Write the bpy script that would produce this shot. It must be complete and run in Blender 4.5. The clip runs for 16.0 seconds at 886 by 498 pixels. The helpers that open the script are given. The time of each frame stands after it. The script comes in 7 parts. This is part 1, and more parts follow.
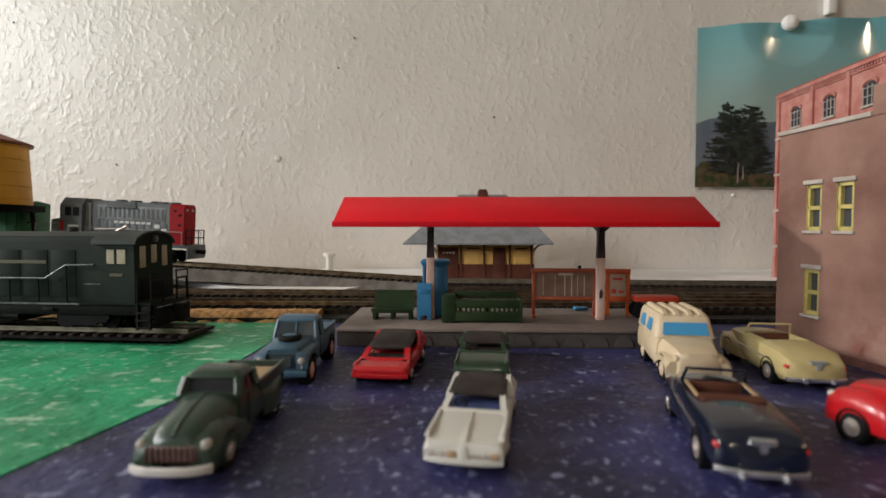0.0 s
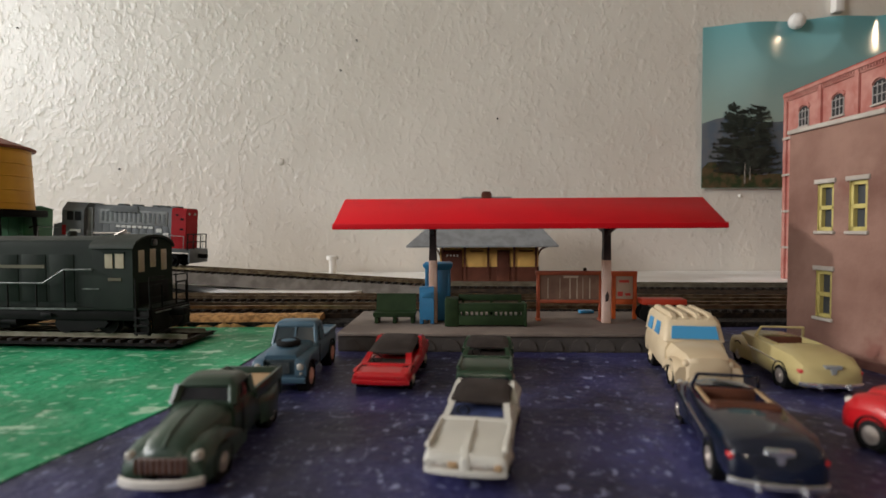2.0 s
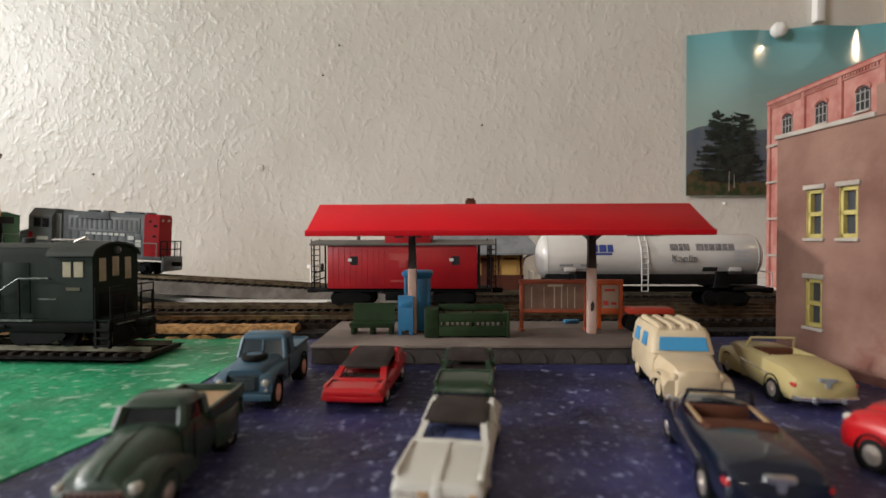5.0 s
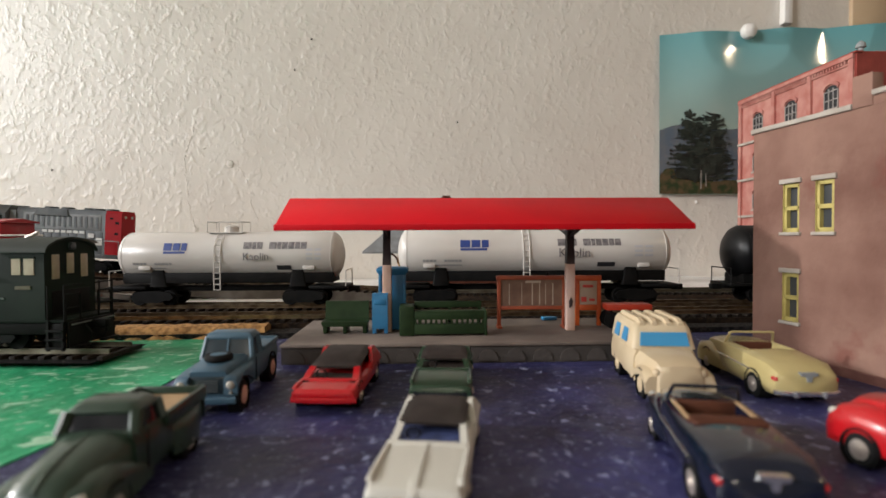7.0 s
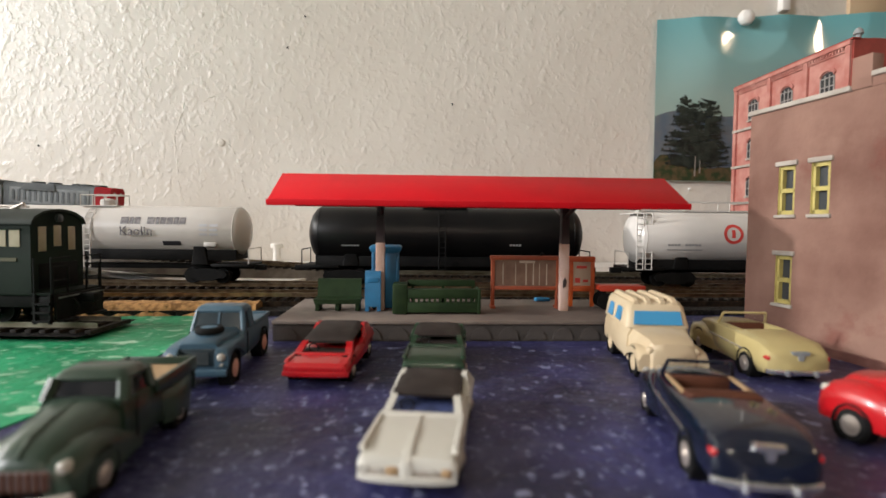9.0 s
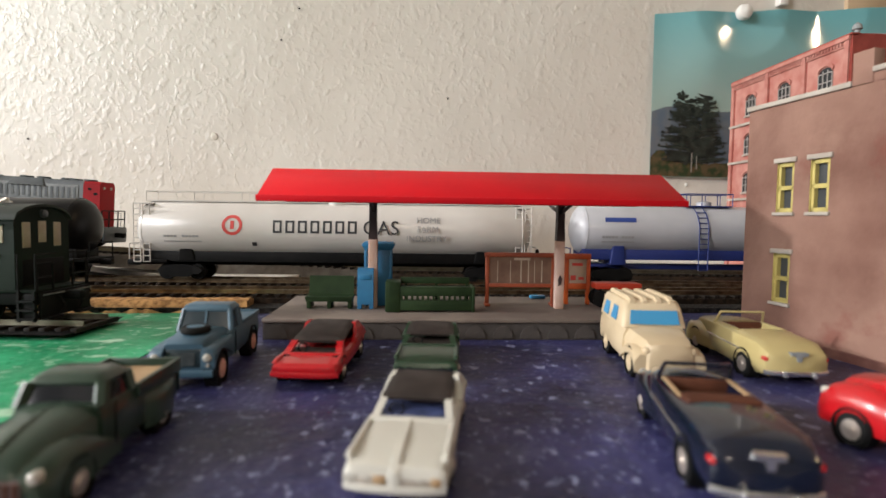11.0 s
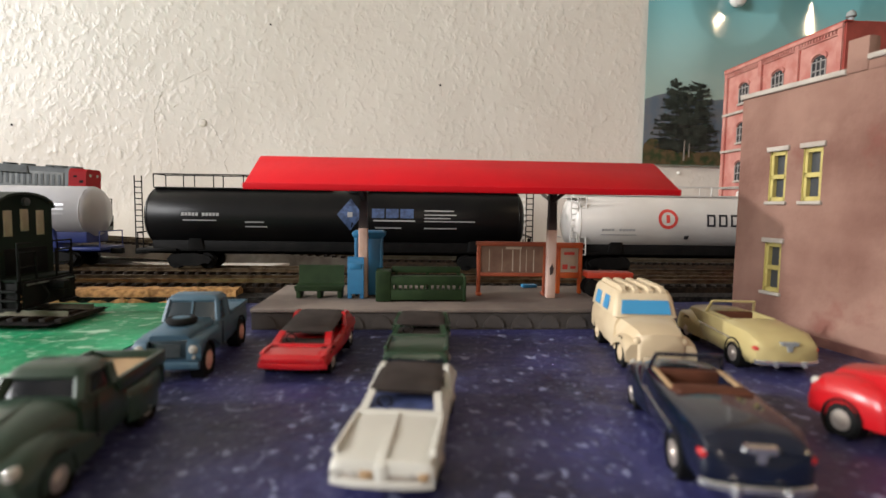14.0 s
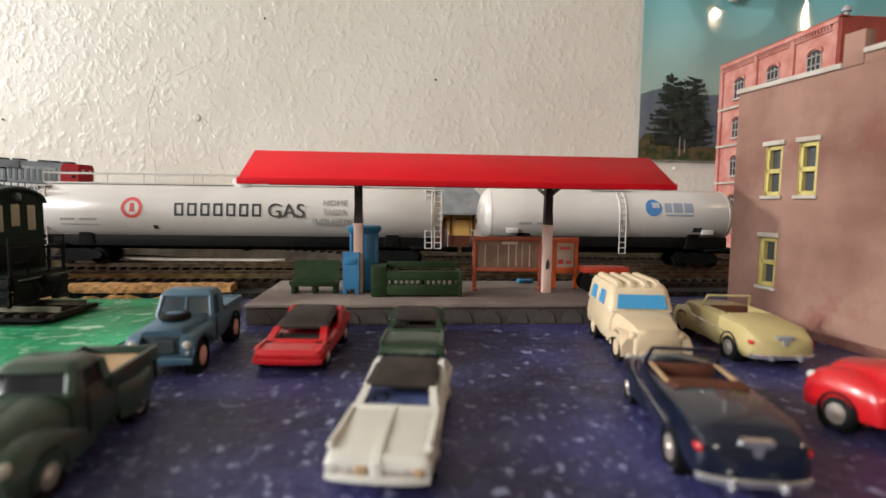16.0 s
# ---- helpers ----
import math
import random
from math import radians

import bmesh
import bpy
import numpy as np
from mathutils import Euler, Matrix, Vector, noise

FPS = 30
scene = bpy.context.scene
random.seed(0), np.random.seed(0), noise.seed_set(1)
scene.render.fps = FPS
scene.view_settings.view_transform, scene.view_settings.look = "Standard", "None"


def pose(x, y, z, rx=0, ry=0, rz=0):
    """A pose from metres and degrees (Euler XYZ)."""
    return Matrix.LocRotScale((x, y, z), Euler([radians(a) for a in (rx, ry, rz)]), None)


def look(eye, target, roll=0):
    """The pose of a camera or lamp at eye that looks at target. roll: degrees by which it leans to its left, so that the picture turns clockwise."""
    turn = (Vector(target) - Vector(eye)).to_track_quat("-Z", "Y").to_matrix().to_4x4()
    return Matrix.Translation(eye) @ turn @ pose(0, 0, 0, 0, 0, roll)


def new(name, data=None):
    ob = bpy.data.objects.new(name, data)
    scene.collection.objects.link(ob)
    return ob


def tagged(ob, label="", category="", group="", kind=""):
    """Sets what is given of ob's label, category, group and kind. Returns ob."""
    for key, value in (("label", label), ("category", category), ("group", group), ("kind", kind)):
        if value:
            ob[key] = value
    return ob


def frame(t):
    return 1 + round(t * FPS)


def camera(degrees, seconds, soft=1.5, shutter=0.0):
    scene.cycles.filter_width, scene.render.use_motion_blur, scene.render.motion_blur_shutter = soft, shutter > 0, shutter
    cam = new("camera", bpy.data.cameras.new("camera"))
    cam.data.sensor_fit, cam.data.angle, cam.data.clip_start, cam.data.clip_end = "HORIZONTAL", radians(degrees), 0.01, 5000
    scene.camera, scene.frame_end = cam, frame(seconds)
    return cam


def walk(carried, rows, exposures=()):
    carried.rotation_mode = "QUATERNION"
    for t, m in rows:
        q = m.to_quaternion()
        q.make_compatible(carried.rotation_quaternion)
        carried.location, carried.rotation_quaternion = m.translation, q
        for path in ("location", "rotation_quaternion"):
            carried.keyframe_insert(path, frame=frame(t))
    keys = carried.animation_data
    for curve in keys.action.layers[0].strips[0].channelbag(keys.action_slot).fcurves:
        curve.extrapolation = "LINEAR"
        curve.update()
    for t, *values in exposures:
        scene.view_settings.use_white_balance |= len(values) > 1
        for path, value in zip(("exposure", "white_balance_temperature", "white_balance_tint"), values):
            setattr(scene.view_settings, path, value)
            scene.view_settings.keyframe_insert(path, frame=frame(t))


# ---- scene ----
cam = camera(79.69, 16.0)
cam.data.dof.use_dof, cam.data.dof.focus_distance, cam.data.dof.aperture_fstop = True, 0.33, 13.0
PATH = [
    (0, (0.06689, 0.02961, 0.05908), (0.0488, 2.0278, -0.0243), 0.05),
    (0.5, (0.06616, 0.02884, 0.05702), (0.0274, 2.0273, -0.0113), -0.14),
    (1, (0.06722, 0.03175, 0.05838), (0.0189, 2.0300, -0.0095), -0.15),
    (1.5, (0.06732, 0.03427, 0.05778), (0.0236, 2.0325, -0.0133), -0.22),
    (2, (0.06795, 0.03444, 0.05880), (0.0321, 2.0328, -0.0139), -0.25),
    (2.5, (0.06804, 0.03247, 0.05921), (0.0356, 2.0312, -0.0040), -0.26),
    (3, (0.07016, 0.03472, 0.05886), (0.0469, 2.0338, 0.0020), -0.27),
    (3.5, (0.06953, 0.03620, 0.05734), (0.0535, 2.0357, 0.0158), -0.33),
    (4, (0.06997, 0.03926, 0.05836), (0.0728, 2.0389, 0.0211), -0.29),
    (4.2, (0.06995, 0.04206, 0.05760), (0.0766, 2.0416, 0.0171), -0.25),
    (6.3, (0.07433, 0.04720, 0.05955), (0.1403, 2.0456, 0.0159), -0.44),
    (6.5, (0.07138, 0.04811, 0.05690), (0.1579, 2.0459, 0.0208), -0.52),
    (7, (0.07116, 0.05296, 0.05571), (0.1790, 2.0496, 0.0139), -0.28),
    (7.5, (0.07160, 0.05761, 0.05420), (0.1995, 2.0528, 0.0021), -0.14),
    (8, (0.07067, 0.05418, 0.05341), (0.2124, 2.0481, -0.0128), 0.16),
    (8.5, (0.07067, 0.05264, 0.05380), (0.2095, 2.0461, -0.0280), 0.39),
    (9, (0.07025, 0.05493, 0.05178), (0.2082, 2.0480, -0.0412), 0.57),
    (11.5, (0.07183, 0.05987, 0.05296), (0.2366, 2.0495, -0.0663), 0.83),
    (12, (0.07138, 0.06098, 0.05306), (0.2494, 2.0490, -0.0741), 0.88),
    (12.5, (0.07219, 0.06018, 0.05103), (0.2469, 2.0480, -0.0827), 0.88),
    (13, (0.07411, 0.05987, 0.05299), (0.2496, 2.0469, -0.0915), 0.86),
    (13.5, (0.07267, 0.06032, 0.05349), (0.2504, 2.0465, -0.0999), 0.81),
    (14, (0.07271, 0.06131, 0.05314), (0.2523, 2.0469, -0.1054), 0.79),
    (14.5, (0.07307, 0.06361, 0.05302), (0.2583, 2.0486, -0.1066), 0.78),
    (15, (0.07337, 0.06453, 0.05366), (0.2668, 2.0479, -0.1163), 0.75),
    (15.5, (0.07309, 0.06397, 0.05330), (0.2723, 2.0468, -0.1158), 0.72),
    (16, (0.07289, 0.06219, 0.05268), (0.2680, 2.0450, -0.1215), 0.75),
]
walk(cam, [(t, look(eye, target, roll)) for t, eye, target, roll in PATH],
     [(0.0, -0.08), (0.6, -0.18), (2.0, -0.18), (4.0, -0.09), (7.0, 0.19), (9.0, 0.37), (13.0, 0.47), (16.0, 0.47)])

# ---- light and exposure ----
world = bpy.data.worlds.new("world")
scene.world = world
world.use_nodes = True
wn = world.node_tree.nodes
sky = wn.new("ShaderNodeTexSky")
sky.sky_type, sky.sun_disc = "NISHITA", False
sky.sun_elevation, sky.sun_rotation = radians(35), radians(250)
world.node_tree.links.new(sky.outputs[0], wn["Background"].inputs[0])
wn["Background"].inputs[1].default_value = 0.1


def area_lamp(name, eye, target, sx, sy, watts, colour):
    data = bpy.data.lights.new(name, "AREA")
    data.shape, data.size, data.size_y, data.energy, data.color = "RECTANGLE", sx, sy, watts, colour
    ob = new(name, data)
    ob.matrix_world = look(eye, target)
    return ob


# daylight in the opening of the side window
area_lamp("window_light", (-1.95, -0.95, 0.88), (0.0, -0.45, 0.3), 0.85, 0.7, 38, (0.98, 0.98, 0.995))
# warm ceiling lamp of the room
area_lamp("ceiling_light", (2.07, -0.63, 1.53), (1.2, -0.2, 0.3), 0.2, 0.2, 6, (1.0, 0.74, 0.48))
# warm desk lamp in front of the table
area_lamp("desk_lamp_light", (0.02, -0.62, 0.40), (0.12, 0.40, 0.04), 0.07, 0.07, 0.8, (1.0, 0.84, 0.66))
# low daylight in the narrow window beside the layout
area_lamp("side_window_light", (-1.96, 0.32, 0.72), (0.2, 0.28, 0.05), 0.12, 0.16, 29, (1.0, 0.975, 0.95))


# ---- materials ----
def mat(name, colour, rough=0.5, metal=0.0, second=None, scale=60.0, amount=0.5, bump=0.0, bump_scale=None,
        spec=0.5, coat=0.0, detail=6.0, island=0.0, low=0.4, high=0.6, rough_var=0.0):
    """A node material: two colours mixed by noise, with relief from a second noise. Scales are per metre."""
    m = bpy.data.materials.new(name)
    m.use_nodes = True
    nt = m.node_tree
    b = nt.nodes["Principled BSDF"]
    b.inputs["Base Color"].default_value = (*colour, 1)
    b.inputs["Roughness"].default_value, b.inputs["Metallic"].default_value = rough, metal
    b.inputs["Specular IOR Level"].default_value = spec
    b.inputs["Coat Weight"].default_value = coat
    tc = nt.nodes.new("ShaderNodeTexCoord")
    if second is None:
        second = tuple(c * 0.78 for c in colour)
    n = nt.nodes.new("ShaderNodeTexNoise")
    n.inputs["Scale"].default_value, n.inputs["Detail"].default_value = scale, detail
    nt.links.new(tc.outputs["Object"], n.inputs["Vector"])
    r = nt.nodes.new("ShaderNodeMapRange")
    r.inputs[1].default_value, r.inputs[2].default_value = low, high
    r.inputs[3].default_value, r.inputs[4].default_value = 0.0, amount
    nt.links.new(n.outputs[0], r.inputs[0])
    mix = nt.nodes.new("ShaderNodeMix")
    mix.data_type = "RGBA"
    mix.inputs[6].default_value, mix.inputs[7].default_value = (*colour, 1), (*second, 1)
    nt.links.new(r.outputs[0], mix.inputs[0])
    out = mix.outputs[2]
    if island:
        g = nt.nodes.new("ShaderNodeNewGeometry")
        o = nt.nodes.new("ShaderNodeObjectInfo")
        add = nt.nodes.new("ShaderNodeMath")
        nt.links.new(g.outputs["Random Per Island"], add.inputs[0])
        nt.links.new(o.outputs["Random"], add.inputs[1])
        mr = nt.nodes.new("ShaderNodeMapRange")
        mr.inputs[2].default_value = 2.0
        mr.inputs[3].default_value, mr.inputs[4].default_value = 1 - island, 1 + island
        nt.links.new(add.outputs[0], mr.inputs[0])
        hs = nt.nodes.new("ShaderNodeHueSaturation")
        nt.links.new(mr.outputs[0], hs.inputs["Value"])
        nt.links.new(out, hs.inputs["Color"])
        out = hs.outputs[0]
    nt.links.new(out, b.inputs["Base Color"])
    if rough_var:
        rv = nt.nodes.new("ShaderNodeMapRange")
        rv.inputs[3].default_value, rv.inputs[4].default_value = rough - rough_var, rough + rough_var
        nt.links.new(n.outputs[0], rv.inputs[0])
        nt.links.new(rv.outputs[0], b.inputs["Roughness"])
    if bump:
        n2 = nt.nodes.new("ShaderNodeTexNoise")
        n2.inputs["Scale"].default_value, n2.inputs["Detail"].default_value = bump_scale or scale * 3, 4.0
        nt.links.new(tc.outputs["Object"], n2.inputs["Vector"])
        bp = nt.nodes.new("ShaderNodeBump")
        bp.inputs["Strength"].default_value, bp.inputs["Distance"].default_value = 0.8, bump
        nt.links.new(n2.outputs[0], bp.inputs["Height"])
        nt.links.new(bp.outputs[0], b.inputs["Normal"])
    return m


def wall_material():
    """Cream semi-gloss paint over a hand-trowelled texture."""
    m = mat("wall_paint", (0.67, 0.63, 0.57), 0.35, second=(0.61, 0.565, 0.505), scale=5.0, amount=0.8, spec=0.5)
    nt = m.node_tree
    b = nt.nodes["Principled BSDF"]
    tc = nt.nodes.new("ShaderNodeTexCoord")
    mp = nt.nodes.new("ShaderNodeMapping")
    mp.inputs["Scale"].default_value = (1.1, 1.0, 0.95)
    mp.inputs["Rotation"].default_value = (0, 0.5, 0)
    nt.links.new(tc.outputs["Object"], mp.inputs[0])
    height = None
    for scale, lo, hi, gain, detail in ((150.0, 0.46, 0.78, 0.85, 2.0), (78.0, 0.52, 0.78, 0.85, 1.5), (14.0, 0.3, 0.7, 0.9, 2.0)):
        n = nt.nodes.new("ShaderNodeTexNoise")
        n.inputs["Scale"].default_value, n.inputs["Detail"].default_value = scale, detail
        n.inputs["Distortion"].default_value = 0.25
        nt.links.new(mp.outputs[0], n.inputs["Vector"])
        r = nt.nodes.new("ShaderNodeMapRange")
        r.interpolation_type = "SMOOTHSTEP"
        r.inputs[1].default_value, r.inputs[2].default_value, r.inputs[4].default_value = lo, hi, gain
        nt.links.new(n.outputs[0], r.inputs[0])
        if height is None:
            height = r.outputs[0]
        else:
            a = nt.nodes.new("ShaderNodeMath")
            nt.links.new(height, a.inputs[0])
            nt.links.new(r.outputs[0], a.inputs[1])
            height = a.outputs[0]
    bp = nt.nodes.new("ShaderNodeBump")
    bp.inputs["Strength"].default_value, bp.inputs["Distance"].default_value = 0.8, 0.00047
    nt.links.new(height, bp.inputs["Height"])
    nt.links.new(bp.outputs[0], b.inputs["Normal"])
    return m


def flecked(name, base, second, fleck, scale, cut, rough=0.5, spec=0.28):
    """Painted board with brush-thin patches, pale flecks and a rough relief."""
    m = mat(name, base, rough, second=second, scale=26.0, amount=1.0, bump=0.0012, bump_scale=210.0, low=0.35, high=0.65, spec=spec, rough_var=0.12)
    nt = m.node_tree
    b = nt.nodes["Principled BSDF"]
    old = b.inputs["Base Color"].links[0].from_socket
    tc = nt.nodes.new("ShaderNodeTexCoord")
    mp = nt.nodes.new("ShaderNodeMapping")
    mp.inputs["Scale"].default_value = (1.0, 0.75, 1.0) if name == "lot_paint" else (0.6, 1.0, 1.0)
    nt.links.new(tc.outputs["Object"], mp.inputs[0])
    for sc, lo, hi, strength in ((scale, cut, cut + 0.06, 0.6), (scale * 2.6, cut, cut + 0.06, 0.45), (scale * 0.35, cut - 0.06, cut + 0.2, 0.16)):
        n = nt.nodes.new("ShaderNodeTexNoise")
        n.inputs["Scale"].default_value, n.inputs["Detail"].default_value = sc, 3.0
        nt.links.new(mp.outputs[0], n.inputs["Vector"])
        r = nt.nodes.new("ShaderNodeMapRange")
        r.inputs[1].default_value, r.inputs[2].default_value, r.inputs[4].default_value = lo, hi, strength
        nt.links.new(n.outputs[0], r.inputs[0])
        mix = nt.nodes.new("ShaderNodeMix")
        mix.data_type = "RGBA"
        mix.inputs[7].default_value = (*fleck, 1)
        nt.links.new(r.outputs[0], mix.inputs[0])
        nt.links.new(old, mix.inputs[6])
        old = mix.outputs[2]
    nt.links.new(old, b.inputs["Base Color"])
    return m


def glass_material(name, colour, rough=0.08):
    return mat(name, colour, rough, second=tuple(c * 0.7 for c in colour), scale=30, amount=0.5, spec=0.6)


M = {}
M["wall"] = wall_material()
# unseen walls and ceiling: colours kept dark to cut the room's bounce light
M["dim_room_wall"] = mat("bounce_cut_paint", (0.25, 0.23, 0.20), 0.7, second=(0.2, 0.18, 0.16), scale=5, amount=0.7)
M["ceiling"] = mat("ceiling_paint", (0.42, 0.395, 0.36), 0.8, scale=4, amount=0.3, bump=0.001, bump_scale=60)
M["floor"] = mat("floor_boards", (0.25, 0.16, 0.09), 0.5, second=(0.16, 0.1, 0.06), scale=8, amount=0.8)
M["white_trim"] = mat("white_paint", (0.8, 0.78, 0.74), 0.45, second=(0.72, 0.69, 0.64), scale=14, amount=0.7, bump=0.0004, bump_scale=90)
M["batten_tan"] = mat("tan_batten_paint", (0.52, 0.38, 0.24), 0.5, second=(0.45, 0.32, 0.2), scale=20, amount=0.7, bump=0.0003, bump_scale=120)
M["foam_board"] = mat("white_board", (0.84, 0.82, 0.78), 0.7, second=(0.72, 0.68, 0.62), scale=18, amount=0.7, bump=0.0004)
M["lot"] = flecked("lot_paint", (0.011, 0.011, 0.038), (0.036, 0.036, 0.125), (0.34, 0.37, 0.56), 210.0, 0.62, 0.45, 0.40)
M["lawn"] = flecked("lawn_paint", (0.013, 0.205, 0.085), (0.034, 0.37, 0.17), (0.55, 0.72, 0.56), 120.0, 0.605)
M["wood"] = mat("bench_top_wood", (0.30, 0.2, 0.12), 0.6, second=(0.2, 0.13, 0.07), scale=20, amount=0.8)
M["cork"] = mat("cork", (0.60, 0.33, 0.12), 0.9, second=(0.30, 0.15, 0.05), scale=330, amount=1.0, bump=0.0012, bump_scale=420)
M["ballast"] = mat("grey_ballast", (0.010, 0.009, 0.009), 0.9, second=(0.040, 0.036, 0.032), scale=600, amount=1.0, bump=0.001, bump_scale=700, spec=0.14)
M["roadbed"] = mat("brown_roadbed", (0.036, 0.023, 0.014), 0.85, second=(0.012, 0.008, 0.006), scale=260, amount=1.0, bump=0.0008, bump_scale=500, spec=0.14)
M["tie"] = mat("black_tie", (0.012, 0.010, 0.009), 0.6, second=(0.03, 0.022, 0.017), scale=300, amount=0.7, island=0.25, spec=0.14)
M["tie_brown"] = mat("brown_tie", (0.028, 0.018, 0.011), 0.65, second=(0.012, 0.008, 0.006), scale=300, amount=0.7, island=0.25, spec=0.14)
M["rail"] = mat("rail_metal", (0.42, 0.32, 0.20), 0.28, 0.9, second=(0.16, 0.1, 0.06), scale=120, amount=0.8)
M["rail_pale"] = mat("nickel_rail", (0.27, 0.25, 0.19), 0.42, 0.7, second=(0.15, 0.12, 0.08), scale=120, amount=0.7)
M["grade"] = mat("grey_incline", (0.20, 0.18, 0.16), 0.8, second=(0.12, 0.105, 0.09), scale=90, amount=0.8, bump=0.0005, spec=0.14)
M["red_roof"] = mat("red_plastic", (0.55, 0.008, 0.015), 0.42, second=(0.46, 0.01, 0.016), scale=35, amount=0.6, bump=0.0001, bump_scale=300, spec=0.08)
M["concrete"] = mat("grey_plastic_slab", (0.185, 0.148, 0.122), 0.75, second=(0.12, 0.092, 0.078), scale=50, amount=0.8, bump=0.0003, bump_scale=400)
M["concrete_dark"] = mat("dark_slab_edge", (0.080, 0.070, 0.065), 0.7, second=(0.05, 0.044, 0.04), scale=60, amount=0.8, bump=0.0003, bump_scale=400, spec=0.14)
M["post_pale"] = mat("pale_post", (0.58, 0.42, 0.36), 0.6, second=(0.44, 0.27, 0.19), scale=60, amount=0.9, bump=0.0002)
M["post_dark"] = mat("dark_post", (0.028, 0.018, 0.02), 0.5, second=(0.05, 0.03, 0.03), scale=90, amount=0.6)
M["bench_green"] = mat("bench_green", (0.022, 0.042, 0.016), 0.55, second=(0.012, 0.025, 0.010), scale=120, amount=0.7, spec=0.14)
M["kiosk_blue"] = mat("kiosk_blue", (0.02, 0.17, 0.34), 0.5, second=(0.015, 0.11, 0.24), scale=90, amount=0.7)
M["orange"] = mat("orange_plastic", (0.62, 0.12, 0.02), 0.5, second=(0.36, 0.05, 0.015), scale=90, amount=0.7)
M["rust"] = mat("rust_red_plastic", (0.36, 0.075, 0.025), 0.55, second=(0.2, 0.04, 0.02), scale=90, amount=0.7)
M["board_brown"] = mat("board_brown", (0.14, 0.075, 0.05), 0.6, second=(0.2, 0.12, 0.08), scale=140, amount=0.7)
M["paper"] = mat("pale_paper", (0.40, 0.33, 0.26), 0.7, second=(0.45, 0.36, 0.28), scale=200, amount=0.7)
M["paper_dull"] = mat("dull_plating", (0.20, 0.15, 0.145), 0.45, second=(0.13, 0.09, 0.09), scale=200, amount=0.8)
M["red_print"] = mat("red_print", (0.55, 0.05, 0.04), 0.6)
M["cart_red"] = mat("cart_red", (0.42, 0.035, 0.012), 0.5)
M["black"] = mat("black_plastic", (0.005, 0.005, 0.005), 0.6, second=(0.011, 0.010, 0.0095), scale=150, amount=0.6, spec=0.12)
M["black_gloss"] = mat("black_tank", (0.004, 0.004, 0.0045), 0.36, second=(0.008, 0.0075, 0.007), scale=40, amount=0.6, spec=0.2)
M["tyre"] = mat("rubber", (0.012, 0.012, 0.012), 0.8, spec=0.14)
M["chrome"] = mat("chrome", (0.75, 0.75, 0.74), 0.2, 0.9, second=(0.6, 0.58, 0.55), scale=80, amount=0.6)
M["hub"] = mat("hub_silver", (0.55, 0.5, 0.45), 0.35, 0.6, second=(0.4, 0.33, 0.28), scale=200, amount=0.7)
M["hub_pink"] = mat("hub_pink", (0.62, 0.36, 0.29), 0.6, second=(0.5, 0.27, 0.2), scale=200, amount=0.7)
M["truck_green"] = mat("truck_green", (0.014, 0.034, 0.020), 0.36, second=(0.024, 0.050, 0.033), scale=60, amount=0.7, coat=0.2)
M["coupe_green"] = mat("coupe_green", (0.018, 0.048, 0.024), 0.3, second=(0.013, 0.032, 0.017), scale=60, amount=0.7, coat=0.2)
M["rover_blue"] = mat("rover_blue", (0.055, 0.115, 0.165), 0.45, second=(0.036, 0.08, 0.12), scale=70, amount=0.8)
M["car_red"] = mat("car_red", (0.42, 0.006, 0.010), 0.28, second=(0.4, 0.006, 0.01), scale=60, amount=0.6, coat=0.3)
M["car_white"] = mat("car_white", (0.56, 0.55, 0.50), 0.4, second=(0.49, 0.47, 0.41), scale=60, amount=0.7)
M["vinyl"] = mat("black_vinyl", (0.028, 0.022, 0.02), 0.6, second=(0.05, 0.04, 0.036), scale=120, amount=0.7, bump=0.0001, spec=0.14)
M["cream"] = mat("cream_plastic", (0.58, 0.47, 0.31), 0.5, second=(0.48, 0.37, 0.23), scale=70, amount=0.7)
M["window_blue"] = mat("painted_blue_glass", (0.05, 0.27, 0.50), 0.3, second=(0.04, 0.2, 0.4), scale=80, amount=0.7)
M["car_yellow"] = mat("car_yellow", (0.44, 0.36, 0.165), 0.3, second=(0.36, 0.29, 0.12), scale=60, amount=0.6, coat=0.3)
M["navy"] = mat("car_navy", (0.0035, 0.006, 0.016), 0.16, second=(0.006, 0.011, 0.026), scale=60, amount=0.6, coat=0.8)
M["leather"] = mat("brown_interior", (0.10, 0.036, 0.02), 0.6, second=(0.055, 0.02, 0.012), scale=120, amount=0.7, spec=0.14)
M["tan"] = mat("tan_trim", (0.42, 0.28, 0.15), 0.6, second=(0.32, 0.2, 0.1), scale=120, amount=0.7)
M["lamp_red"] = mat("tail_lamp", (0.42, 0.015, 0.015), 0.3)
M["lamp_clear"] = mat("head_lamp", (0.45, 0.43, 0.38), 0.2)
M["glass_dark"] = glass_material("dark_glass", (0.02, 0.022, 0.026))
M["glass_grey"] = glass_material("grey_glass", (0.045, 0.05, 0.055), 0.28)
M["glass_rover"] = glass_material("blue_grey_glass", (0.030, 0.045, 0.055), 0.25)
M["seat_blue"] = mat("blue_interior", (0.055, 0.075, 0.19), 0.5, second=(0.02, 0.028, 0.07), scale=260, amount=0.9)
def clear_glass():
    m = mat("clear_plastic", (0.9, 0.92, 0.92), 0.05, second=(0.85, 0.87, 0.87), scale=40, amount=0.5)
    b = m.node_tree.nodes["Principled BSDF"]
    b.inputs["Transmission Weight"].default_value, b.inputs["IOR"].default_value = 1.0, 1.15
    return m


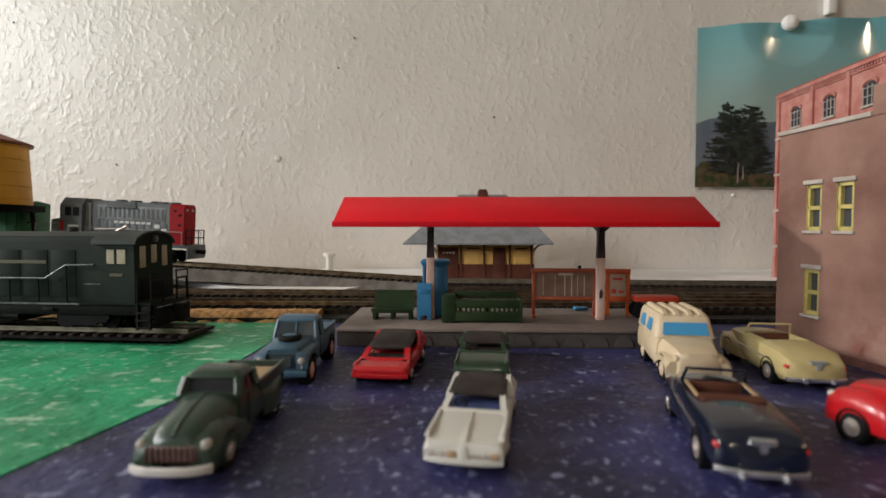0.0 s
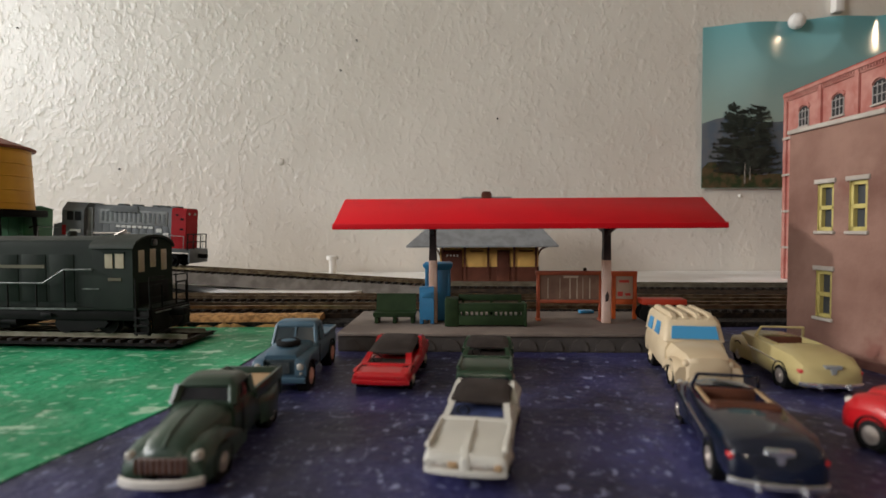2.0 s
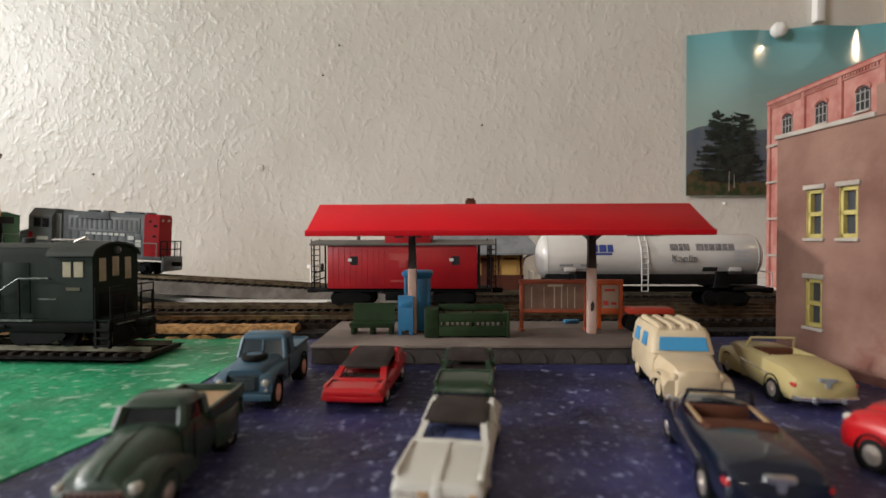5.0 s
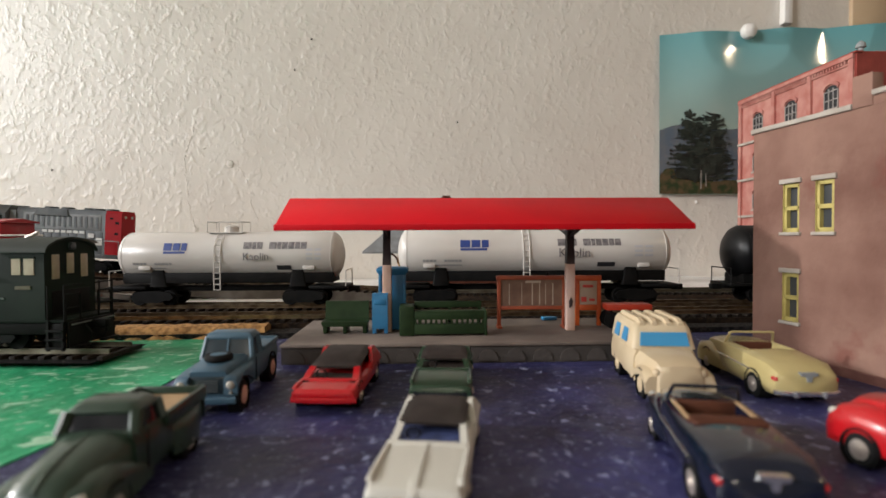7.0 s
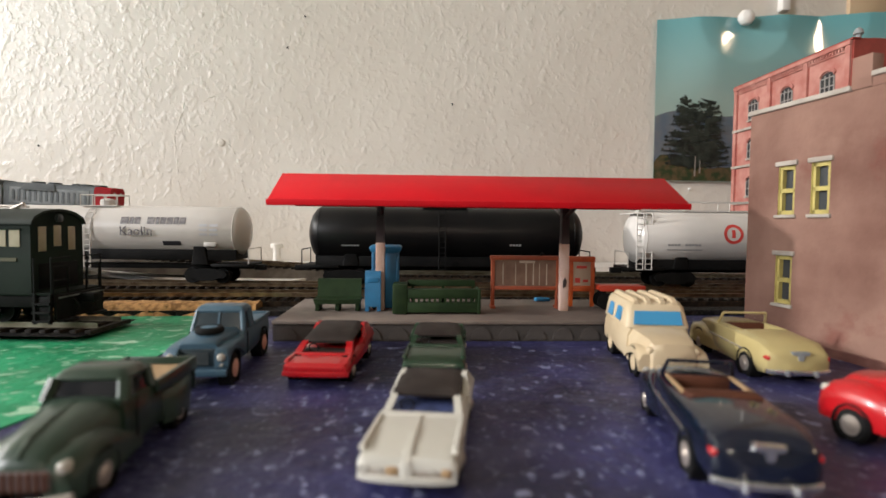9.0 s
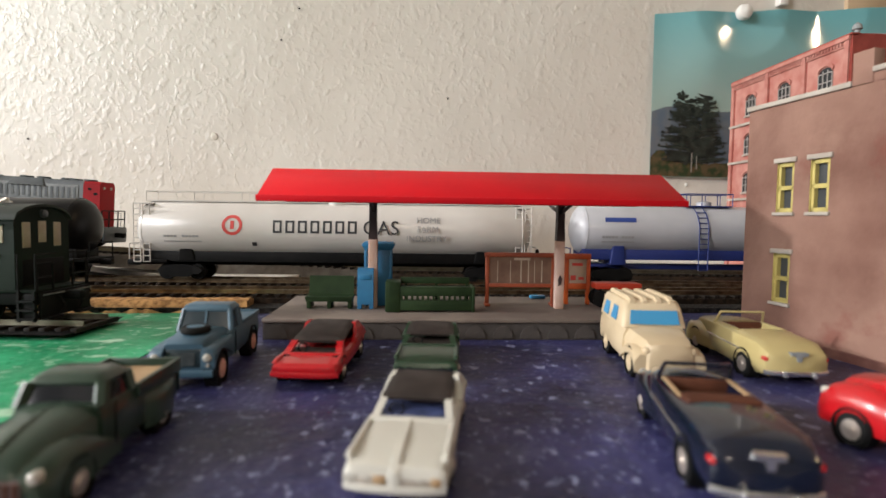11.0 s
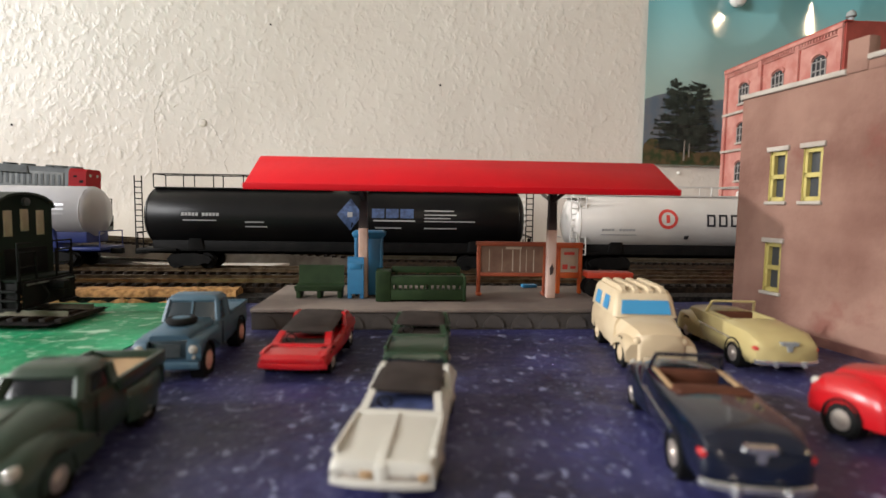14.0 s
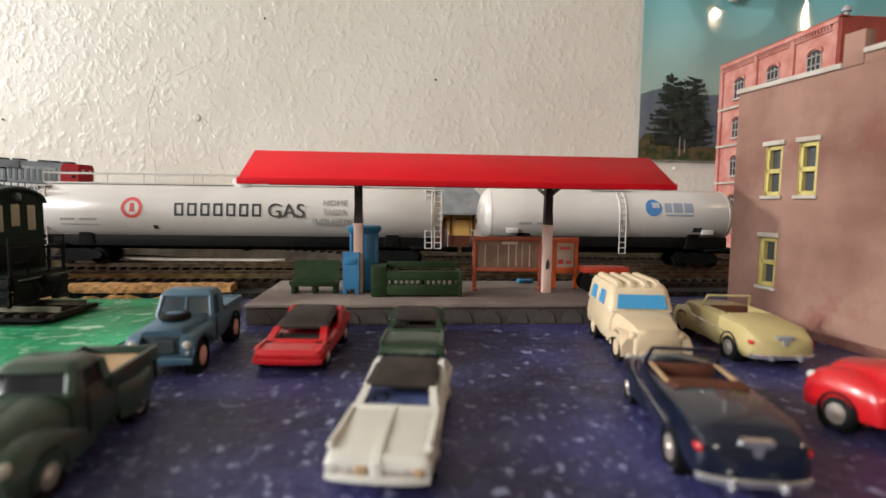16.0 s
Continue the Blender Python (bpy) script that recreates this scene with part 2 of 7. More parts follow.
M["glass_clear"] = clear_glass()
# pale colour stands in for daylight shining through the engine's cab
M["window_lit_paint"] = mat("light_through_cab", (0.42, 0.34, 0.25), 0.4, second=(0.3, 0.235, 0.165), scale=120, amount=0.8)
M["loco_green"] = mat("loco_green", (0.016, 0.023, 0.018), 0.65, second=(0.010, 0.014, 0.012), scale=50, amount=0.8, spec=0.08)
M["loco_roof"] = mat("loco_roof", (0.042, 0.048, 0.042), 0.6, second=(0.03, 0.034, 0.03), scale=50, amount=0.8, spec=0.12)
M["gold_print"] = mat("gold_print", (0.085, 0.070, 0.034), 0.6)
M["silver_edge"] = mat("worn_silver", (0.12, 0.13, 0.12), 0.5, 0.2, second=(0.03, 0.035, 0.03), scale=180, amount=0.9)
M["diesel_grey"] = mat("diesel_grey", (0.12, 0.135, 0.14), 0.55, second=(0.075, 0.085, 0.09), scale=70, amount=0.8)
M["diesel_light"] = mat("diesel_pale_grey", (0.27, 0.29, 0.29), 0.55, second=(0.2, 0.21, 0.21), scale=90, amount=0.8)
M["diesel_red"] = mat("diesel_red", (0.34, 0.008, 0.012), 0.6, spec=0.15)
M["white_print"] = mat("white_print", (0.7, 0.7, 0.66), 0.5)
M["grey_print"] = mat("grey_print", (0.33, 0.33, 0.33), 0.5)
M["name_print"] = mat("worn_name_print", (0.11, 0.10, 0.105), 0.5, second=(0.26, 0.24, 0.24), scale=500, amount=0.8)
M["black_print"] = mat("black_print", (0.028, 0.028, 0.032), 0.5)
M["blue_print"] = mat("blue_print", (0.025, 0.055, 0.24), 0.5)
M["faded_blue"] = mat("faded_blue_print", (0.045, 0.085, 0.20), 0.5, second=(0.02, 0.04, 0.10), scale=400, amount=0.9)
M["ecru_print"] = mat("grey_blue_print", (0.26, 0.30, 0.36), 0.5)
M["sky_print"] = mat("sky_blue_print", (0.055, 0.19, 0.42), 0.5)
M["boxcar_green"] = mat("boxcar_green", (0.018, 0.13, 0.04), 0.5, second=(0.012, 0.09, 0.03), scale=60, amount=0.7)
M["tank_yellow"] = mat("water_tank_yellow", (0.66, 0.33, 0.015), 0.5, second=(0.55, 0.26, 0.01), scale=60, amount=0.6)
M["tank_roof"] = mat("brown_red_roof", (0.22, 0.06, 0.025), 0.6)
M["caboose_red"] = mat("caboose_red", (0.40, 0.006, 0.014), 0.42, second=(0.30, 0.005, 0.010), scale=50, amount=0.6)
M["caboose_roof"] = mat("caboose_roof", (0.11, 0.10, 0.09), 0.6, second=(0.075, 0.068, 0.06), scale=60, amount=0.7)
M["tank_white"] = mat("tank_white", (0.585, 0.555, 0.52), 0.3, second=(0.52, 0.485, 0.445), scale=30, amount=0.6, coat=0.15)
M["tank_grey"] = mat("tank_pale_grey", (0.44, 0.44, 0.465), 0.32, second=(0.37, 0.37, 0.395), scale=30, amount=0.6, coat=0.15)
M["tank_silver"] = mat("tank_silver", (0.54, 0.54, 0.56), 0.3, 0.25, second=(0.47, 0.47, 0.49), scale=30, amount=0.6)
M["frame_blue"] = mat("frame_blue", (0.015, 0.03, 0.16), 0.5)
M["brick_tan"] = mat("tan_brick_paint", (0.140, 0.070, 0.053), 0.85, second=(0.25, 0.145, 0.112), scale=22, amount=1.0, bump=0.0008, bump_scale=200, low=0.34, high=0.60, detail=8.0, spec=0.14)
def blotched(m, colour, scale, lo, hi, amount):
    """Adds a layer of ragged blotches in one colour to a material."""
    nt = m.node_tree
    b = nt.nodes["Principled BSDF"]
    old = b.inputs["Base Color"].links[0].from_socket
    tc = nt.nodes.new("ShaderNodeTexCoord")
    n = nt.nodes.new("ShaderNodeTexNoise")
    n.inputs["Scale"].default_value, n.inputs["Detail"].default_value, n.inputs["Roughness"].default_value = scale, 7.0, 0.62
    nt.links.new(tc.outputs["Object"], n.inputs["Vector"])
    r = nt.nodes.new("ShaderNodeMapRange")
    r.inputs[1].default_value, r.inputs[2].default_value, r.inputs[4].default_value = lo, hi, amount
    nt.links.new(n.outputs[0], r.inputs[0])
    mix = nt.nodes.new("ShaderNodeMix")
    mix.data_type = "RGBA"
    mix.inputs[7].default_value = (*colour, 1)
    nt.links.new(r.outputs[0], mix.inputs[0])
    nt.links.new(old, mix.inputs[6])
    nt.links.new(mix.outputs[2], b.inputs["Base Color"])


blotched(M["brick_tan"], (0.16, 0.045, 0.035), 34.0, 0.58, 0.70, 0.55)
blotched(M["brick_tan"], (0.33, 0.21, 0.16), 15.0, 0.55, 0.72, 0.6)
M["foundation_red"] = mat("dark_red_foundation", (0.12, 0.045, 0.035), 0.75, second=(0.18, 0.08, 0.06), scale=120, amount=1.0)
M["brick_pink"] = mat("pink_brick", (0.36, 0.125, 0.100), 0.8, second=(0.46, 0.22, 0.18), scale=60, amount=0.9, bump=0.0003, bump_scale=500)
M["brick_red"] = mat("red_brick", (0.30, 0.05, 0.035), 0.75, second=(0.22, 0.035, 0.025), scale=80, amount=0.8, bump=0.0003, bump_scale=500)
M["stone"] = mat("pale_stone", (0.38, 0.34, 0.295), 0.75, second=(0.29, 0.25, 0.21), scale=90, amount=0.8, bump=0.0002)
M["sash_yellow"] = mat("yellow_sash", (0.46, 0.38, 0.12), 0.6, second=(0.34, 0.27, 0.08), scale=120, amount=0.7)
M["sash_grey"] = mat("grey_sash", (0.30, 0.27, 0.25), 0.6)
M["station_yellow"] = mat("station_yellow", (0.78, 0.48, 0.14), 0.6, second=(0.66, 0.4, 0.11), scale=90, amount=0.7)
M["station_brown"] = mat("station_brown", (0.115, 0.04, 0.025), 0.6, second=(0.08, 0.028, 0.018), scale=90, amount=0.7, spec=0.14)
M["station_roof"] = mat("station_slate", (0.22, 0.23, 0.24), 0.6, second=(0.16, 0.165, 0.17), scale=120, amount=0.8, bump=0.0003, bump_scale=500)
M["faded_print"] = mat("faded_print", (0.46, 0.06, 0.06), 0.5, second=(0.36, 0.03, 0.03), scale=150, amount=0.8)
M["bumper_white"] = mat("pale_bumper", (0.62, 0.60, 0.56), 0.4, second=(0.5, 0.47, 0.43), scale=150, amount=0.7)
M["pin"] = mat("white_pin", (0.78, 0.76, 0.72), 0.3)
M["poster_hill"] = mat("print_blue_hill", (0.11, 0.14, 0.18), 0.25, second=(0.15, 0.16, 0.17), scale=60, amount=0.8, coat=0.3)
M["poster_tree"] = mat("print_dark_tree", (0.012, 0.016, 0.014), 0.3, second=(0.04, 0.05, 0.04), scale=150, amount=0.7, coat=0.1)
M["poster_bush"] = mat("print_bush", (0.03, 0.05, 0.022), 0.25, second=(0.11, 0.075, 0.04), scale=120, amount=0.9, coat=0.3)
M["poster_trunk"] = mat("print_trunk", (0.3, 0.27, 0.24), 0.3)


def poster_sky():
    m = mat("print_sky", (0.13, 0.36, 0.42), 0.12, scale=3, amount=0.2, coat=1.0)
    nt = m.node_tree
    tc = nt.nodes.new("ShaderNodeTexCoord")
    sp = nt.nodes.new("ShaderNodeSeparateXYZ")
    nt.links.new(tc.outputs["Object"], sp.inputs[0])
    r = nt.nodes.new("ShaderNodeMapRange")
    r.inputs[1].default_value, r.inputs[2].default_value = 0.06, 0.20
    nt.links.new(sp.outputs[2], r.inputs[0])
    mix = nt.nodes.new("ShaderNodeMix")
    mix.data_type = "RGBA"
    mix.inputs[6].default_value, mix.inputs[7].default_value = (0.39, 0.47, 0.41, 1), (0.15, 0.39, 0.42, 1)
    nt.links.new(r.outputs[0], mix.inputs[0])
    nt.links.new(mix.outputs[2], nt.nodes["Principled BSDF"].inputs["Base Color"])
    return m


M["poster_sky"] = poster_sky()


# ---- mesh helpers ----
def finish(bm, sharp=35):
    bmesh.ops.recalc_face_normals(bm, faces=bm.faces)
    for f in bm.faces:
        f.smooth = True
    for e in bm.edges:
        if len(e.link_faces) == 2 and e.calc_face_angle(0) > radians(sharp):
            e.smooth = False


def mesh_of(name, bm, material, sharp=35):
    finish(bm, sharp)
    me = bpy.data.meshes.new(name)
    bm.to_mesh(me)
    bm.free()
    me.materials.append(M[material])
    return me


def part(name, bm, material, parent=None, label="", sharp=35):
    ob = new(name, mesh_of(name, bm, material, sharp))
    if parent:
        ob.parent = parent
    if label:
        ob["label"] = label
    return ob


def thing(name, m, label, category, group="", kind=""):
    ob = new(name)
    ob.empty_display_size = 0.01
    ob.matrix_world = m
    return tagged(ob, label, category, group, kind)


def box(bm, x0, x1, y0, y1, z0, z1, bevel=0.0):
    v = [bm.verts.new((x, y, z)) for x in (x0, x1) for y in (y0, y1) for z in (z0, z1)]
    fs = [bm.faces.new([v[i] for i in q]) for q in
          ((0, 1, 3, 2), (4, 6, 7, 5), (0, 4, 5, 1), (2, 3, 7, 6), (0, 2, 6, 4), (1, 5, 7, 3))]
    if bevel:
        es = list({e for f in fs for e in f.edges})
        bmesh.ops.bevel(bm, geom=es, offset=bevel, segments=2, affect="EDGES", profile=0.5)
    return bm


def B(x0, x1, y0, y1, z0, z1, bevel=0.0):
    return box(bmesh.new(), x0, x1, y0, y1, z0, z1, bevel)


def loft(bm, rings, cap=True):
    rows = [[bm.verts.new(p) for p in r] for r in rings]
    n = len(rows[0])
    for a, b in zip(rows, rows[1:]):
        for i in range(n):
            j = (i + 1) % n
            bm.faces.new((a[i], a[j], b[j], b[i]))
    if cap:
        bm.faces.new(rows[0][::-1])
        bm.faces.new(rows[-1])
    return bm


def rod(bm, a, b, r, seg=6):
    a, b = Vector(a), Vector(b)
    q = (b - a).to_track_quat("Z", "Y")
    ring = [q @ Vector((r * math.cos(2 * math.pi * i / seg), r * math.sin(2 * math.pi * i / seg), 0)) for i in range(seg)]
    return loft(bm, [[a + p for p in ring], [b + p for p in ring]])


def lathe(bm, profile, centre, axis="X", seg=32):
    """profile: (along, radius) pairs, turned round the axis through centre."""
    c = Vector(centre)
    rings = []
    for s, r in profile:
        ring = []
        for i in range(seg):
            t = 2 * math.pi * i / seg
            u, v = r * math.cos(t), r * math.sin(t)
            ring.append(c + (Vector((s, u, v)) if axis == "X" else Vector((u, s, v)) if axis == "Y" else Vector((u, v, s))))
        rings.append(ring)
    return loft(bm, rings)


def prism(bm, pts, lo, hi, axis="Y"):
    """A flat outline of (a, b) pairs drawn out between lo and hi along the axis."""
    def p(a, b, s):
        return (a, s, b) if axis == "Y" else (s, a, b) if axis == "X" else (a, b, s)
    return loft(bm, [[p(a, b, lo) for a, b in pts], [p(a, b, hi) for a, b in pts]])


def rrect(cx, cy, hx, hy, r, z, n=3):
    pts = []
    for sx, sy, a0 in ((1, 1, 0), (-1, 1, 90), (-1, -1, 180), (1, -1, 270)):
        for i in range(n + 1):
            a = radians(a0 + 90 * i / n)
            pts.append((cx + sx * (hx - r) + r * math.cos(a), cy + sy * (hy - r) + r * math.sin(a), z))
    return pts


# ---- the room ----
def setting(name, bm, material, label="", sharp=35):
    return tagged(part(name, bm, material, sharp=sharp), label, kind="structure")


setting("wall_north", B(-2.1, 3.3, 0.69, 0.79, -0.76, 1.7), "wall", "cream semi-gloss wall with a hand-trowelled texture")
setting("wall_east", B(3.2, 3.3, -2.3, 0.69, -0.76, 1.7), "dim_room_wall", "unseen beige side wall, darkened to cut bounce")
setting("wall_south", B(-2.1, 3.3, -2.4, -2.3, -0.76, 1.7), "dim_room_wall", "unseen beige wall behind, darkened to cut bounce")
bm = bmesh.new()
for y0, y1, z0, z1 in ((-2.3, -1.6, -0.76, 1.7), (-0.4, 0.12, -0.76, 1.7), (-1.6, -0.4, -0.76, 0.2), (-1.6, -0.4, 1.3, 1.7),
                       (0.12, 0.52, -0.76, 0.48), (0.12, 0.52, 0.96, 1.7), (0.52, 0.69, -0.76, 1.7)):
    box(bm, -2.1, -2.0, y0, y1, z0, z1)
setting("wall_west", bm, "dim_room_wall", "unseen beige wall with two window openings, darkened to cut bounce")
setting("floor", B(-2.1, 3.3, -2.4, 0.79, -0.86, -0.76), "floor", "brown wooden floor")
setting("ceiling", B(-2.1, 3.3, -2.4, 0.79, 1.7, 1.8), "ceiling", "unseen ceiling, toned down to cut bounce")
win = setting("window_1", B(-2.06, -2.04, -1.6, -0.4, 0.72, 0.76), "white_trim", "white window with a meeting rail")
for a in ((-1.6, -1.55, 0.2, 1.3), (-0.45, -0.4, 0.2, 1.3), (-1.55, -0.45, 0.2, 0.25), (-1.55, -0.45, 1.25, 1.3)):
    part("window_frame", B(-2.07, -2.03, *a), "white_trim", win)
win = setting("window_2", B(-2.06, -2.04, 0.12, 0.52, 0.71, 0.73), "white_trim", "narrow white window beside the layout")
for a in ((0.12, 0.15, 0.48, 0.96), (0.49, 0.52, 0.48, 0.96), (0.15, 0.49, 0.48, 0.51), (0.15, 0.49, 0.93, 0.96)):
    part("window_frame", B(-2.07, -2.03, *a), "white_trim", win)

# layout table, its painted sheets and the raised white sheet at the back
setting("table", B(-1.95, 3.1, -0.35, 0.688, -0.03, -0.002), "wood", "wooden layout table top")
for x in (-1.85, 0.6, 3.0):
    for y in (-0.3, 0.62):
        setting("table_leg", B(x - 0.03, x + 0.03, y - 0.03, y + 0.03, -0.76, -0.03), "wood")


def sheet(name, outline, z0, z1, material, label):
    bm = bmesh.new()
    prism(bm, outline, z0, z1, "Z")
    return setting(name, bm, material, label)


LAWN_EDGE = [(-0.075, -0.35), (-0.062, 0.0), (-0.039, 0.150), (-0.0265, 0.205), (-0.0232, 0.3065), (-0.0225, 0.352)]
sheet("pavement", LAWN_EDGE + [(0.285, 0.352), (1.5, 0.352), (1.5, -0.35)], -0.002, 0.0, "lot", "dark violet-blue painted lot with pale flecks")
sheet("lawn", [(-1.0, -0.35)] + LAWN_EDGE + [(-1.0, 0.352)], -0.002, 0.0004, "lawn", "bright green painted board with white flecks")
sheet("white_sheet", [(-1.9, 0.565), (-0.22, 0.565), (-0.1, 0.47), (-0.03, 0.452), (0.02, 0.54), (0.21, 0.55), (3.0, 0.55), (3.0, 0.688), (-1.9, 0.688)], -0.002, 0.007,
      "foam_board", "raised white sheet behind the tracks")
sheet("ballast", [(-1.9, 0.3525), (3.0, 0.3525), (3.0, 0.5485), (0.021, 0.5385), (-0.029, 0.4505), (-0.101, 0.4685), (-0.222, 0.56), (-1.9, 0.56)], -0.002, 0.003,
      "ballast", "dark grey ballast under the tracks")


# ---- tracks ----
def tie_mesh(name, length, width, height, material):
    return mesh_of(name, B(-width / 2, width / 2, -length / 2, length / 2, 0, height, 0.0002), material)


def track(name, p0, p1, z0, z1, near, label, tie_mat="tie", rail_mat="rail", base_mat="roadbed", bed=0.0035, half=0.021):
    """Straight track from p0 to p1; z0, z1: height of the rail tops; near: stretch whose ties are single pieces."""
    a, b = Vector((*p0, z0)), Vector((*p1, z1))
    d = b - a
    yaw, pitch, n = math.atan2(d.y, d.x), math.atan2(d.z, d.xy.length), d.length
    root = new(name)
    root.matrix_world = Matrix.Translation(a) @ Euler((0, -pitch, yaw)).to_matrix().to_4x4()
    tagged(root, label, kind="structure")
    for s in (-1, 1):
        bm = bmesh.new()
        y = s * 0.00825
        box(bm, 0, n, y - 0.0004, y + 0.0004, -0.0007, 0)
        box(bm, 0, n, y - 0.0002, y + 0.0002, -0.002, -0.0007)
        box(bm, 0, n, y - 0.0009, y + 0.0009, -0.0024, -0.002)
        part("rail", bm, rail_mat, root)
    bm = bmesh.new()
    prism(bm, [(-half, -bed - 0.0036), (-0.016, -0.0040), (0.016, -0.0040), (half, -bed - 0.0036)], 0, n, "X")
    part("roadbed", bm, base_mat, root)
    tm = tie_mesh("tie", 0.029, 0.0027, 0.0021, tie_mat)
    rest = bmesh.new()
    step, i = 0.0066, 0
    rng = random.Random(name)
    while i * step < n - 0.002:
        x = i * step + 0.002
        if near[0] <= x <= near[1]:
            ob = new("tie", tm)
            ob.parent = root
            ob.matrix_basis = pose(x, rng.uniform(-0.0003, 0.0003), -0.0044, 0, 0, rng.uniform(-1, 1))
        else:
            box(rest, x - 0.00135, x + 0.00135, -0.0145, 0.0145, -0.0044, -0.0023)
        i += 1
    if rest.verts:
        tagged(part("far_ties", rest, tie_mat, root), kind="stuff")
    else:
        rest.free()
    return root


SLOPE = -0.05
TRACK_Y = 0.4254


def train_y(x):
    return TRACK_Y + SLOPE * (x - 0.09)


track("track_siding", (-1.85, 0.3815 + 0.012), (2.95, 0.3815 - 0.012), 0.0100, 0.0100, (1.55, 2.25), "dark-tied model track on roadbed beside the platform", half=0.0165)
track("track_main", (-1.85, train_y(-1.85)), (2.95, train_y(2.95)), 0.0105, 0.0105, (1.5, 2.3), "model main track with brown metal rails", "tie_brown")
track("track_incline", (0.060, 0.502), (-0.62, 0.548), 0.0135, 0.0500, (0.0, 0.42), "grey-sided inclined track climbing towards the wall", "tie", "rail", "grade", 0.010)
track("track_rear", (0.060, 0.502), (0.382, 0.4913), 0.0125, 0.0115, (0.0, 0.4), "model track behind the main line", "tie", "rail_pale")
track("track_display", (-0.62, 0.3554), (-0.0655, 0.3069), 0.0066, 0.0066, (0.3, 0.56), "short loose track piece laid on the green board", "tie", "rail_pale", "black", 0.0001)

# piers under the incline
for k, s in enumerate((0.30, 0.44, 0.58)):
    c = Vector((0.060, 0.502)) + Vector((-0.68, 0.046)).normalized() * s
    setting("incline_pier", B(c.x - 0.006, c.x + 0.006, c.y - 0.014, c.y + 0.014, 0.0, 0.0006 + s * 0.0535), "grade", "grey pier under the climbing track")

# cork strip in front of the siding, uneven lumps
def cork_strip():
    rng = random.Random(4)
    bm = bmesh.new()
    rings = []
    n = 150
    for i in range(n + 1):
        x = -0.62 + 0.607 * i / n
        j = lambda a: rng.uniform(-a, a)
        rings.append([(x, 0.3515 + j(0.0012), 0.0), (x, 0.3535 + j(0.0012), 0.0028 + j(0.0007)), (x, 0.3560 + j(0.0010), 0.0066 + j(0.0006)),
                      (x, 0.3640 + j(0.001), 0.0071 + j(0.0004)), (x, 0.3700, 0.0045), (x, 0.3700, 0.0)])
    loft(bm, rings)
    setting("cork_strip", bm, "cork", "crumbly brown cork roadbed strip", 80)


cork_strip()


def wall_marks():
    """Thin ridges in the plaster and a few nail holes."""
    rng = random.Random(4)

    def ridge(pts, r):
        bm = bmesh.new()
        path = []
        for a, b in zip(pts, pts[1:]):
            for i in range(6):
                f = i / 6
                path.append((a[0] + (b[0] - a[0]) * f + rng.uniform(-0.0009, 0.0009), a[1] + (b[1] - a[1]) * f + rng.uniform(-0.0009, 0.0009)))
        rings = []
        for x, z in path:
            q = r * rng.uniform(0.4, 2.2)
            rings.append([(x + q * math.cos(k * math.pi / 3), 0.6901 + 0.7 * q * math.sin(k * math.pi / 3), z + 0.6 * q * math.cos(k * math.pi / 3)) for k in range(6)])
        loft(bm, rings)
        setting("plaster_ridge", bm, "wall", "thin ridge of old plaster")
    ridge([(-0.1438, 0.1440), (-0.138, 0.1425), (-0.131, 0.136), (-0.126, 0.124), (-0.120, 0.110), (-0.1215, 0.098), (-0.117, 0.088), (-0.114, 0.078)], 0.0005)
    ridge([(-0.183, 0.192), (-0.187, 0.178), (-0.192, 0.163), (-0.197, 0.151), (-0.194, 0.120), (-0.1935, 0.100), (-0.1875, 0.079), (-0.184, 0.064)], 0.0004)
    ridge([(-0.197, 0.151), (-0.187, 0.156), (-0.168, 0.164)], 0.0004)
    ridge([(-0.168, 0.188), (-0.140, 0.201), (-0.106, 0.219)], 0.00035)
    for x, z in ((-0.048, 0.290), (-0.068, 0.254), (0.1235, 0.194), (-0.468, 0.310), (-0.345, 0.136)):
        bm = bmesh.new()
        lathe(bm, [(-0.0009, 0.0012), (0.0, 0.0009)], (x, 0.690, z), "Y", 10)
        setting("nail_hole", bm, "black", "small dark nail hole")
    bm = bmesh.new()
    lathe(bm, [(-0.0016, 0.001), (-0.0012, 0.0036), (0.0, 0.0044)], (-0.1438, 0.690, 0.1435), "Y", 14)
    setting("plaster_blob", bm, "wall", "small blob of plaster")


wall_marks()


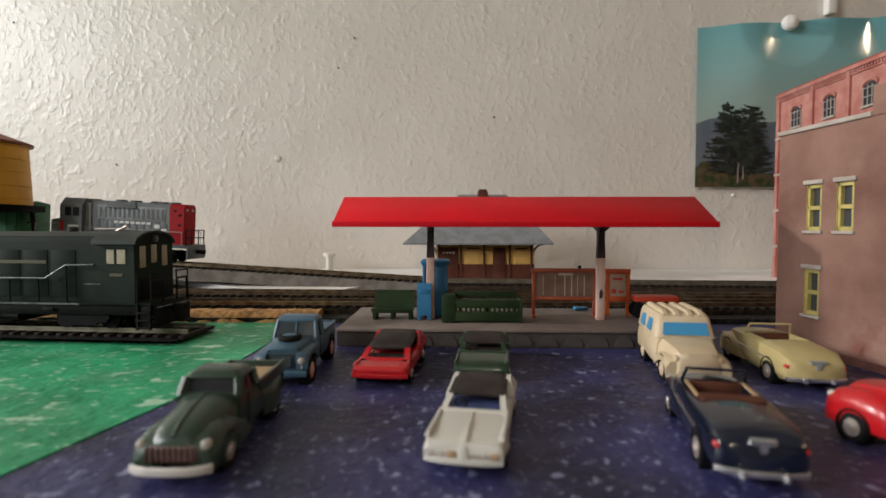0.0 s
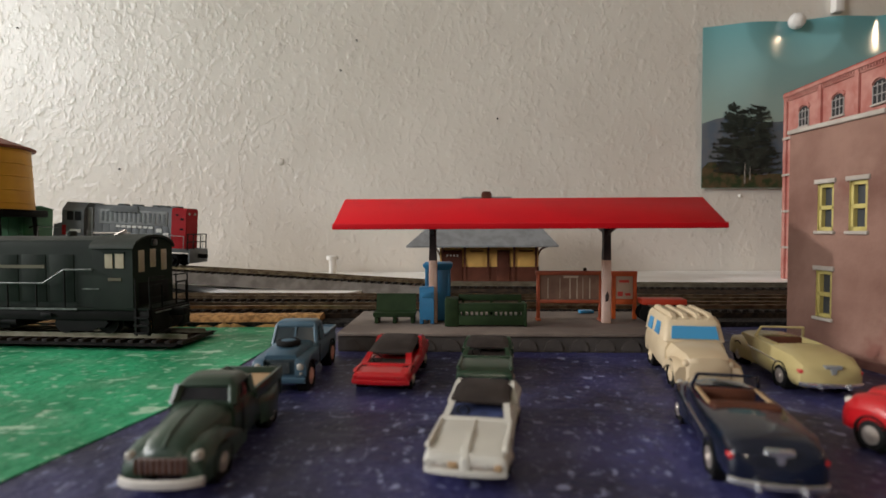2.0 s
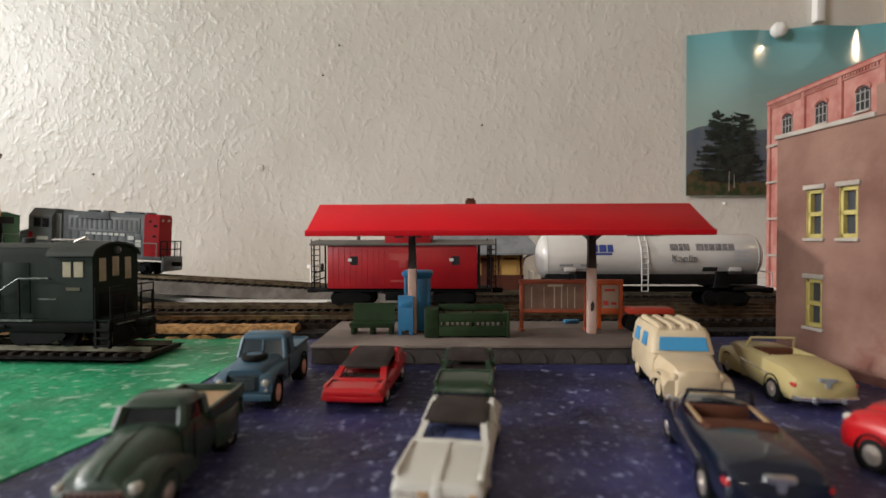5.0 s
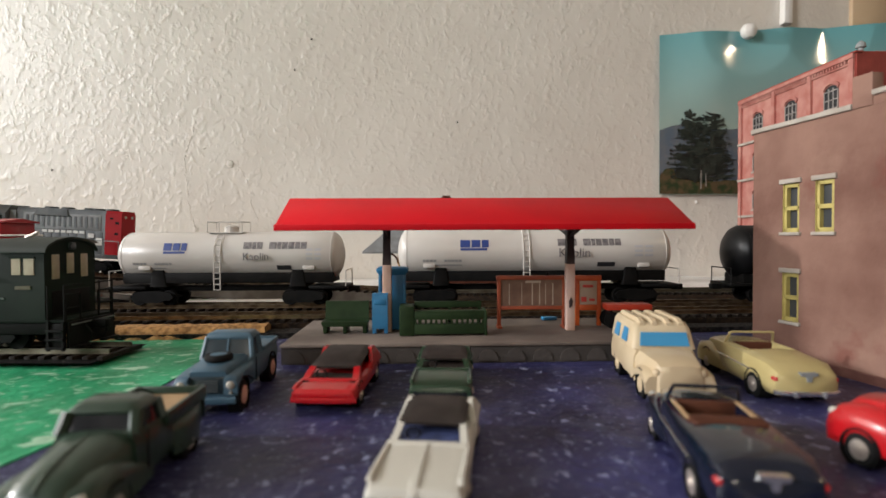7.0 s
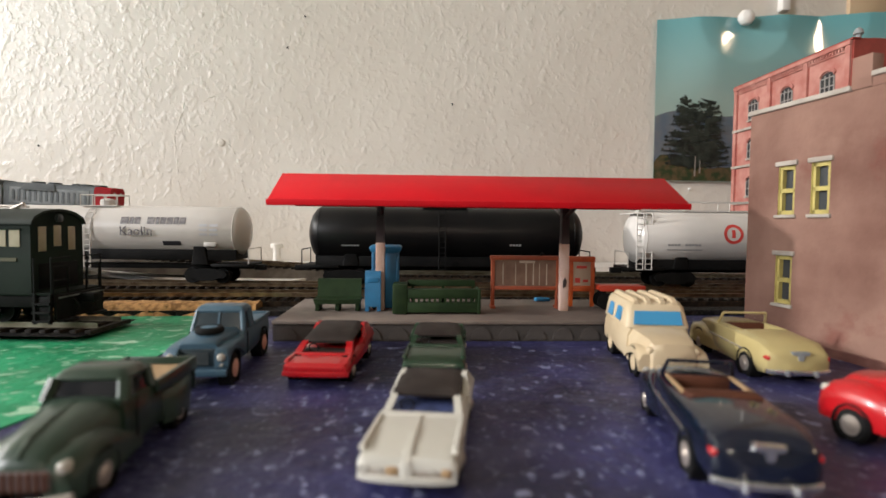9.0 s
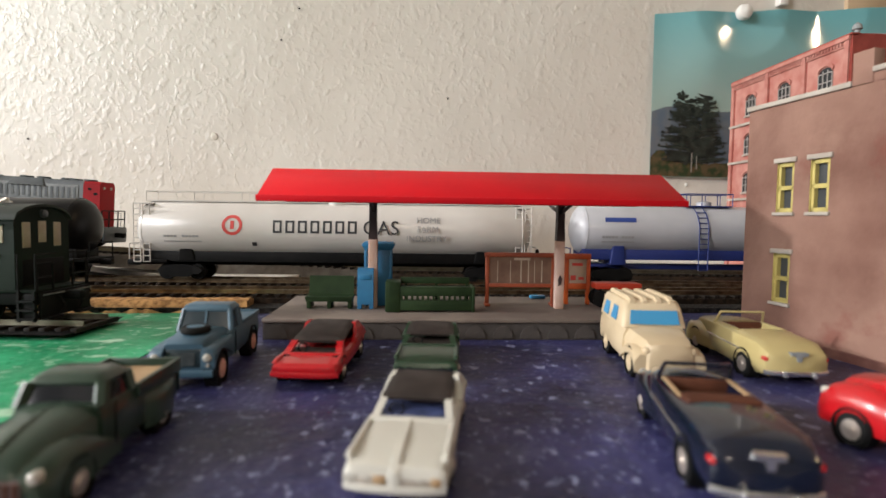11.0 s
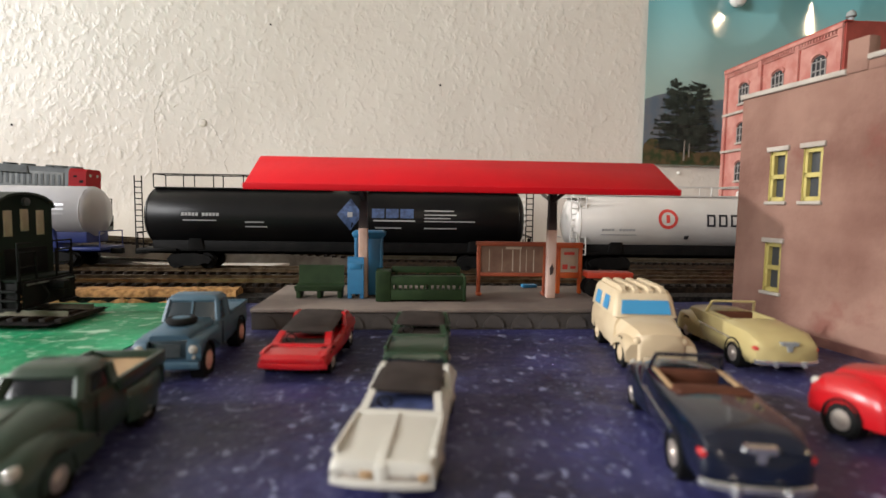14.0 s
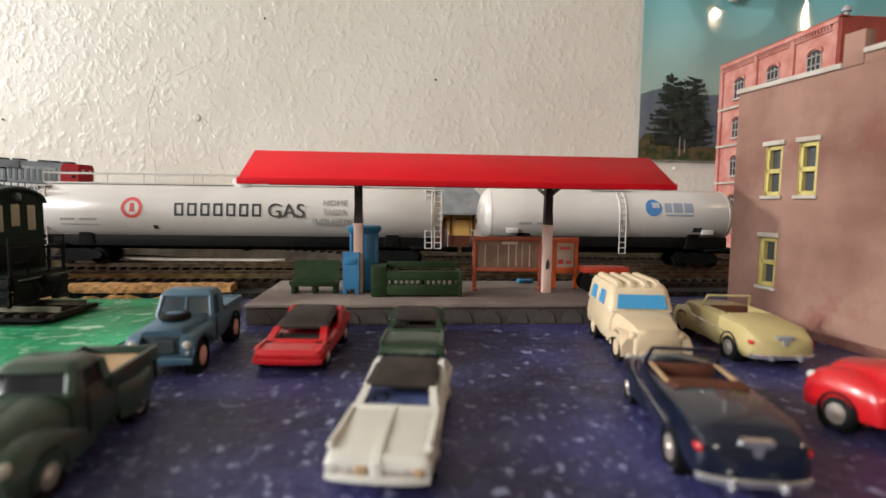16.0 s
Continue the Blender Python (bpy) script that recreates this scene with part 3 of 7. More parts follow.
# ---- station platform with its canopy ----
def station_platform():
    root = thing("station_platform", pose(0.1025, 0.3205, 0.0, 0, 0, -1.2),
                 "grey model railway platform with a bright red canopy on two posts", "platform")
    hw, y0, y1 = 0.0895, -0.0345, 0.0345
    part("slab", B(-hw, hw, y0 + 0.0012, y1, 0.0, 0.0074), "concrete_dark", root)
    part("deck", B(-hw - 0.0003, hw + 0.0003, y0, y1 + 0.0005, 0.0076, 0.0092, 0.0004), "concrete", root, "warm grey platform deck")
    # row of shallow arches along the front edge
    x = -hw + 0.006
    bm = bmesh.new()
    prism(bm, [(0.0045 * math.cos(t), 0.0008 + 0.0055 * math.sin(t)) for t in [math.pi * i / 10 for i in range(11)]], 0.0, 0.0009)
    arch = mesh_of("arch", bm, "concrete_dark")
    while x < hw - 0.004:
        ob = new("arch", arch)
        ob.parent = root
        ob.matrix_basis = pose(x, y0 + 0.0005, 0.0)
        x += 0.0122
    for px in (-0.0448, 0.0464):
        post = part("post", B(-0.0022 + px, 0.0022 + px, -0.0070, -0.0030, 0.0092, 0.043, 0.0005), "post_pale", root, "pale pinkish post")
        bm = bmesh.new()
        loft(bm, [[(px + sx * w, -0.005 + sy * 0.002, z) for sx, sy in ((-1, -1), (1, -1), (1, 1), (-1, 1))]
                  for z, w in ((0.0425, 0.0021), (0.050, 0.0018), (0.066, 0.0018))])
        part("post_top", bm, "post_dark", post, "dark upper post")
        bm = bmesh.new()
        rod(bm, (px, -0.005, 0.056), (px, -0.025, 0.0605), 0.0009)
        rod(bm, (px, -0.005, 0.056), (px, 0.015, 0.0605), 0.0009)
        part("roof_brace", bm, "post_dark", post)
        if px > 0:
            part("worn_mark", prism(bmesh.new(), [(px - 0.0008, 0.0205), (px + 0.0006, 0.0215), (px + 0.0010, 0.0240), (px + 0.0001, 0.0262), (px - 0.0010, 0.0240)], -0.00725, -0.0070), "post_dark", post, "dark chipped mark")
    # gabled canopy
    e, r, t = 0.0616, 0.0746, 0.0016
    w, yf, ym, yb = 0.0888, -0.0435, -0.0185, 0.0065
    bm = bmesh.new()
    prism(bm, [(yf, e - t), (yf, e), (ym, r), (yb, e), (yb, e - t), (ym, r - t)], -w, w + 0.0011, "X")
    bmesh.ops.bevel(bm, geom=[x for x in bm.edges], offset=0.0004, segments=1, affect="EDGES")
    part("canopy", bm, "red_roof", root, "bright red gabled canopy roof")
    part("eave_strip", B(-w - 0.0004, w + 0.0015, yf - 0.0006, yf + 0.0008, e - 0.0026, e + 0.0001, 0.0003), "red_roof", root)
    return root


station_platform()
DECK = 0.0094


def park_bench():
    root = thing("park_bench", pose(0.0372, 0.318, DECK, 0, 0, -1), "dark green bench with a solid back on the platform", "bench")
    seat = [(-0.0062, 0.0046), (-0.0062, 0.0058), (-0.0020, 0.0056), (0.0022, 0.0062), (0.0030, 0.0052), (0.0022, 0.0046)]
    part("seat", prism(bmesh.new(), seat, -0.0112, 0.0112, "X"), "bench_green", root, "smooth curved seat", 50)
    back = [(0.0020, 0.0058), (0.0032, 0.0090), (0.0044, 0.0146), (0.0052, 0.0148), (0.0054, 0.0142), (0.0042, 0.0086), (0.0030, 0.0054)]
    part("backrest", prism(bmesh.new(), back, -0.0108, 0.0108, "X"), "bench_green", root, "solid tilted backrest", 50)
    for x in (-0.0096, 0.0000, 0.0096):
        part("leg", B(x - 0.0010, x + 0.0010, -0.0050, 0.0040, 0, 0.0048, 0.0002), "bench_green", root)
    part("apron", B(-0.0110, 0.0110, -0.0058, -0.0050, 0.0034, 0.0048, 0.0002), "bench_green", root)


def kiosk():
    root = thing("telephone_kiosk", pose(0.0600, 0.3255, DECK, 0, 0, -1), "blue plastic kiosk with a capped top beside the post", "kiosk")
    part("cabinet", B(-0.0064, 0.0064, -0.004, 0.005, 0, 0.0285, 0.0004), "kiosk_blue", root)
    part("cap", loft(bmesh.new(), [rrect(0, 0.0005, 0.0068, 0.0050, 0.0008, 0.0278), rrect(0, 0.0005, 0.0080, 0.0060, 0.0008, 0.0296), rrect(0, 0.0005, 0.0080, 0.0060, 0.0008, 0.0308), rrect(0, 0.0005, 0.0070, 0.0050, 0.0008, 0.0316)]), "kiosk_blue", root, "flared cap")
    for s in (-1, 1):
        part("corner_post", B(s * 0.0062 - 0.0007, s * 0.0062 + 0.0007, -0.0046, -0.0036, 0, 0.0280, 0.0002), "kiosk_blue", root)
    box1 = thing("mail_box", pose(0.0543, 0.3145, DECK, 0, 0, -1), "small upright bright blue box on the platform", "box")
    body = [(-0.0030, 0.0022), (-0.0030, 0.0172), (-0.0022, 0.0188), (-0.0006, 0.0194), (0.0020, 0.0194), (0.0030, 0.0186), (0.0030, 0.0022)]
    part("body", prism(bmesh.new(), body, -0.0038, 0.0038, "X"), "kiosk_blue", box1, "rounded blue body", 40)
    part("flap", B(-0.0028, 0.0028, -0.0034, -0.0029, 0.0140, 0.0166, 0.0002), "kiosk_blue", box1)
    for x in (-0.0028, 0.0028):
        part("leg", B(x - 0.0009, x + 0.0009, -0.0028, 0.0028, 0, 0.0023), "kiosk_blue", box1)


def long_bench():
    root = thing("double_bench", pose(0.0852, 0.3085, DECK, 0, 0, -1), "long dark green double bench with a pierced back", "bench")
    for x0, x1, z in ((-0.0212, -0.0142, 0.0140), (0.0190, 0.0205, 0.0118)):
        part("end_panel", B(x0, x1, -0.0058, 0.0075, 0, z, 0.0005), "bench_green", root)
    part("seat", B(-0.0142, 0.0190, -0.0012, 0.0065, 0.0030, 0.0044, 0.0002), "bench_green", root)
    part("front_panel", B(-0.0142, 0.0190, -0.0056, -0.0048, 0.0076, 0.0112, 0.0003), "bench_green", root, "solid upper panel")
    part("lower_panel", B(-0.0142, 0.0190, -0.0056, -0.0048, 0.0008, 0.0056, 0.0002), "bench_green", root)
    part("shelf", B(-0.0142, 0.0190, -0.0056, -0.0008, 0.0108, 0.0118, 0.0003), "bench_green", root)
    for i in range(14):
        x = -0.0142 + i * 0.00247
        part("slat", B(x, x + 0.0011, -0.0055, -0.0049, 0.0056, 0.0076), "bench_green", root)
    part("rear_rail", B(-0.0142, 0.0190, 0.0066, 0.0078, 0.0118, 0.0150, 0.0003), "bench_green", root)
    for x in (-0.0125, 0.0024, 0.0172):
        part("rear_stile", B(x, x + 0.0014, 0.0067, 0.0077, 0.0, 0.0118), "bench_green", root)


def notice_board():
    root = thing("notice_board", pose(0.1310, 0.3225, DECK, 0, 0, -3), "rust-red framed timetable board on legs", "notice board")
    for x in (-0.0175, 0.0158):
        part("leg", B(x, x + 0.0019, -0.0010, 0.0012, 0, 0.0262, 0.0003), "rust", root)
        part("foot", B(x - 0.0003, x + 0.0022, -0.004, 0.004, 0, 0.0012, 0.0003), "rust", root)
    part("top_rail", B(-0.0180, 0.0182, -0.0012, 0.0014, 0.0246, 0.0268, 0.0003), "rust", root)
    part("bottom_rail", B(-0.0160, 0.0160, -0.0010, 0.0012, 0.0093, 0.0112, 0.0003), "rust", root)
    panel = part("panel", B(-0.0160, 0.0160, -0.0003, 0.0007, 0.0112, 0.0246), "board_brown", root, "brown timetable panel")
    for x, w in ((-0.0115, 0.0004), (-0.0050, 0.0003), (0.0002, 0.0006), (0.0040, 0.0005), (0.0072, 0.0003), (0.0108, 0.0005)):
        part("column_bar", B(x, x + w, -0.0005, -0.0003, 0.0118, 0.0228), "paper", panel)
    part("heading", B(-0.0030, 0.0050, -0.0005, -0.0003, 0.0230, 0.0242), "paper", panel)
    part("knob", lathe(bmesh.new(), [(0, 0.0008), (0.0012, 0.0010), (0.0018, 0.0004)], (0.0085, 0, 0.0268), "Z", 10), "black", root)
    s = thing("poster_stand", pose(0.1620, 0.3265, DECK, 0, 0, -4), "orange framed poster stand with a pale printed sheet", "sign")
    for x in (-0.0066, 0.0046):
        part("leg", B(x, x + 0.0020, -0.0010, 0.0012, 0, 0.0258, 0.0003), "orange", s)
    part("top_rail", B(-0.0068, 0.0068, -0.0011, 0.0013, 0.0235, 0.0263, 0.0003), "orange", s)
    part("lower_rail", B(-0.0050, 0.0050, -0.0009, 0.0011, 0.0080, 0.0110, 0.0003), "orange", s)
    sheet_ob = part("sheet", B(-0.0047, 0.0047, -0.0002, 0.0006, 0.0110, 0.0236), "paper", s, "pale printed sheet")
    for x0, x1, z0, z1 in ((-0.0035, -0.0008, 0.0125, 0.0150), (0.0006, 0.0034, 0.0128, 0.0142), (-0.0028, 0.0026, 0.0200, 0.0214)):
        part("print_bar", B(x0, x1, -0.0004, -0.0002, z0, z1), "red_print", sheet_ob)


def baggage_cart():
    root = thing("baggage_cart", pose(0.1800, 0.3200, DECK, 0, 0, -4), "red flat baggage cart with dark wheels", "cart")
    part("bed", B(-0.0115, 0.0115, -0.0050, 0.0050, 0.0092, 0.0122, 0.0004), "cart_red", root)
    for x in (-0.0100, 0.0082):
        part("stake", B(x, x + 0.0016, -0.0045, 0.0045, 0.0038, 0.0092), "black", root)
    for x in (-0.0085, 0.0085):
        for y in (-0.0050, 0.0040):
            part("wheel", lathe(bmesh.new(), [(0, 0.0004), (0, 0.0042), (0.0010, 0.0042), (0.0010, 0.0004)], (x, y, 0.0042), "Y", 16), "black", root)
    b = thing("parcel", pose(0.1465, 0.347, DECK, 0, 0, 6), "small pale blue parcel lying on the platform", "parcel")
    part("wrapping", B(-0.0042, 0.0042, -0.002, 0.002, 0, 0.0018, 0.0005), "window_blue", b)


park_bench()
kiosk()
long_bench()
notice_board()
baggage_cart()


# ---- buildings ----
def sash_window(parent, m, w, h, glazing="glass_grey", sash="sash_yellow"):
    """Double-hung window in the local x-z plane, facing -y, foot centre at the origin."""
    def put(name, bm, material, under, label=""):
        bm.transform(m)
        return part(name, bm, material, under, label)
    win = put("window", B(-w / 2, w / 2, 0.0022, 0.0030, 0, h), glazing, parent, "double-hung window")
    for x0, x1, z0, z1 in ((-w / 2, -w / 2 + 0.0016, 0, h), (w / 2 - 0.0016, w / 2, 0, h), (-w / 2, w / 2, 0, 0.0018), (-w / 2, w / 2, h - 0.0018, h),
                           (-w / 2, w / 2, h * 0.45, h * 0.45 + 0.0018)):
        put("sash_bar", B(x0, x1, 0.0002, 0.0024, z0, z1), sash, win)
    put("jamb", B(-w / 2, -w / 2 + 0.0003, -0.0003, 0.0024, 0, h), sash, win)
    put("jamb", B(w / 2 - 0.0003, w / 2, -0.0003, 0.0024, 0, h), sash, win)
    put("lintel", B(-w / 2 - 0.0012, w / 2 + 0.0012, -0.0014, 0.0008, h, h + 0.0020, 0.0002), "stone", win, "weathered stone lintel")
    put("sill", B(-w / 2 - 0.0010, w / 2 + 0.0010, -0.0016, 0.0008, -0.0014, 0.0, 0.0002), "stone", win)
    return win


def wall_with_holes(length, height, thick, holes):
    """Wall in the local x-z plane from x=0, outer face at y=0, with rectangular openings (x0, x1, z0, z1)."""
    bm = bmesh.new()
    xs = sorted({0.0, length, *[h[0] for h in holes], *[h[1] for h in holes]})
    zs = sorted({0.0, height, *[h[2] for h in holes], *[h[3] for h in holes]})
    solid = {}
    for i in range(len(xs) - 1):
        for k in range(len(zs) - 1):
            cx, cz = (xs[i] + xs[i + 1]) / 2, (zs[k] + zs[k + 1]) / 2
            solid[i, k] = not any(h[0] < cx < h[1] and h[2] < cz < h[3] for h in holes)
    vs = {}

    def v(i, k, y):
        if (i, k, y) not in vs:
            vs[i, k, y] = bm.verts.new((xs[i], y, zs[k]))
        return vs[i, k, y]
    for (i, k), s in solid.items():
        if not s:
            continue
        bm.faces.new((v(i, k, 0), v(i + 1, k, 0), v(i + 1, k + 1, 0), v(i, k + 1, 0)))
        bm.faces.new((v(i, k, thick), v(i, k + 1, thick), v(i + 1, k + 1, thick), v(i + 1, k, thick)))
        for di, dk, a, b in ((-1, 0, (i, k), (i, k + 1)), (1, 0, (i + 1, k), (i + 1, k + 1)), (0, -1, (i, k), (i + 1, k)), (0, 1, (i, k + 1), (i + 1, k + 1))):
            if not solid.get((i + di, k + dk), False):
                bm.faces.new((v(*a, 0), v(*b, 0), v(*b, thick), v(*a, thick)))
    return bm


def corner_shop():
    """Tan building: its long blank side faces the lot."""
    root = thing("corner_building", pose(0.2340, 0.3000, 0.0, 0, 0, -82), "two-storey tan-painted brick building with yellow sash windows", "building")
    # local x runs from the far corner towards the camera, local -y faces the lot
    wins = [(0.0215, 0.0575), (0.0380, 0.0575), (0.0215, 0.0180)]
    w, h = 0.0088, 0.0215
    part("side_wall", wall_with_holes(0.20, 0.1045, 0.004, [(x - w / 2, x + w / 2, z, z + h) for x, z in wins]), "brick_tan", root)
    for x, z in wins:
        sash_window(root, pose(x, 0.0005, z), w, h)
    part("cornice", B(-0.0008, 0.050, -0.0012, 0.0052, 0.1045, 0.1066, 0.0003), "stone", root, "pale stone coping")
    part("parapet_pier", B(0.050, 0.0580, -0.0006, 0.0046, 0.1045, 0.1168, 0.0003), "brick_tan", root, "raised tan pier")
    part("parapet", B(0.0580, 0.20, -0.0002, 0.0042, 0.1045, 0.1080), "brick_tan", root)
    part("parapet_cap", B(0.0580, 0.20, -0.0012, 0.0052, 0.1080, 0.1100, 0.0003), "stone", root)
    part("rear_wall", B(0.0, 0.004, 0.004, 0.11, 0.0, 0.1040), "brick_tan", root)
    part("front_wall", B(0.196, 0.20, 0.004, 0.11, 0.0, 0.1165), "brick_red", root)
    part("far_wall", B(0.0, 0.20, 0.11, 0.114, 0.0, 0.1045), "brick_tan", root)
    part("roof", B(0.004, 0.196, 0.0046, 0.11, 0.096, 0.098), "caboose_roof", root)
    part("foundation", B(-0.0006, 0.20, -0.0008, 0.002, 0.0, 0.0035), "foundation_red", root)


corner_shop()


def arch_window(parent, m, w, h):
    def put(name, bm, material, under, label=""):
        bm.transform(m)
        return part(name, bm, material, under, label)
    top = [(w / 2 * math.cos(t), h + w * 0.32 * math.sin(t)) for t in [math.pi * i / 8 for i in range(9)]]
    win = put("window", prism(bmesh.new(), [(-w / 2, 0), (w / 2, 0)] + top, -0.0004, 0.0004), "glass_dark", parent, "arched multi-pane window")
    hood = [(p[0] * 1.22, p[1] + 0.0030) for p in top] + [(p[0] * 1.02, p[1] + 0.0010) for p in top[::-1]]
    put("brick_hood", prism(bmesh.new(), hood, -0.0016, 0.0), "brick_pink", win)
    for x in (-w / 2, -w / 6, w / 6, w / 2):
        put("mullion", B(x - 0.0004, x + 0.0004, -0.0010, -0.0002, 0, h + (0.0022 if abs(x) < w / 3 else 0)), "sash_grey", win)
    for z in (0.0, h * 0.5, h):
        put("glazing_bar", B(-w / 2, w / 2, -0.0010, -0.0002, z - 0.0004, z + 0.0004), "sash_grey", win)
    put("sill", B(-w / 2 - 0.001, w / 2 + 0.001, -0.0022, 0.0, -0.0018, -0.0004), "stone", win)


def warehouse():
    """Tall pink brick building behind the tracks."""
    root = thing("brick_warehouse", pose(0.4090, 0.5880, 0.0, 0, 0, -91), "tall pink brick warehouse with arched windows behind the tracks", "building")
    L, top = 0.146, 0.1945
    part("side_wall", B(0, L, 0, 0.13, 0.007, top), "brick_pink", root)
    part("front_wall", B(L, L + 0.002, 0.0, 0.13, 0.007, top + 0.001), "brick_red", root)
    for x in (0.0018, 0.0535, 0.0998, L - 0.0018):
        part("pilaster", B(x - 0.0022, x + 0.0022, -0.0018, 0.0, 0.007, top - 0.001), "brick_pink", root)
        part("pilaster_joint", B(x + 0.0022, x + 0.0027, -0.0004, 0.0, 0.007, top - 0.001), "brick_red", root)
    for z in (0.1485, 0.1118, 0.0750, 0.0382):
        part("string_course", B(-0.0008, L + 0.0008, -0.0026, 0.0, z, z + 0.0022), "stone", root, "pale stone course")
    part("cornice", B(-0.0008, L + 0.0008, -0.0026, 0.0, top - 0.0034, top, 0.0003), "brick_pink", root)
    part("cornice_band", B(-0.0006, L + 0.0006, -0.0014, 0.0, top - 0.0076, top - 0.0066), "brick_pink", root)
    for i in range(44):
        x = 0.0050 + i * (L - 0.010) / 44
        part("dentil", B(x, x + 0.0014, -0.0020, 0.0, top - 0.0064, top - 0.0036), "brick_pink", root)
    for x in (0.0300, 0.0765, 0.1235):
        for z in (0.1578, 0.1203, 0.0830, 0.0455):
            arch_window(root, pose(x, 0.0, z), 0.0142, 0.0142)
    part("parapet_cap", B(-0.001, L + 0.003, -0.002, 0.004, top, top + 0.0012), "brick_red", root)
    part("roof_vent", lathe(bmesh.new(), [(0, 0.002), (0.004, 0.002), (0.005, 0.0036), (0.008, 0.003), (0.010, 0.0006)], (L - 0.004, 0.008, top + 0.001), "Z", 12), "diesel_light", root, "grey roof vent")
    part("skylight", B(L - 0.02, L - 0.004, 0.02, 0.05, top, top + 0.004, 0.0006), "diesel_light", root)


warehouse()


def depot():
    """Small depot with a hipped slate roof, on the white sheet."""
    root = thing("depot", pose(0.1040, 0.598, 0.007), "small yellow and brown depot with a grey hipped roof", "station building")
    hw, hd = 0.0485, 0.040
    part("lower_wall", B(-hw - 0.0005, hw + 0.0005, -hd - 0.0005, hd + 0.0005, 0, 0.0150), "station_brown", root, "brown wainscot")
    part("upper_wall", B(-hw, hw, -hd, hd, 0.0150, 0.0365), "station_yellow", root, "yellow upper wall")
    for x, w in ((-0.036, 0.019), (0.014, 0.0125)):
        dd = part("door", B(x - w / 2, x + w / 2, -hd - 0.0014, -hd, 0.001, 0.0315, 0.0003), "station_brown", root, "dark brown door")
        if w > 0.015:
            for i in range(4):
                part("light", B(x - 0.006 + i * 0.0033, x - 0.0044 + i * 0.0033, -hd - 0.0017, -hd - 0.0013, 0.0255, 0.0272), "white_print", dd)
    for x in (-0.012, 0.036):
        w = part("window", B(x - 0.006, x + 0.006, -hd - 0.0010, -hd, 0.0165, 0.0305), "station_yellow", root)
        part("window_frame", B(x - 0.0066, x + 0.0066, -hd - 0.0014, -hd - 0.0004, 0.0300, 0.0312), "station_brown", w)
    bracket = bmesh.new()
    for i in range(6):
        a0, a1 = math.pi / 2 * i / 6, math.pi / 2 * (i + 1) / 6
        rod(bracket, (0, -0.010 + 0.010 * math.cos(a0), 0.0 + 0.010 * math.sin(a0)), (0, -0.010 + 0.010 * math.cos(a1), 0.010 * math.sin(a1)), 0.0010, 6)
    bracket_me = mesh_of("bracket", bracket, "station_brown")
    for x in (-0.046, -0.024, -0.001, 0.0245, 0.046):
        ob = new("bracket", bracket_me)
        ob.parent = root
        ob.matrix_basis = pose(x, -hd, 0.0245)
        part("wall_post", B(x - 0.001, x + 0.001, -hd - 0.0016, -hd, 0.0, 0.0355), "station_brown", root)
    for s in (-1, 1):
        ob = new("bracket", bracket_me)
        ob.parent = root
        ob.matrix_basis = pose(s * hw, -hd + 0.004, 0.0245, 0, 0, 90 * s)
    bm = bmesh.new()
    ex, er, ey, ez = 0.0800, 0.0640, 0.062, 0.0365
    rx, rz = 0.0255, 0.0850
    loft(bm, [[(-ex, -ey, ez - 0.0016), (er, -ey, ez - 0.0016), (er, ey, ez - 0.0016), (-ex, ey, ez - 0.0016)],
              [(-ex, -ey, ez), (er, -ey, ez), (er, ey, ez), (-ex, ey, ez)],
              [(-rx - 0.006, -0.006, rz - 0.004), (rx + 0.006, -0.006, rz - 0.004), (rx + 0.006, 0.006, rz - 0.004), (-rx - 0.006, 0.006, rz - 0.004)],
              [(-rx, -0.001, rz), (rx, -0.001, rz), (rx, 0.001, rz), (-rx, 0.001, rz)]])
    part("roof", bm, "station_roof", root, "grey slate hipped roof", 15)
    part("ridge_cap", B(-rx - 0.001, rx + 0.001, -0.0016, 0.0016, rz - 0.001, rz + 0.0012), "station_roof", root)
    ch = part("chimney", B(-0.0052, 0.0052, -0.004, 0.004, rz - 0.006, rz + 0.0050, 0.0003), "station_brown", root, "brown brick chimney")
    part("chimney_cap", B(-0.0040, 0.0040, -0.0048, 0.0048, rz + 0.0050, rz + 0.0068, 0.0003), "station_brown", ch)
    pl = thing("depot_slab", pose(0.166, 0.575, 0.007), "low pale grey slab beside the depot", "slab")
    part("slab_top", B(-0.012, 0.012, -0.03, 0.03, 0, 0.0065, 0.0005), "stone", pl)


depot()


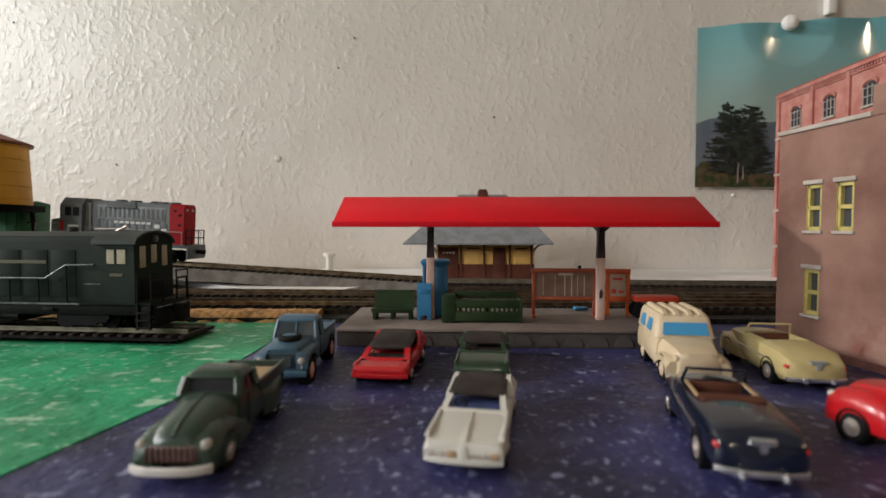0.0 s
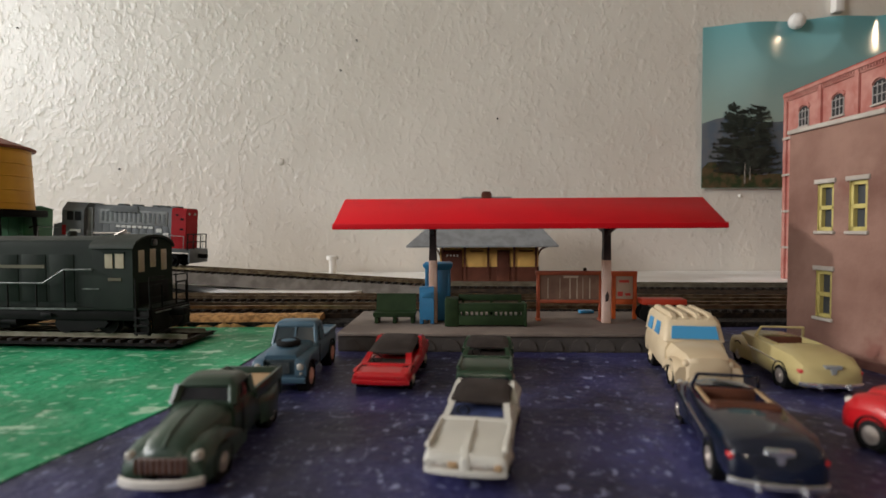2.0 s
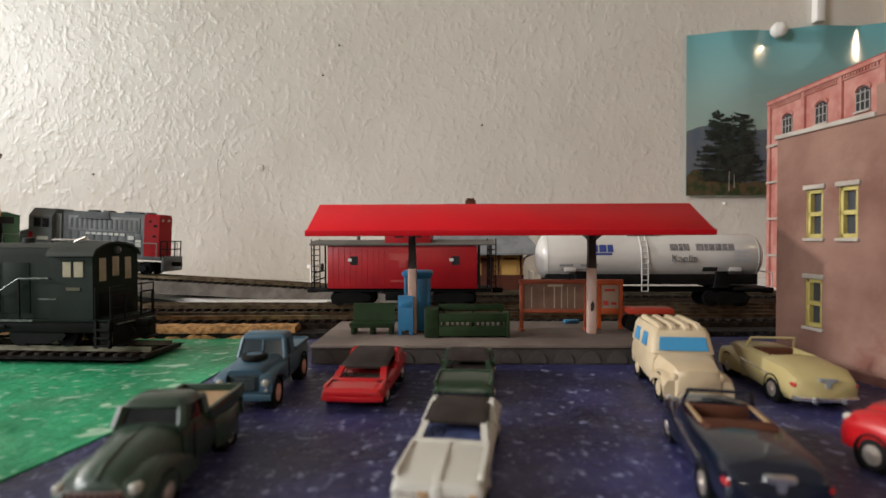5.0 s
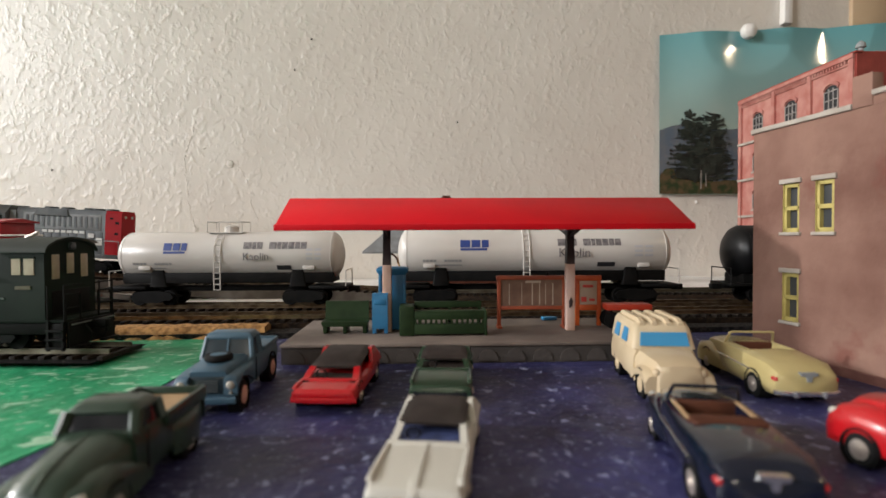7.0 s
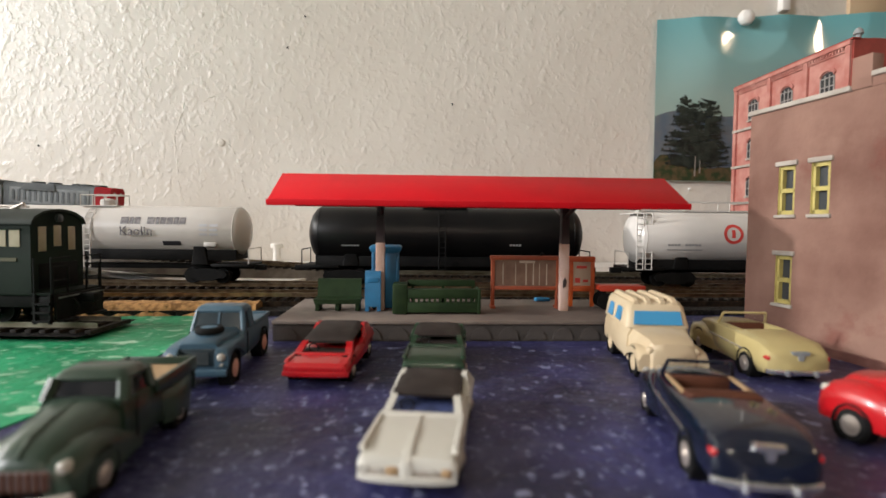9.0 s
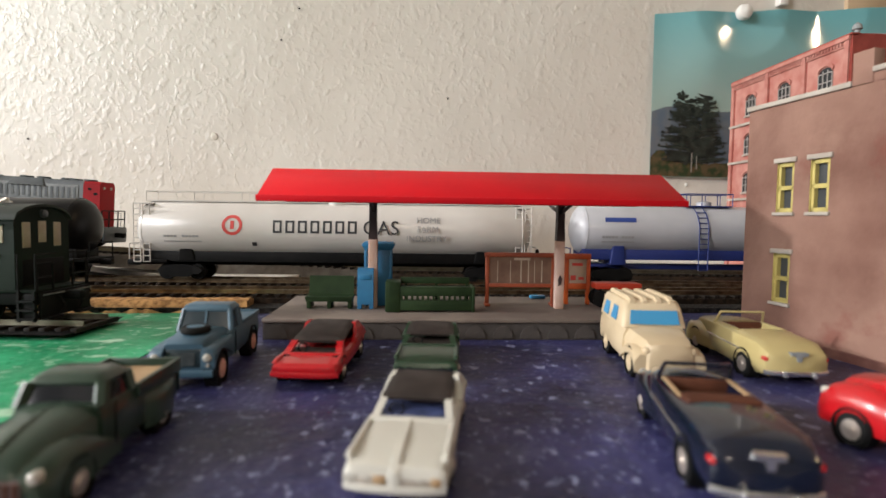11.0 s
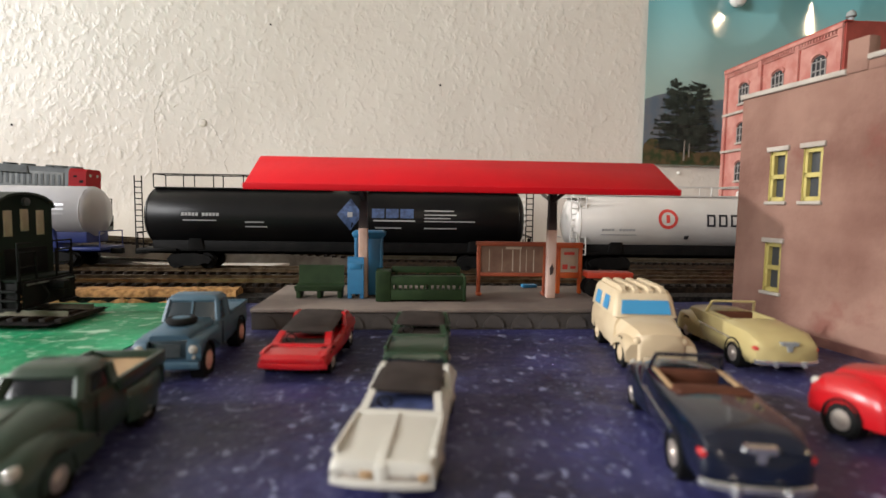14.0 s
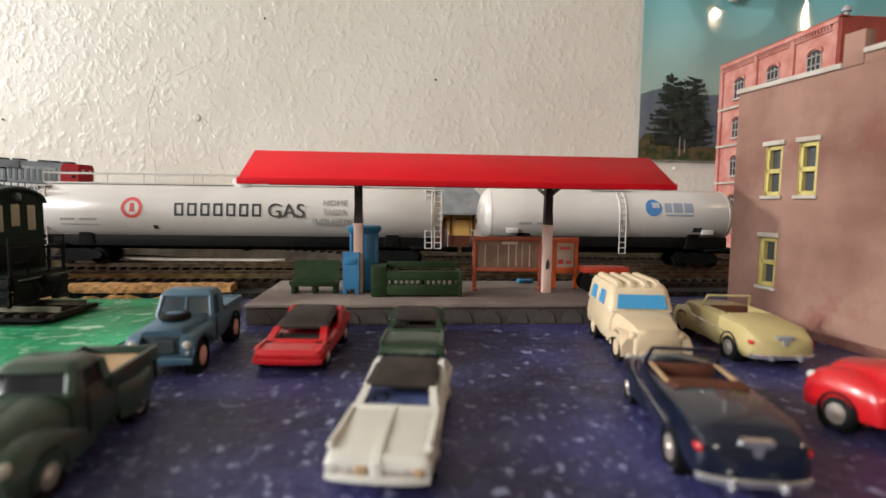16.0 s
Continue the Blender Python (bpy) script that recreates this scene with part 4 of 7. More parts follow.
def water_tower():
    root = thing("water_tower", pose(-0.341, 0.490, 0.003), "yellow round water tank with a red-brown roof on black legs", "water tower")
    part("tank", lathe(bmesh.new(), [(0.075, 0.0370), (0.130, 0.0350)], (0, 0, 0), "Z", 28), "tank_yellow", root)
    for z in (0.080, 0.091, 0.103, 0.114, 0.125):
        r = 0.0370 - (z - 0.075) * 0.0364
        part("hoop", lathe(bmesh.new(), [(z, r + 0.0001), (z + 0.0001, r + 0.0004), (z + 0.0009, r + 0.0004), (z + 0.001, r)], (0, 0, 0), "Z", 28), "tank_yellow", root)
    part("roof", lathe(bmesh.new(), [(0.127, 0.0385), (0.129, 0.0390), (0.143, 0.001)], (0, 0, 0), "Z", 28), "tank_roof", root)
    part("base_ring", B(-0.032, 0.032, -0.017, 0.034, 0.069, 0.075, 0.0006), "black", root)
    for x in (-0.025, 0.025):
        for y in (-0.013, 0.026):
            bm = bmesh.new()
            rod(bm, (x * 1.12, y * 1.12, 0), (x, y, 0.069), 0.0020)
            part("leg", bm, "black", root)
    for z in (0.02, 0.042):
        for y in (-0.0138, 0.0275):
            bm = bmesh.new()
            rod(bm, (-0.0270, y, z), (0.0270, y, z), 0.001)
            rod(bm, (-0.0270, y, z), (0.0260, y, z + 0.02), 0.0007)
            part("brace", bm, "black", root)


water_tower()


# ---- things on the wall ----
def wall_poster():
    root = thing("landscape_poster", pose(0.3695, 0.687, 0.1070), "glossy poster of a tall pine, hills and a teal sky", "poster")
    w, h = 0.37, 0.193
    # one curled glossy sheet
    bm = bmesh.new()
    nx, nz = 120, 64
    g = []
    for i in range(nx + 1):
        col = []
        for k in range(nz + 1):
            u, v = i / nx, k / nz
            x, z = u * w, v * h + 0.020 * u * v
            ramp = min(1.0, max(0.0, (v - 0.35) / 0.42))
            side = min(1.0, u * 4.8)
            lift = 0.0112 * ramp * ramp * (3 - 2 * ramp) * side * side * (3 - 2 * side)
            for pu in (0.104, 0.205):
                away = math.hypot(x - pu, z - (h + 0.020 * pu / w - 0.001))
                lift -= 0.187 * max(0.0, 0.056 - away)
            bulge = -0.0010 - max(0.0, lift)
            col.append((x, bulge, z))
        g.append(col)
    vf = [[bm.verts.new(p) for p in c] for c in g]
    vb = [[bm.verts.new((p[0], p[1] + 0.0004, p[2])) for p in c] for c in g]
    for i in range(nx):
        for k in range(nz):
            bm.faces.new((vf[i][k], vf[i + 1][k], vf[i + 1][k + 1], vf[i][k + 1]))
            bm.faces.new((vb[i][k], vb[i][k + 1], vb[i + 1][k + 1], vb[i + 1][k]))
    for i in range(nx):
        for k in (0, nz):
            bm.faces.new((vf[i][k], vf[i + 1][k], vb[i + 1][k], vb[i][k]))
    for k in range(nz):
        for i in (0, nx):
            bm.faces.new((vf[i][k], vf[i][k + 1], vb[i][k + 1], vb[i][k]))
    part("print", bm, "poster_sky", root, "glossy teal sky", 60)

    def flat(name, polys, material, y, label):
        b2 = bmesh.new()
        for k, p in enumerate(polys):
            prism(b2, p, y - 0.00015 - 4e-6 * k, y - 4e-6 * k)
        part(name, b2, material, root, label)
    rng = random.Random(11)
    hills = [(0, 0.004), (w, 0.004), (w, 0.086)]
    for i in range(25, -1, -1):
        x = w * i / 25
        hills.append((x, 0.074 + 0.010 * math.sin(x * 19 + 0.4) + 0.004 * math.sin(x * 61)))
    flat("hillside", [hills], "poster_hill", -0.0014, "blue-grey hills")
    bush = [(0, 0.001), (w, 0.001), (w, 0.03)]
    for i in range(50, -1, -1):
        x = w * i / 50
        bush.append((x, 0.020 + 0.008 * math.sin(x * 31 + 1.2) + rng.uniform(-0.004, 0.005)))
    flat("shrubbery", [bush], "poster_bush", -0.0017, "green and brown bushes")
    tree = []
    cx = 0.0530
    for stem, top in ((-0.0125, 0.101), (0.0105, 0.1035)):
        for k in range(84):
            f = k / 84
            z = 0.018 + (top - 0.018) * f
            reach = (0.042 * (1 - f) ** 0.72 + 0.005) * (0.40 + 0.60 * rng.random())
            side = rng.choice((-1, 1))
            x0 = cx + stem * (0.5 + 0.6 * f)
            x1 = x0 + side * reach
            t = 0.0006 + 0.0013 * rng.random()
            up = rng.uniform(-0.001, 0.005)
            tree.append([(x0, z - t), ((x0 + x1) / 2, z - t * 0.9 + up * 0.3), (x1, z + up - 0.0004), ((x0 + x1) / 2 + side * 0.002, z + t * 0.7 + up), (x0, z + t)])
            for j in range(2):
                q = rng.uniform(0.45, 1.0)
                xx, zz, s = x0 + side * reach * q, z + up * q + rng.uniform(-0.002, 0.002), rng.uniform(0.0012, 0.0026)
                tree.append([(xx - s, zz), (xx, zz - s * 0.7), (xx + s, zz), (xx + 0.3 * s, zz + s)])
    flat("pine", tree, "poster_tree", -0.0020, "dark pine with two crowns")
    flat("trunk", [[(cx - 0.0035, 0.006), (cx - 0.002, 0.006), (cx - 0.002, 0.030), (cx - 0.003, 0.030)],
                   [(cx + 0.003, 0.010), (cx + 0.0042, 0.010), (cx + 0.0040, 0.026), (cx + 0.0032, 0.026)]], "poster_trunk", -0.0046, "pale trunks")


wall_poster()


def push_pin():
    root = thing("push_pin", pose(0.4735, 0.687, 0.3020, 90, 0, 0), "white round push pin holding the poster", "push pin")
    part("head", lathe(bmesh.new(), [(0.006, 0.0055), (0.008, 0.0082), (0.012, 0.0094), (0.017, 0.0078), (0.020, 0.003)], (0, 0, 0), "Z", 24), "pin", root)
    part("stem", lathe(bmesh.new(), [(-0.002, 0.0015), (0.0065, 0.0042)], (0, 0, 0), "Z", 16), "pin", root)
    c = thing("cable_raceway", pose(0.5285, 0.69, 0.3150), "white surface cable channel running up the wall", "raceway")
    part("cover", B(-0.0066, 0.0044, -0.010, 0.0, 0.0, 1.38, 0.0015), "white_trim", c)
    t = thing("wall_batten", pose(0.6155, 0.69, 0.007), "tan painted vertical wall batten", "batten")
    part("strip", B(-0.004, 0.06, -0.006, 0.0, 0.0, 1.69, 0.001), "batten_tan", t)
    p = thing("wall_peg", pose(-0.0742, 0.660, 0.007), "small white capped peg standing on the white sheet", "peg")
    part("stem", lathe(bmesh.new(), [(0.0, 0.0044), (0.017, 0.0040)], (0, 0, 0), "Z", 16), "pin", p)
    part("cap", lathe(bmesh.new(), [(0.017, 0.0072), (0.0205, 0.0072), (0.0215, 0.006)], (0, 0, 0), "Z", 16), "pin", p)
    tack = thing("tack", pose(0.418, 0.69, 0.0985, 90, 0, 0), "tiny white tack in the wall", "tack")
    part("head", lathe(bmesh.new(), [(0.0, 0.0016), (0.002, 0.0018), (0.003, 0.001)], (0, 0, 0), "Z", 12), "pin", tack)


push_pin()


# ---- road vehicles ----
def section(y, hw, z0, z1, dip=0.0, crown=0.0, tuck=0.86):
    h = z1 - z0
    half = [(tuck * hw, z0), (0.985 * hw, z0 + 0.2 * h), (hw, z0 + 0.5 * h), (0.975 * hw, z0 + 0.80 * h), (0.90 * hw, z1 - 0.03 * h), (0.82 * hw, z1),
            (0.70 * hw, z1 + crown * 0.45 - dip * 0.02), (0.67 * hw, z1 + crown * 0.5 - dip), (0.35 * hw, z1 + crown * 0.9 - dip)]
    return [(0, y, z0)] + [(x, y, z) for x, z in half] + [(0, y, z1 + crown - dip)] + [(-x, y, z) for x, z in half[::-1]]


def wheel(parent, x, y, r, w, side, hub="hub", whitewall=False):
    tyre = part("wheel", lathe(bmesh.new(), [(-w / 2, r * 0.55), (-w / 2, r * 0.92), (-w * 0.3, r), (w * 0.3, r), (w / 2, r * 0.92), (w / 2, r * 0.55)], (x, y, r), "X", 22), "tyre", parent, "black rubber wheel")
    o = side * (w / 2)
    prof = [(-0.0003, r * 0.62), (0.0002, r * 0.60), (0.0003, r * 0.35), (0.0006, r * 0.28), (0.0007, r * 0.05)]
    part("hub", lathe(bmesh.new(), [(o + side * s, q) for s, q in prof], (x, y, r), "X", 18), hub, tyre, "pale wheel hub")


def wheels(root, ys, hw, r, w=0.0024, hub="hub"):
    for y in ys:
        for s in (-1, 1):
            wheel(root, s * (hw - w / 2), y, r, w, s, hub)
            bm = bmesh.new()
            lathe(bm, [(s * (hw - 0.0035), r * 0.2), (s * (hw - 0.0035), r * 1.22), (s * (hw + 0.00015), r * 1.22), (s * (hw + 0.00015), r * 1.1), (s * (hw - 0.0030), r * 1.1)], (0, y, r * 1.04), "X", 20)
            part("wheel_arch", bm, "black", root)


def greenhouse(root, levels, glass, roof, pillar, roof_label="", split=(), thick=0.00045):
    """levels: (cy, hx, hy, r, z) from the belt to the roof's edge, the last two form the roof."""
    body = [rrect(0, c, hx - 0.0003, hy - 0.0003, r, z) for c, hx, hy, r, z in levels[:-1]]
    g = part("glazing", loft(bmesh.new(), body), glass, root, "vehicle windows")
    c, hx, hy, r, z = levels[-2]
    c2, hx2, hy2, r2, z2 = levels[-1]
    rings = [rrect(0, c, hx, hy, r, z - 0.0006), rrect(0, c, hx + 0.0002, hy + 0.0002, r, z), rrect(0, (c + c2) / 2, hx * 0.6 + hx2 * 0.4, hy * 0.6 + hy2 * 0.4, r, z * 0.35 + z2 * 0.65), rrect(0, c2, hx2, hy2, r2, z2)]
    part("roof", loft(bmesh.new(), rings), roof, root, roof_label, 50)
    a, b = levels[0], levels[-2]
    for sx in (-1, 1):
        for sy in (-1, 1):
            bm = bmesh.new()
            rod(bm, (sx * (a[1] - 0.0005), a[0] + sy * (a[2] - 0.0005), a[4] - 0.0003), (sx * (b[1] - 0.0005), b[0] + sy * (b[2] - 0.0005), b[4]), thick * 1.3)
            part("pillar", bm, pillar, root)
        for y in split:
            bm = bmesh.new()
            rod(bm, (sx * (a[1] - 0.0002), y, a[4]), (sx * (b[1] - 0.0002), y, b[4]), thick * 1.3)
            part("pillar", bm, pillar, root)
    return g


def bumper(root, y, hw, z, material="chrome", bend=0.0022, r=0.0007, guards=()):
    bm = bmesh.new()
    s = 1 if y > 0 else -1
    pts = [Vector((hw * t, y - s * bend * abs(t) ** 3, z)) for t in (-1, -0.8, -0.5, 0, 0.5, 0.8, 1)]
    rings = []
    for p in pts:
        rings.append([(p.x, p.y + r * 0.6 * math.cos(a), p.z + r * math.sin(a)) for a in [2 * math.pi * i / 8 for i in range(8)]])
    loft(bm, rings)
    ob = part("bumper", bm, material, root, "shiny bumper bar")
    for gx in guards:
        part("bumper_guard", lathe(bmesh.new(), [(-0.0011, 0.0004), (-0.0008, 0.0008), (0.0008, 0.0008), (0.0011, 0.0004)], (gx, y + s * 0.0004, z), "Z", 10), material, ob)


def lamp(root, x, y, z, r, material, depth=0.0006, name="headlight"):
    s = 1 if y > 0 else -1
    part(name, lathe(bmesh.new(), [(-s * 0.0014, r), (0.0, r), (s * depth, r * 0.6), (s * depth * 1.2, r * 0.1)], (x, y, z), "Y", 14), material, root)


def body_part(root, stations, material, label="", sharp=40, name="body"):
    return part(name, loft(bmesh.new(), [section(*s) for s in stations]), material, root, label, sharp)


def pickup():
    root = thing("pickup_truck", pose(0.0034, 0.1765, 0.0, 0, 0, 180.5) @ Matrix.Diagonal((0.96, 1.08, 0.95, 1.0)), "dark green vintage pickup truck with a chrome bumper, parked", "pickup truck", "parked cars")
    hw = 0.0103
    body_part(root, [(-0.0262, 0.0086, 0.0042, 0.0118), (-0.024, 0.0092, 0.0038, 0.0128), (-0.0052, 0.0092, 0.0036, 0.0128), (-0.0044, 0.0093, 0.0036, 0.0150), (0.002, 0.0094, 0.0036, 0.0152), (0.008, 0.0090, 0.0036, 0.0154, 0, 0.0006)],
              "truck_green", "dark green lower body")
    # cargo box
    for s in (-1, 1):
        part("cargo_side", B(s * 0.0092 - 0.0006, s * 0.0092 + 0.0006, -0.0262, -0.0045, 0.0120, 0.0156, 0.0003), "truck_green", root)
        bm = bmesh.new()
        loft(bm, [[(s * (0.0088 + 0.0020 * a * k), y, z) for a, z in ((0, 0.0030), (1, 0.0030), (1, 0.0088), (0.6, 0.0108), (0, 0.0112))] for y, k in ((-0.0225, 0.3), (-0.019, 0.9), (-0.0145, 1), (-0.0105, 0.8), (-0.008, 0.2))])
        part("rear_fender", bm, "truck_green", root, "", 50)
        bm = bmesh.new()
        loft(bm, [[(s * (0.0046 + (hw - 0.0046) * a * k), y, 0.0030 + (zt - 0.0030) * b) for a, b in ((0, 0), (1, 0), (1, 0.55), (0.86, 0.86), (0.5, 1.0), (0, 1.0))]
                  for y, k, zt in ((0.0020, 0.85, 0.0070), (0.0080, 0.93, 0.0095), (0.0140, 1.0, 0.0124), (0.0195, 1.0, 0.0122), (0.0240, 0.96, 0.0108), (0.0258, 0.85, 0.0088))])
        part("front_fender", bm, "truck_green", root, "rounded front fender", 50)
        lamp(root, s * 0.0078, 0.0252, 0.0092, 0.0013, "lamp_clear")
    part("tailgate", B(-0.0092, 0.0092, -0.0266, -0.0256, 0.0060, 0.0154, 0.0003), "truck_green", root)
    part("bulkhead", B(-0.0090, 0.0090, -0.0052, -0.0044, 0.0120, 0.0150), "truck_green", root)
    part("cargo_floor", B(-0.0085, 0.0085, -0.0255, -0.0053, 0.0126, 0.0133), "tan", root, "tan load bed floor")
    rings = []
    for y, w, zt in ((0.0070, 0.0084, 0.0160), (0.0100, 0.0080, 0.0160), (0.0170, 0.0070, 0.0147), (0.0222, 0.0062, 0.0131), (0.0246, 0.0057, 0.0115), (0.0256, 0.0050, 0.0096)):
        rings.append([(w * a, y, 0.0050 + (zt - 0.0050) * b) for a, b in ((-1, 0), (1, 0), (1, 0.72), (0.78, 0.92), (0.3, 1.0), (-0.3, 1.0), (-0.78, 0.92), (-1, 0.72))])
    part("hood", loft(bmesh.new(), rings), "truck_green", root, "long rounded hood", 50)
    crest = bmesh.new()
    loft(crest, [[(-w, y, z - 0.0006), (w, y, z - 0.0006), (0.0, y, z + t)] for y, w, z, t in ((0.0090, 0.0006, 0.0160, 0.0003), (0.0170, 0.0012, 0.0147, 0.0006), (0.0222, 0.0014, 0.0131, 0.0007), (0.0250, 0.0012, 0.0112, 0.0006))])
    part("hood_crest", crest, "truck_green", root, "raised hood crest")
    for sx in (-1, 1):
        part("door_line", B(sx * 0.0095 - 0.0001, sx * 0.0095 + 0.0001, 0.0040, 0.0043, 0.0045, 0.0150), "black", root)
    greenhouse(root, [(0.0014, 0.0086, 0.0060, 0.0016, 0.0150), (0.0006, 0.0078, 0.0047, 0.0018, 0.0194), (0.0004, 0.0060, 0.0032, 0.0018, 0.0213)],
               "glass_dark", "truck_green", "truck_green", "dark green cab roof", thick=0.0011)
    part("cab_rear", B(-0.0082, 0.0082, -0.0046, -0.0036, 0.0125, 0.0198, 0.0004), "truck_green", root)
    gr = part("grille", B(-0.0062, 0.0062, 0.0248, 0.0262, 0.0052, 0.0092, 0.0008), "paper_dull", root, "dull pinkish grille with thin bars")
    for i in range(9):
        part("grille_bar", B(-0.0056 + i * 0.0014, -0.0052 + i * 0.0014, 0.0260, 0.0265, 0.0055, 0.0090), "leather", gr)
    bumper(root, 0.0282, 0.0098, 0.0040, "bumper_white", 0.0022, 0.0012)
    wheels(root, (-0.0150, 0.0172), 0.0101, 0.0041)


def rover():
    root = thing("rover_pickup", pose(0.0052, 0.2470, 0.0, 0, 0, 181) @ Matrix.Scale(1.12, 4), "dusty blue off-road pickup with a spare wheel on the hood", "pickup truck", "parked cars")
    hw = 0.0086
    body_part(root, [(-0.0262, 0.0080, 0.0052, 0.0124), (-0.0250, hw, 0.0046, 0.0128), (0.0010, hw, 0.0044, 0.0128), (0.0048, hw, 0.0044, 0.0128), (0.0058, 0.0078, 0.0044, 0.0112), (0.0205, 0.0070, 0.0048, 0.0108)], "rover_blue", "boxy dusty blue body")
    hood = [[(w * a, y, z0 + (z - z0) * b) for a, b in ((-1, 0), (1, 0), (1, 0.75), (0.86, 1.0), (-0.86, 1.0), (-1, 0.75))]
            for y, w, z0, z in ((0.0046, 0.0066, 0.0100, 0.0138), (0.0130, 0.0060, 0.0098, 0.0135), (0.0195, 0.0054, 0.0096, 0.0129), (0.0206, 0.0052, 0.0096, 0.0122))]
    part("hood", loft(bmesh.new(), hood), "rover_blue", root, "raised blue hood", 50)
    for s in (-1, 1):
        f = bmesh.new()
        loft(f, [[(s * (0.0050 + (hw + 0.0002 - 0.0050) * a), y, z0 + (z - z0) * b) for a, b in ((0, 0), (0.94, 0), (1, 0.35), (1, 0.80), (0.82, 1.0), (0, 1.0))]
                 for y, z0, z in ((0.0052, 0.0060, 0.0117), (0.0110, 0.0088, 0.0117), (0.0160, 0.0092, 0.0116), (0.0205, 0.0070, 0.0112), (0.0222, 0.0056, 0.0106), (0.0227, 0.0058, 0.0098))])
        part("front_fender", f, "rover_blue", root, "square-shouldered blue fender", 45)
        lamp(root, s * 0.0068, 0.0227, 0.0088, 0.0012, "lamp_clear")
        part("side_rail", B(s * 0.0082 - 0.0005, s * 0.0082 + 0.0005, -0.0262, -0.0068, 0.0124, 0.0138, 0.0003), "rover_blue", root, "pale worn load bed edge")
        part("side_lamp", lathe(bmesh.new(), [(0.0, 0.0005), (0.0008, 0.0004)], (s * 0.0070, 0.0226, 0.0068), "Y", 10), "lamp_clear", root)
        part("door_line", B(s * (hw + 0.0001) - 0.00012, s * (hw + 0.0001) + 0.00012, 0.0030, 0.0033, 0.0052, 0.0124), "black", root)
    part("tailgate", B(-0.0080, 0.0080, -0.0265, -0.0258, 0.0070, 0.0138, 0.0002), "rover_blue", root)
    part("load_floor", B(-0.0077, 0.0077, -0.0256, -0.0068, 0.0127, 0.0131), "rover_blue", root)
    gr = part("grille", B(-0.0048, 0.0048, 0.0204, 0.0212, 0.0060, 0.0108, 0.0003), "glass_rover", root, "dark recessed radiator grille")
    for i in range(6):
        part("grille_bar", B(-0.0030, 0.0030, 0.0211, 0.0215, 0.0066 + i * 0.0006, 0.0068 + i * 0.0006), "diesel_grey", gr)
    greenhouse(root, [(-0.0010, 0.0082, 0.0056, 0.0007, 0.0126), (-0.0020, 0.0072, 0.0043, 0.0009, 0.0186), (-0.0020, 0.0064, 0.0036, 0.0012, 0.0199)],
               "glass_rover", "rover_blue", "rover_blue", "blue cab roof", (-0.0030,), 0.0006)
    part("cab_back", loft(bmesh.new(), [rrect(0, -0.0064, 0.0080, 0.0006, 0.0003, 0.0124), rrect(0, -0.0060, 0.0071, 0.0006, 0.0003, 0.0188)]), "rover_blue", root)
    part("screen_divider", loft(bmesh.new(), [[(-0.0003, 0.0047, 0.0126), (0.0003, 0.0047, 0.0126), (0.0003, 0.0024, 0.0186), (-0.0003, 0.0024, 0.0186)],
                                              [(-0.0003, 0.0040, 0.0126), (0.0003, 0.0040, 0.0126), (0.0003, 0.0018, 0.0186), (-0.0003, 0.0018, 0.0186)]]), "rover_blue", root)
    sp = part("spare_wheel", lathe(bmesh.new(), [(0.0, 0.0015), (0.0, 0.0036), (0.0006, 0.0041), (0.0014, 0.0041), (0.0020, 0.0036), (0.0018, 0.0015)], (0, 0.0115, 0.0134), "Z", 22), "tyre", root, "spare wheel flat on the hood")
    part("spare_rim", lathe(bmesh.new(), [(0.0, 0.0024), (0.0020, 0.0024), (0.0022, 0.0012)], (0, 0.0115, 0.0134), "Z", 18), "rover_blue", sp, "dusty pale rim")
    bumper(root, 0.0246, 0.0088, 0.0050, "rover_blue", 0.0002, 0.0010)
    wheels(root, (-0.0168, 0.0165), 0.0088, 0.0044, 0.0026, "hub_pink")


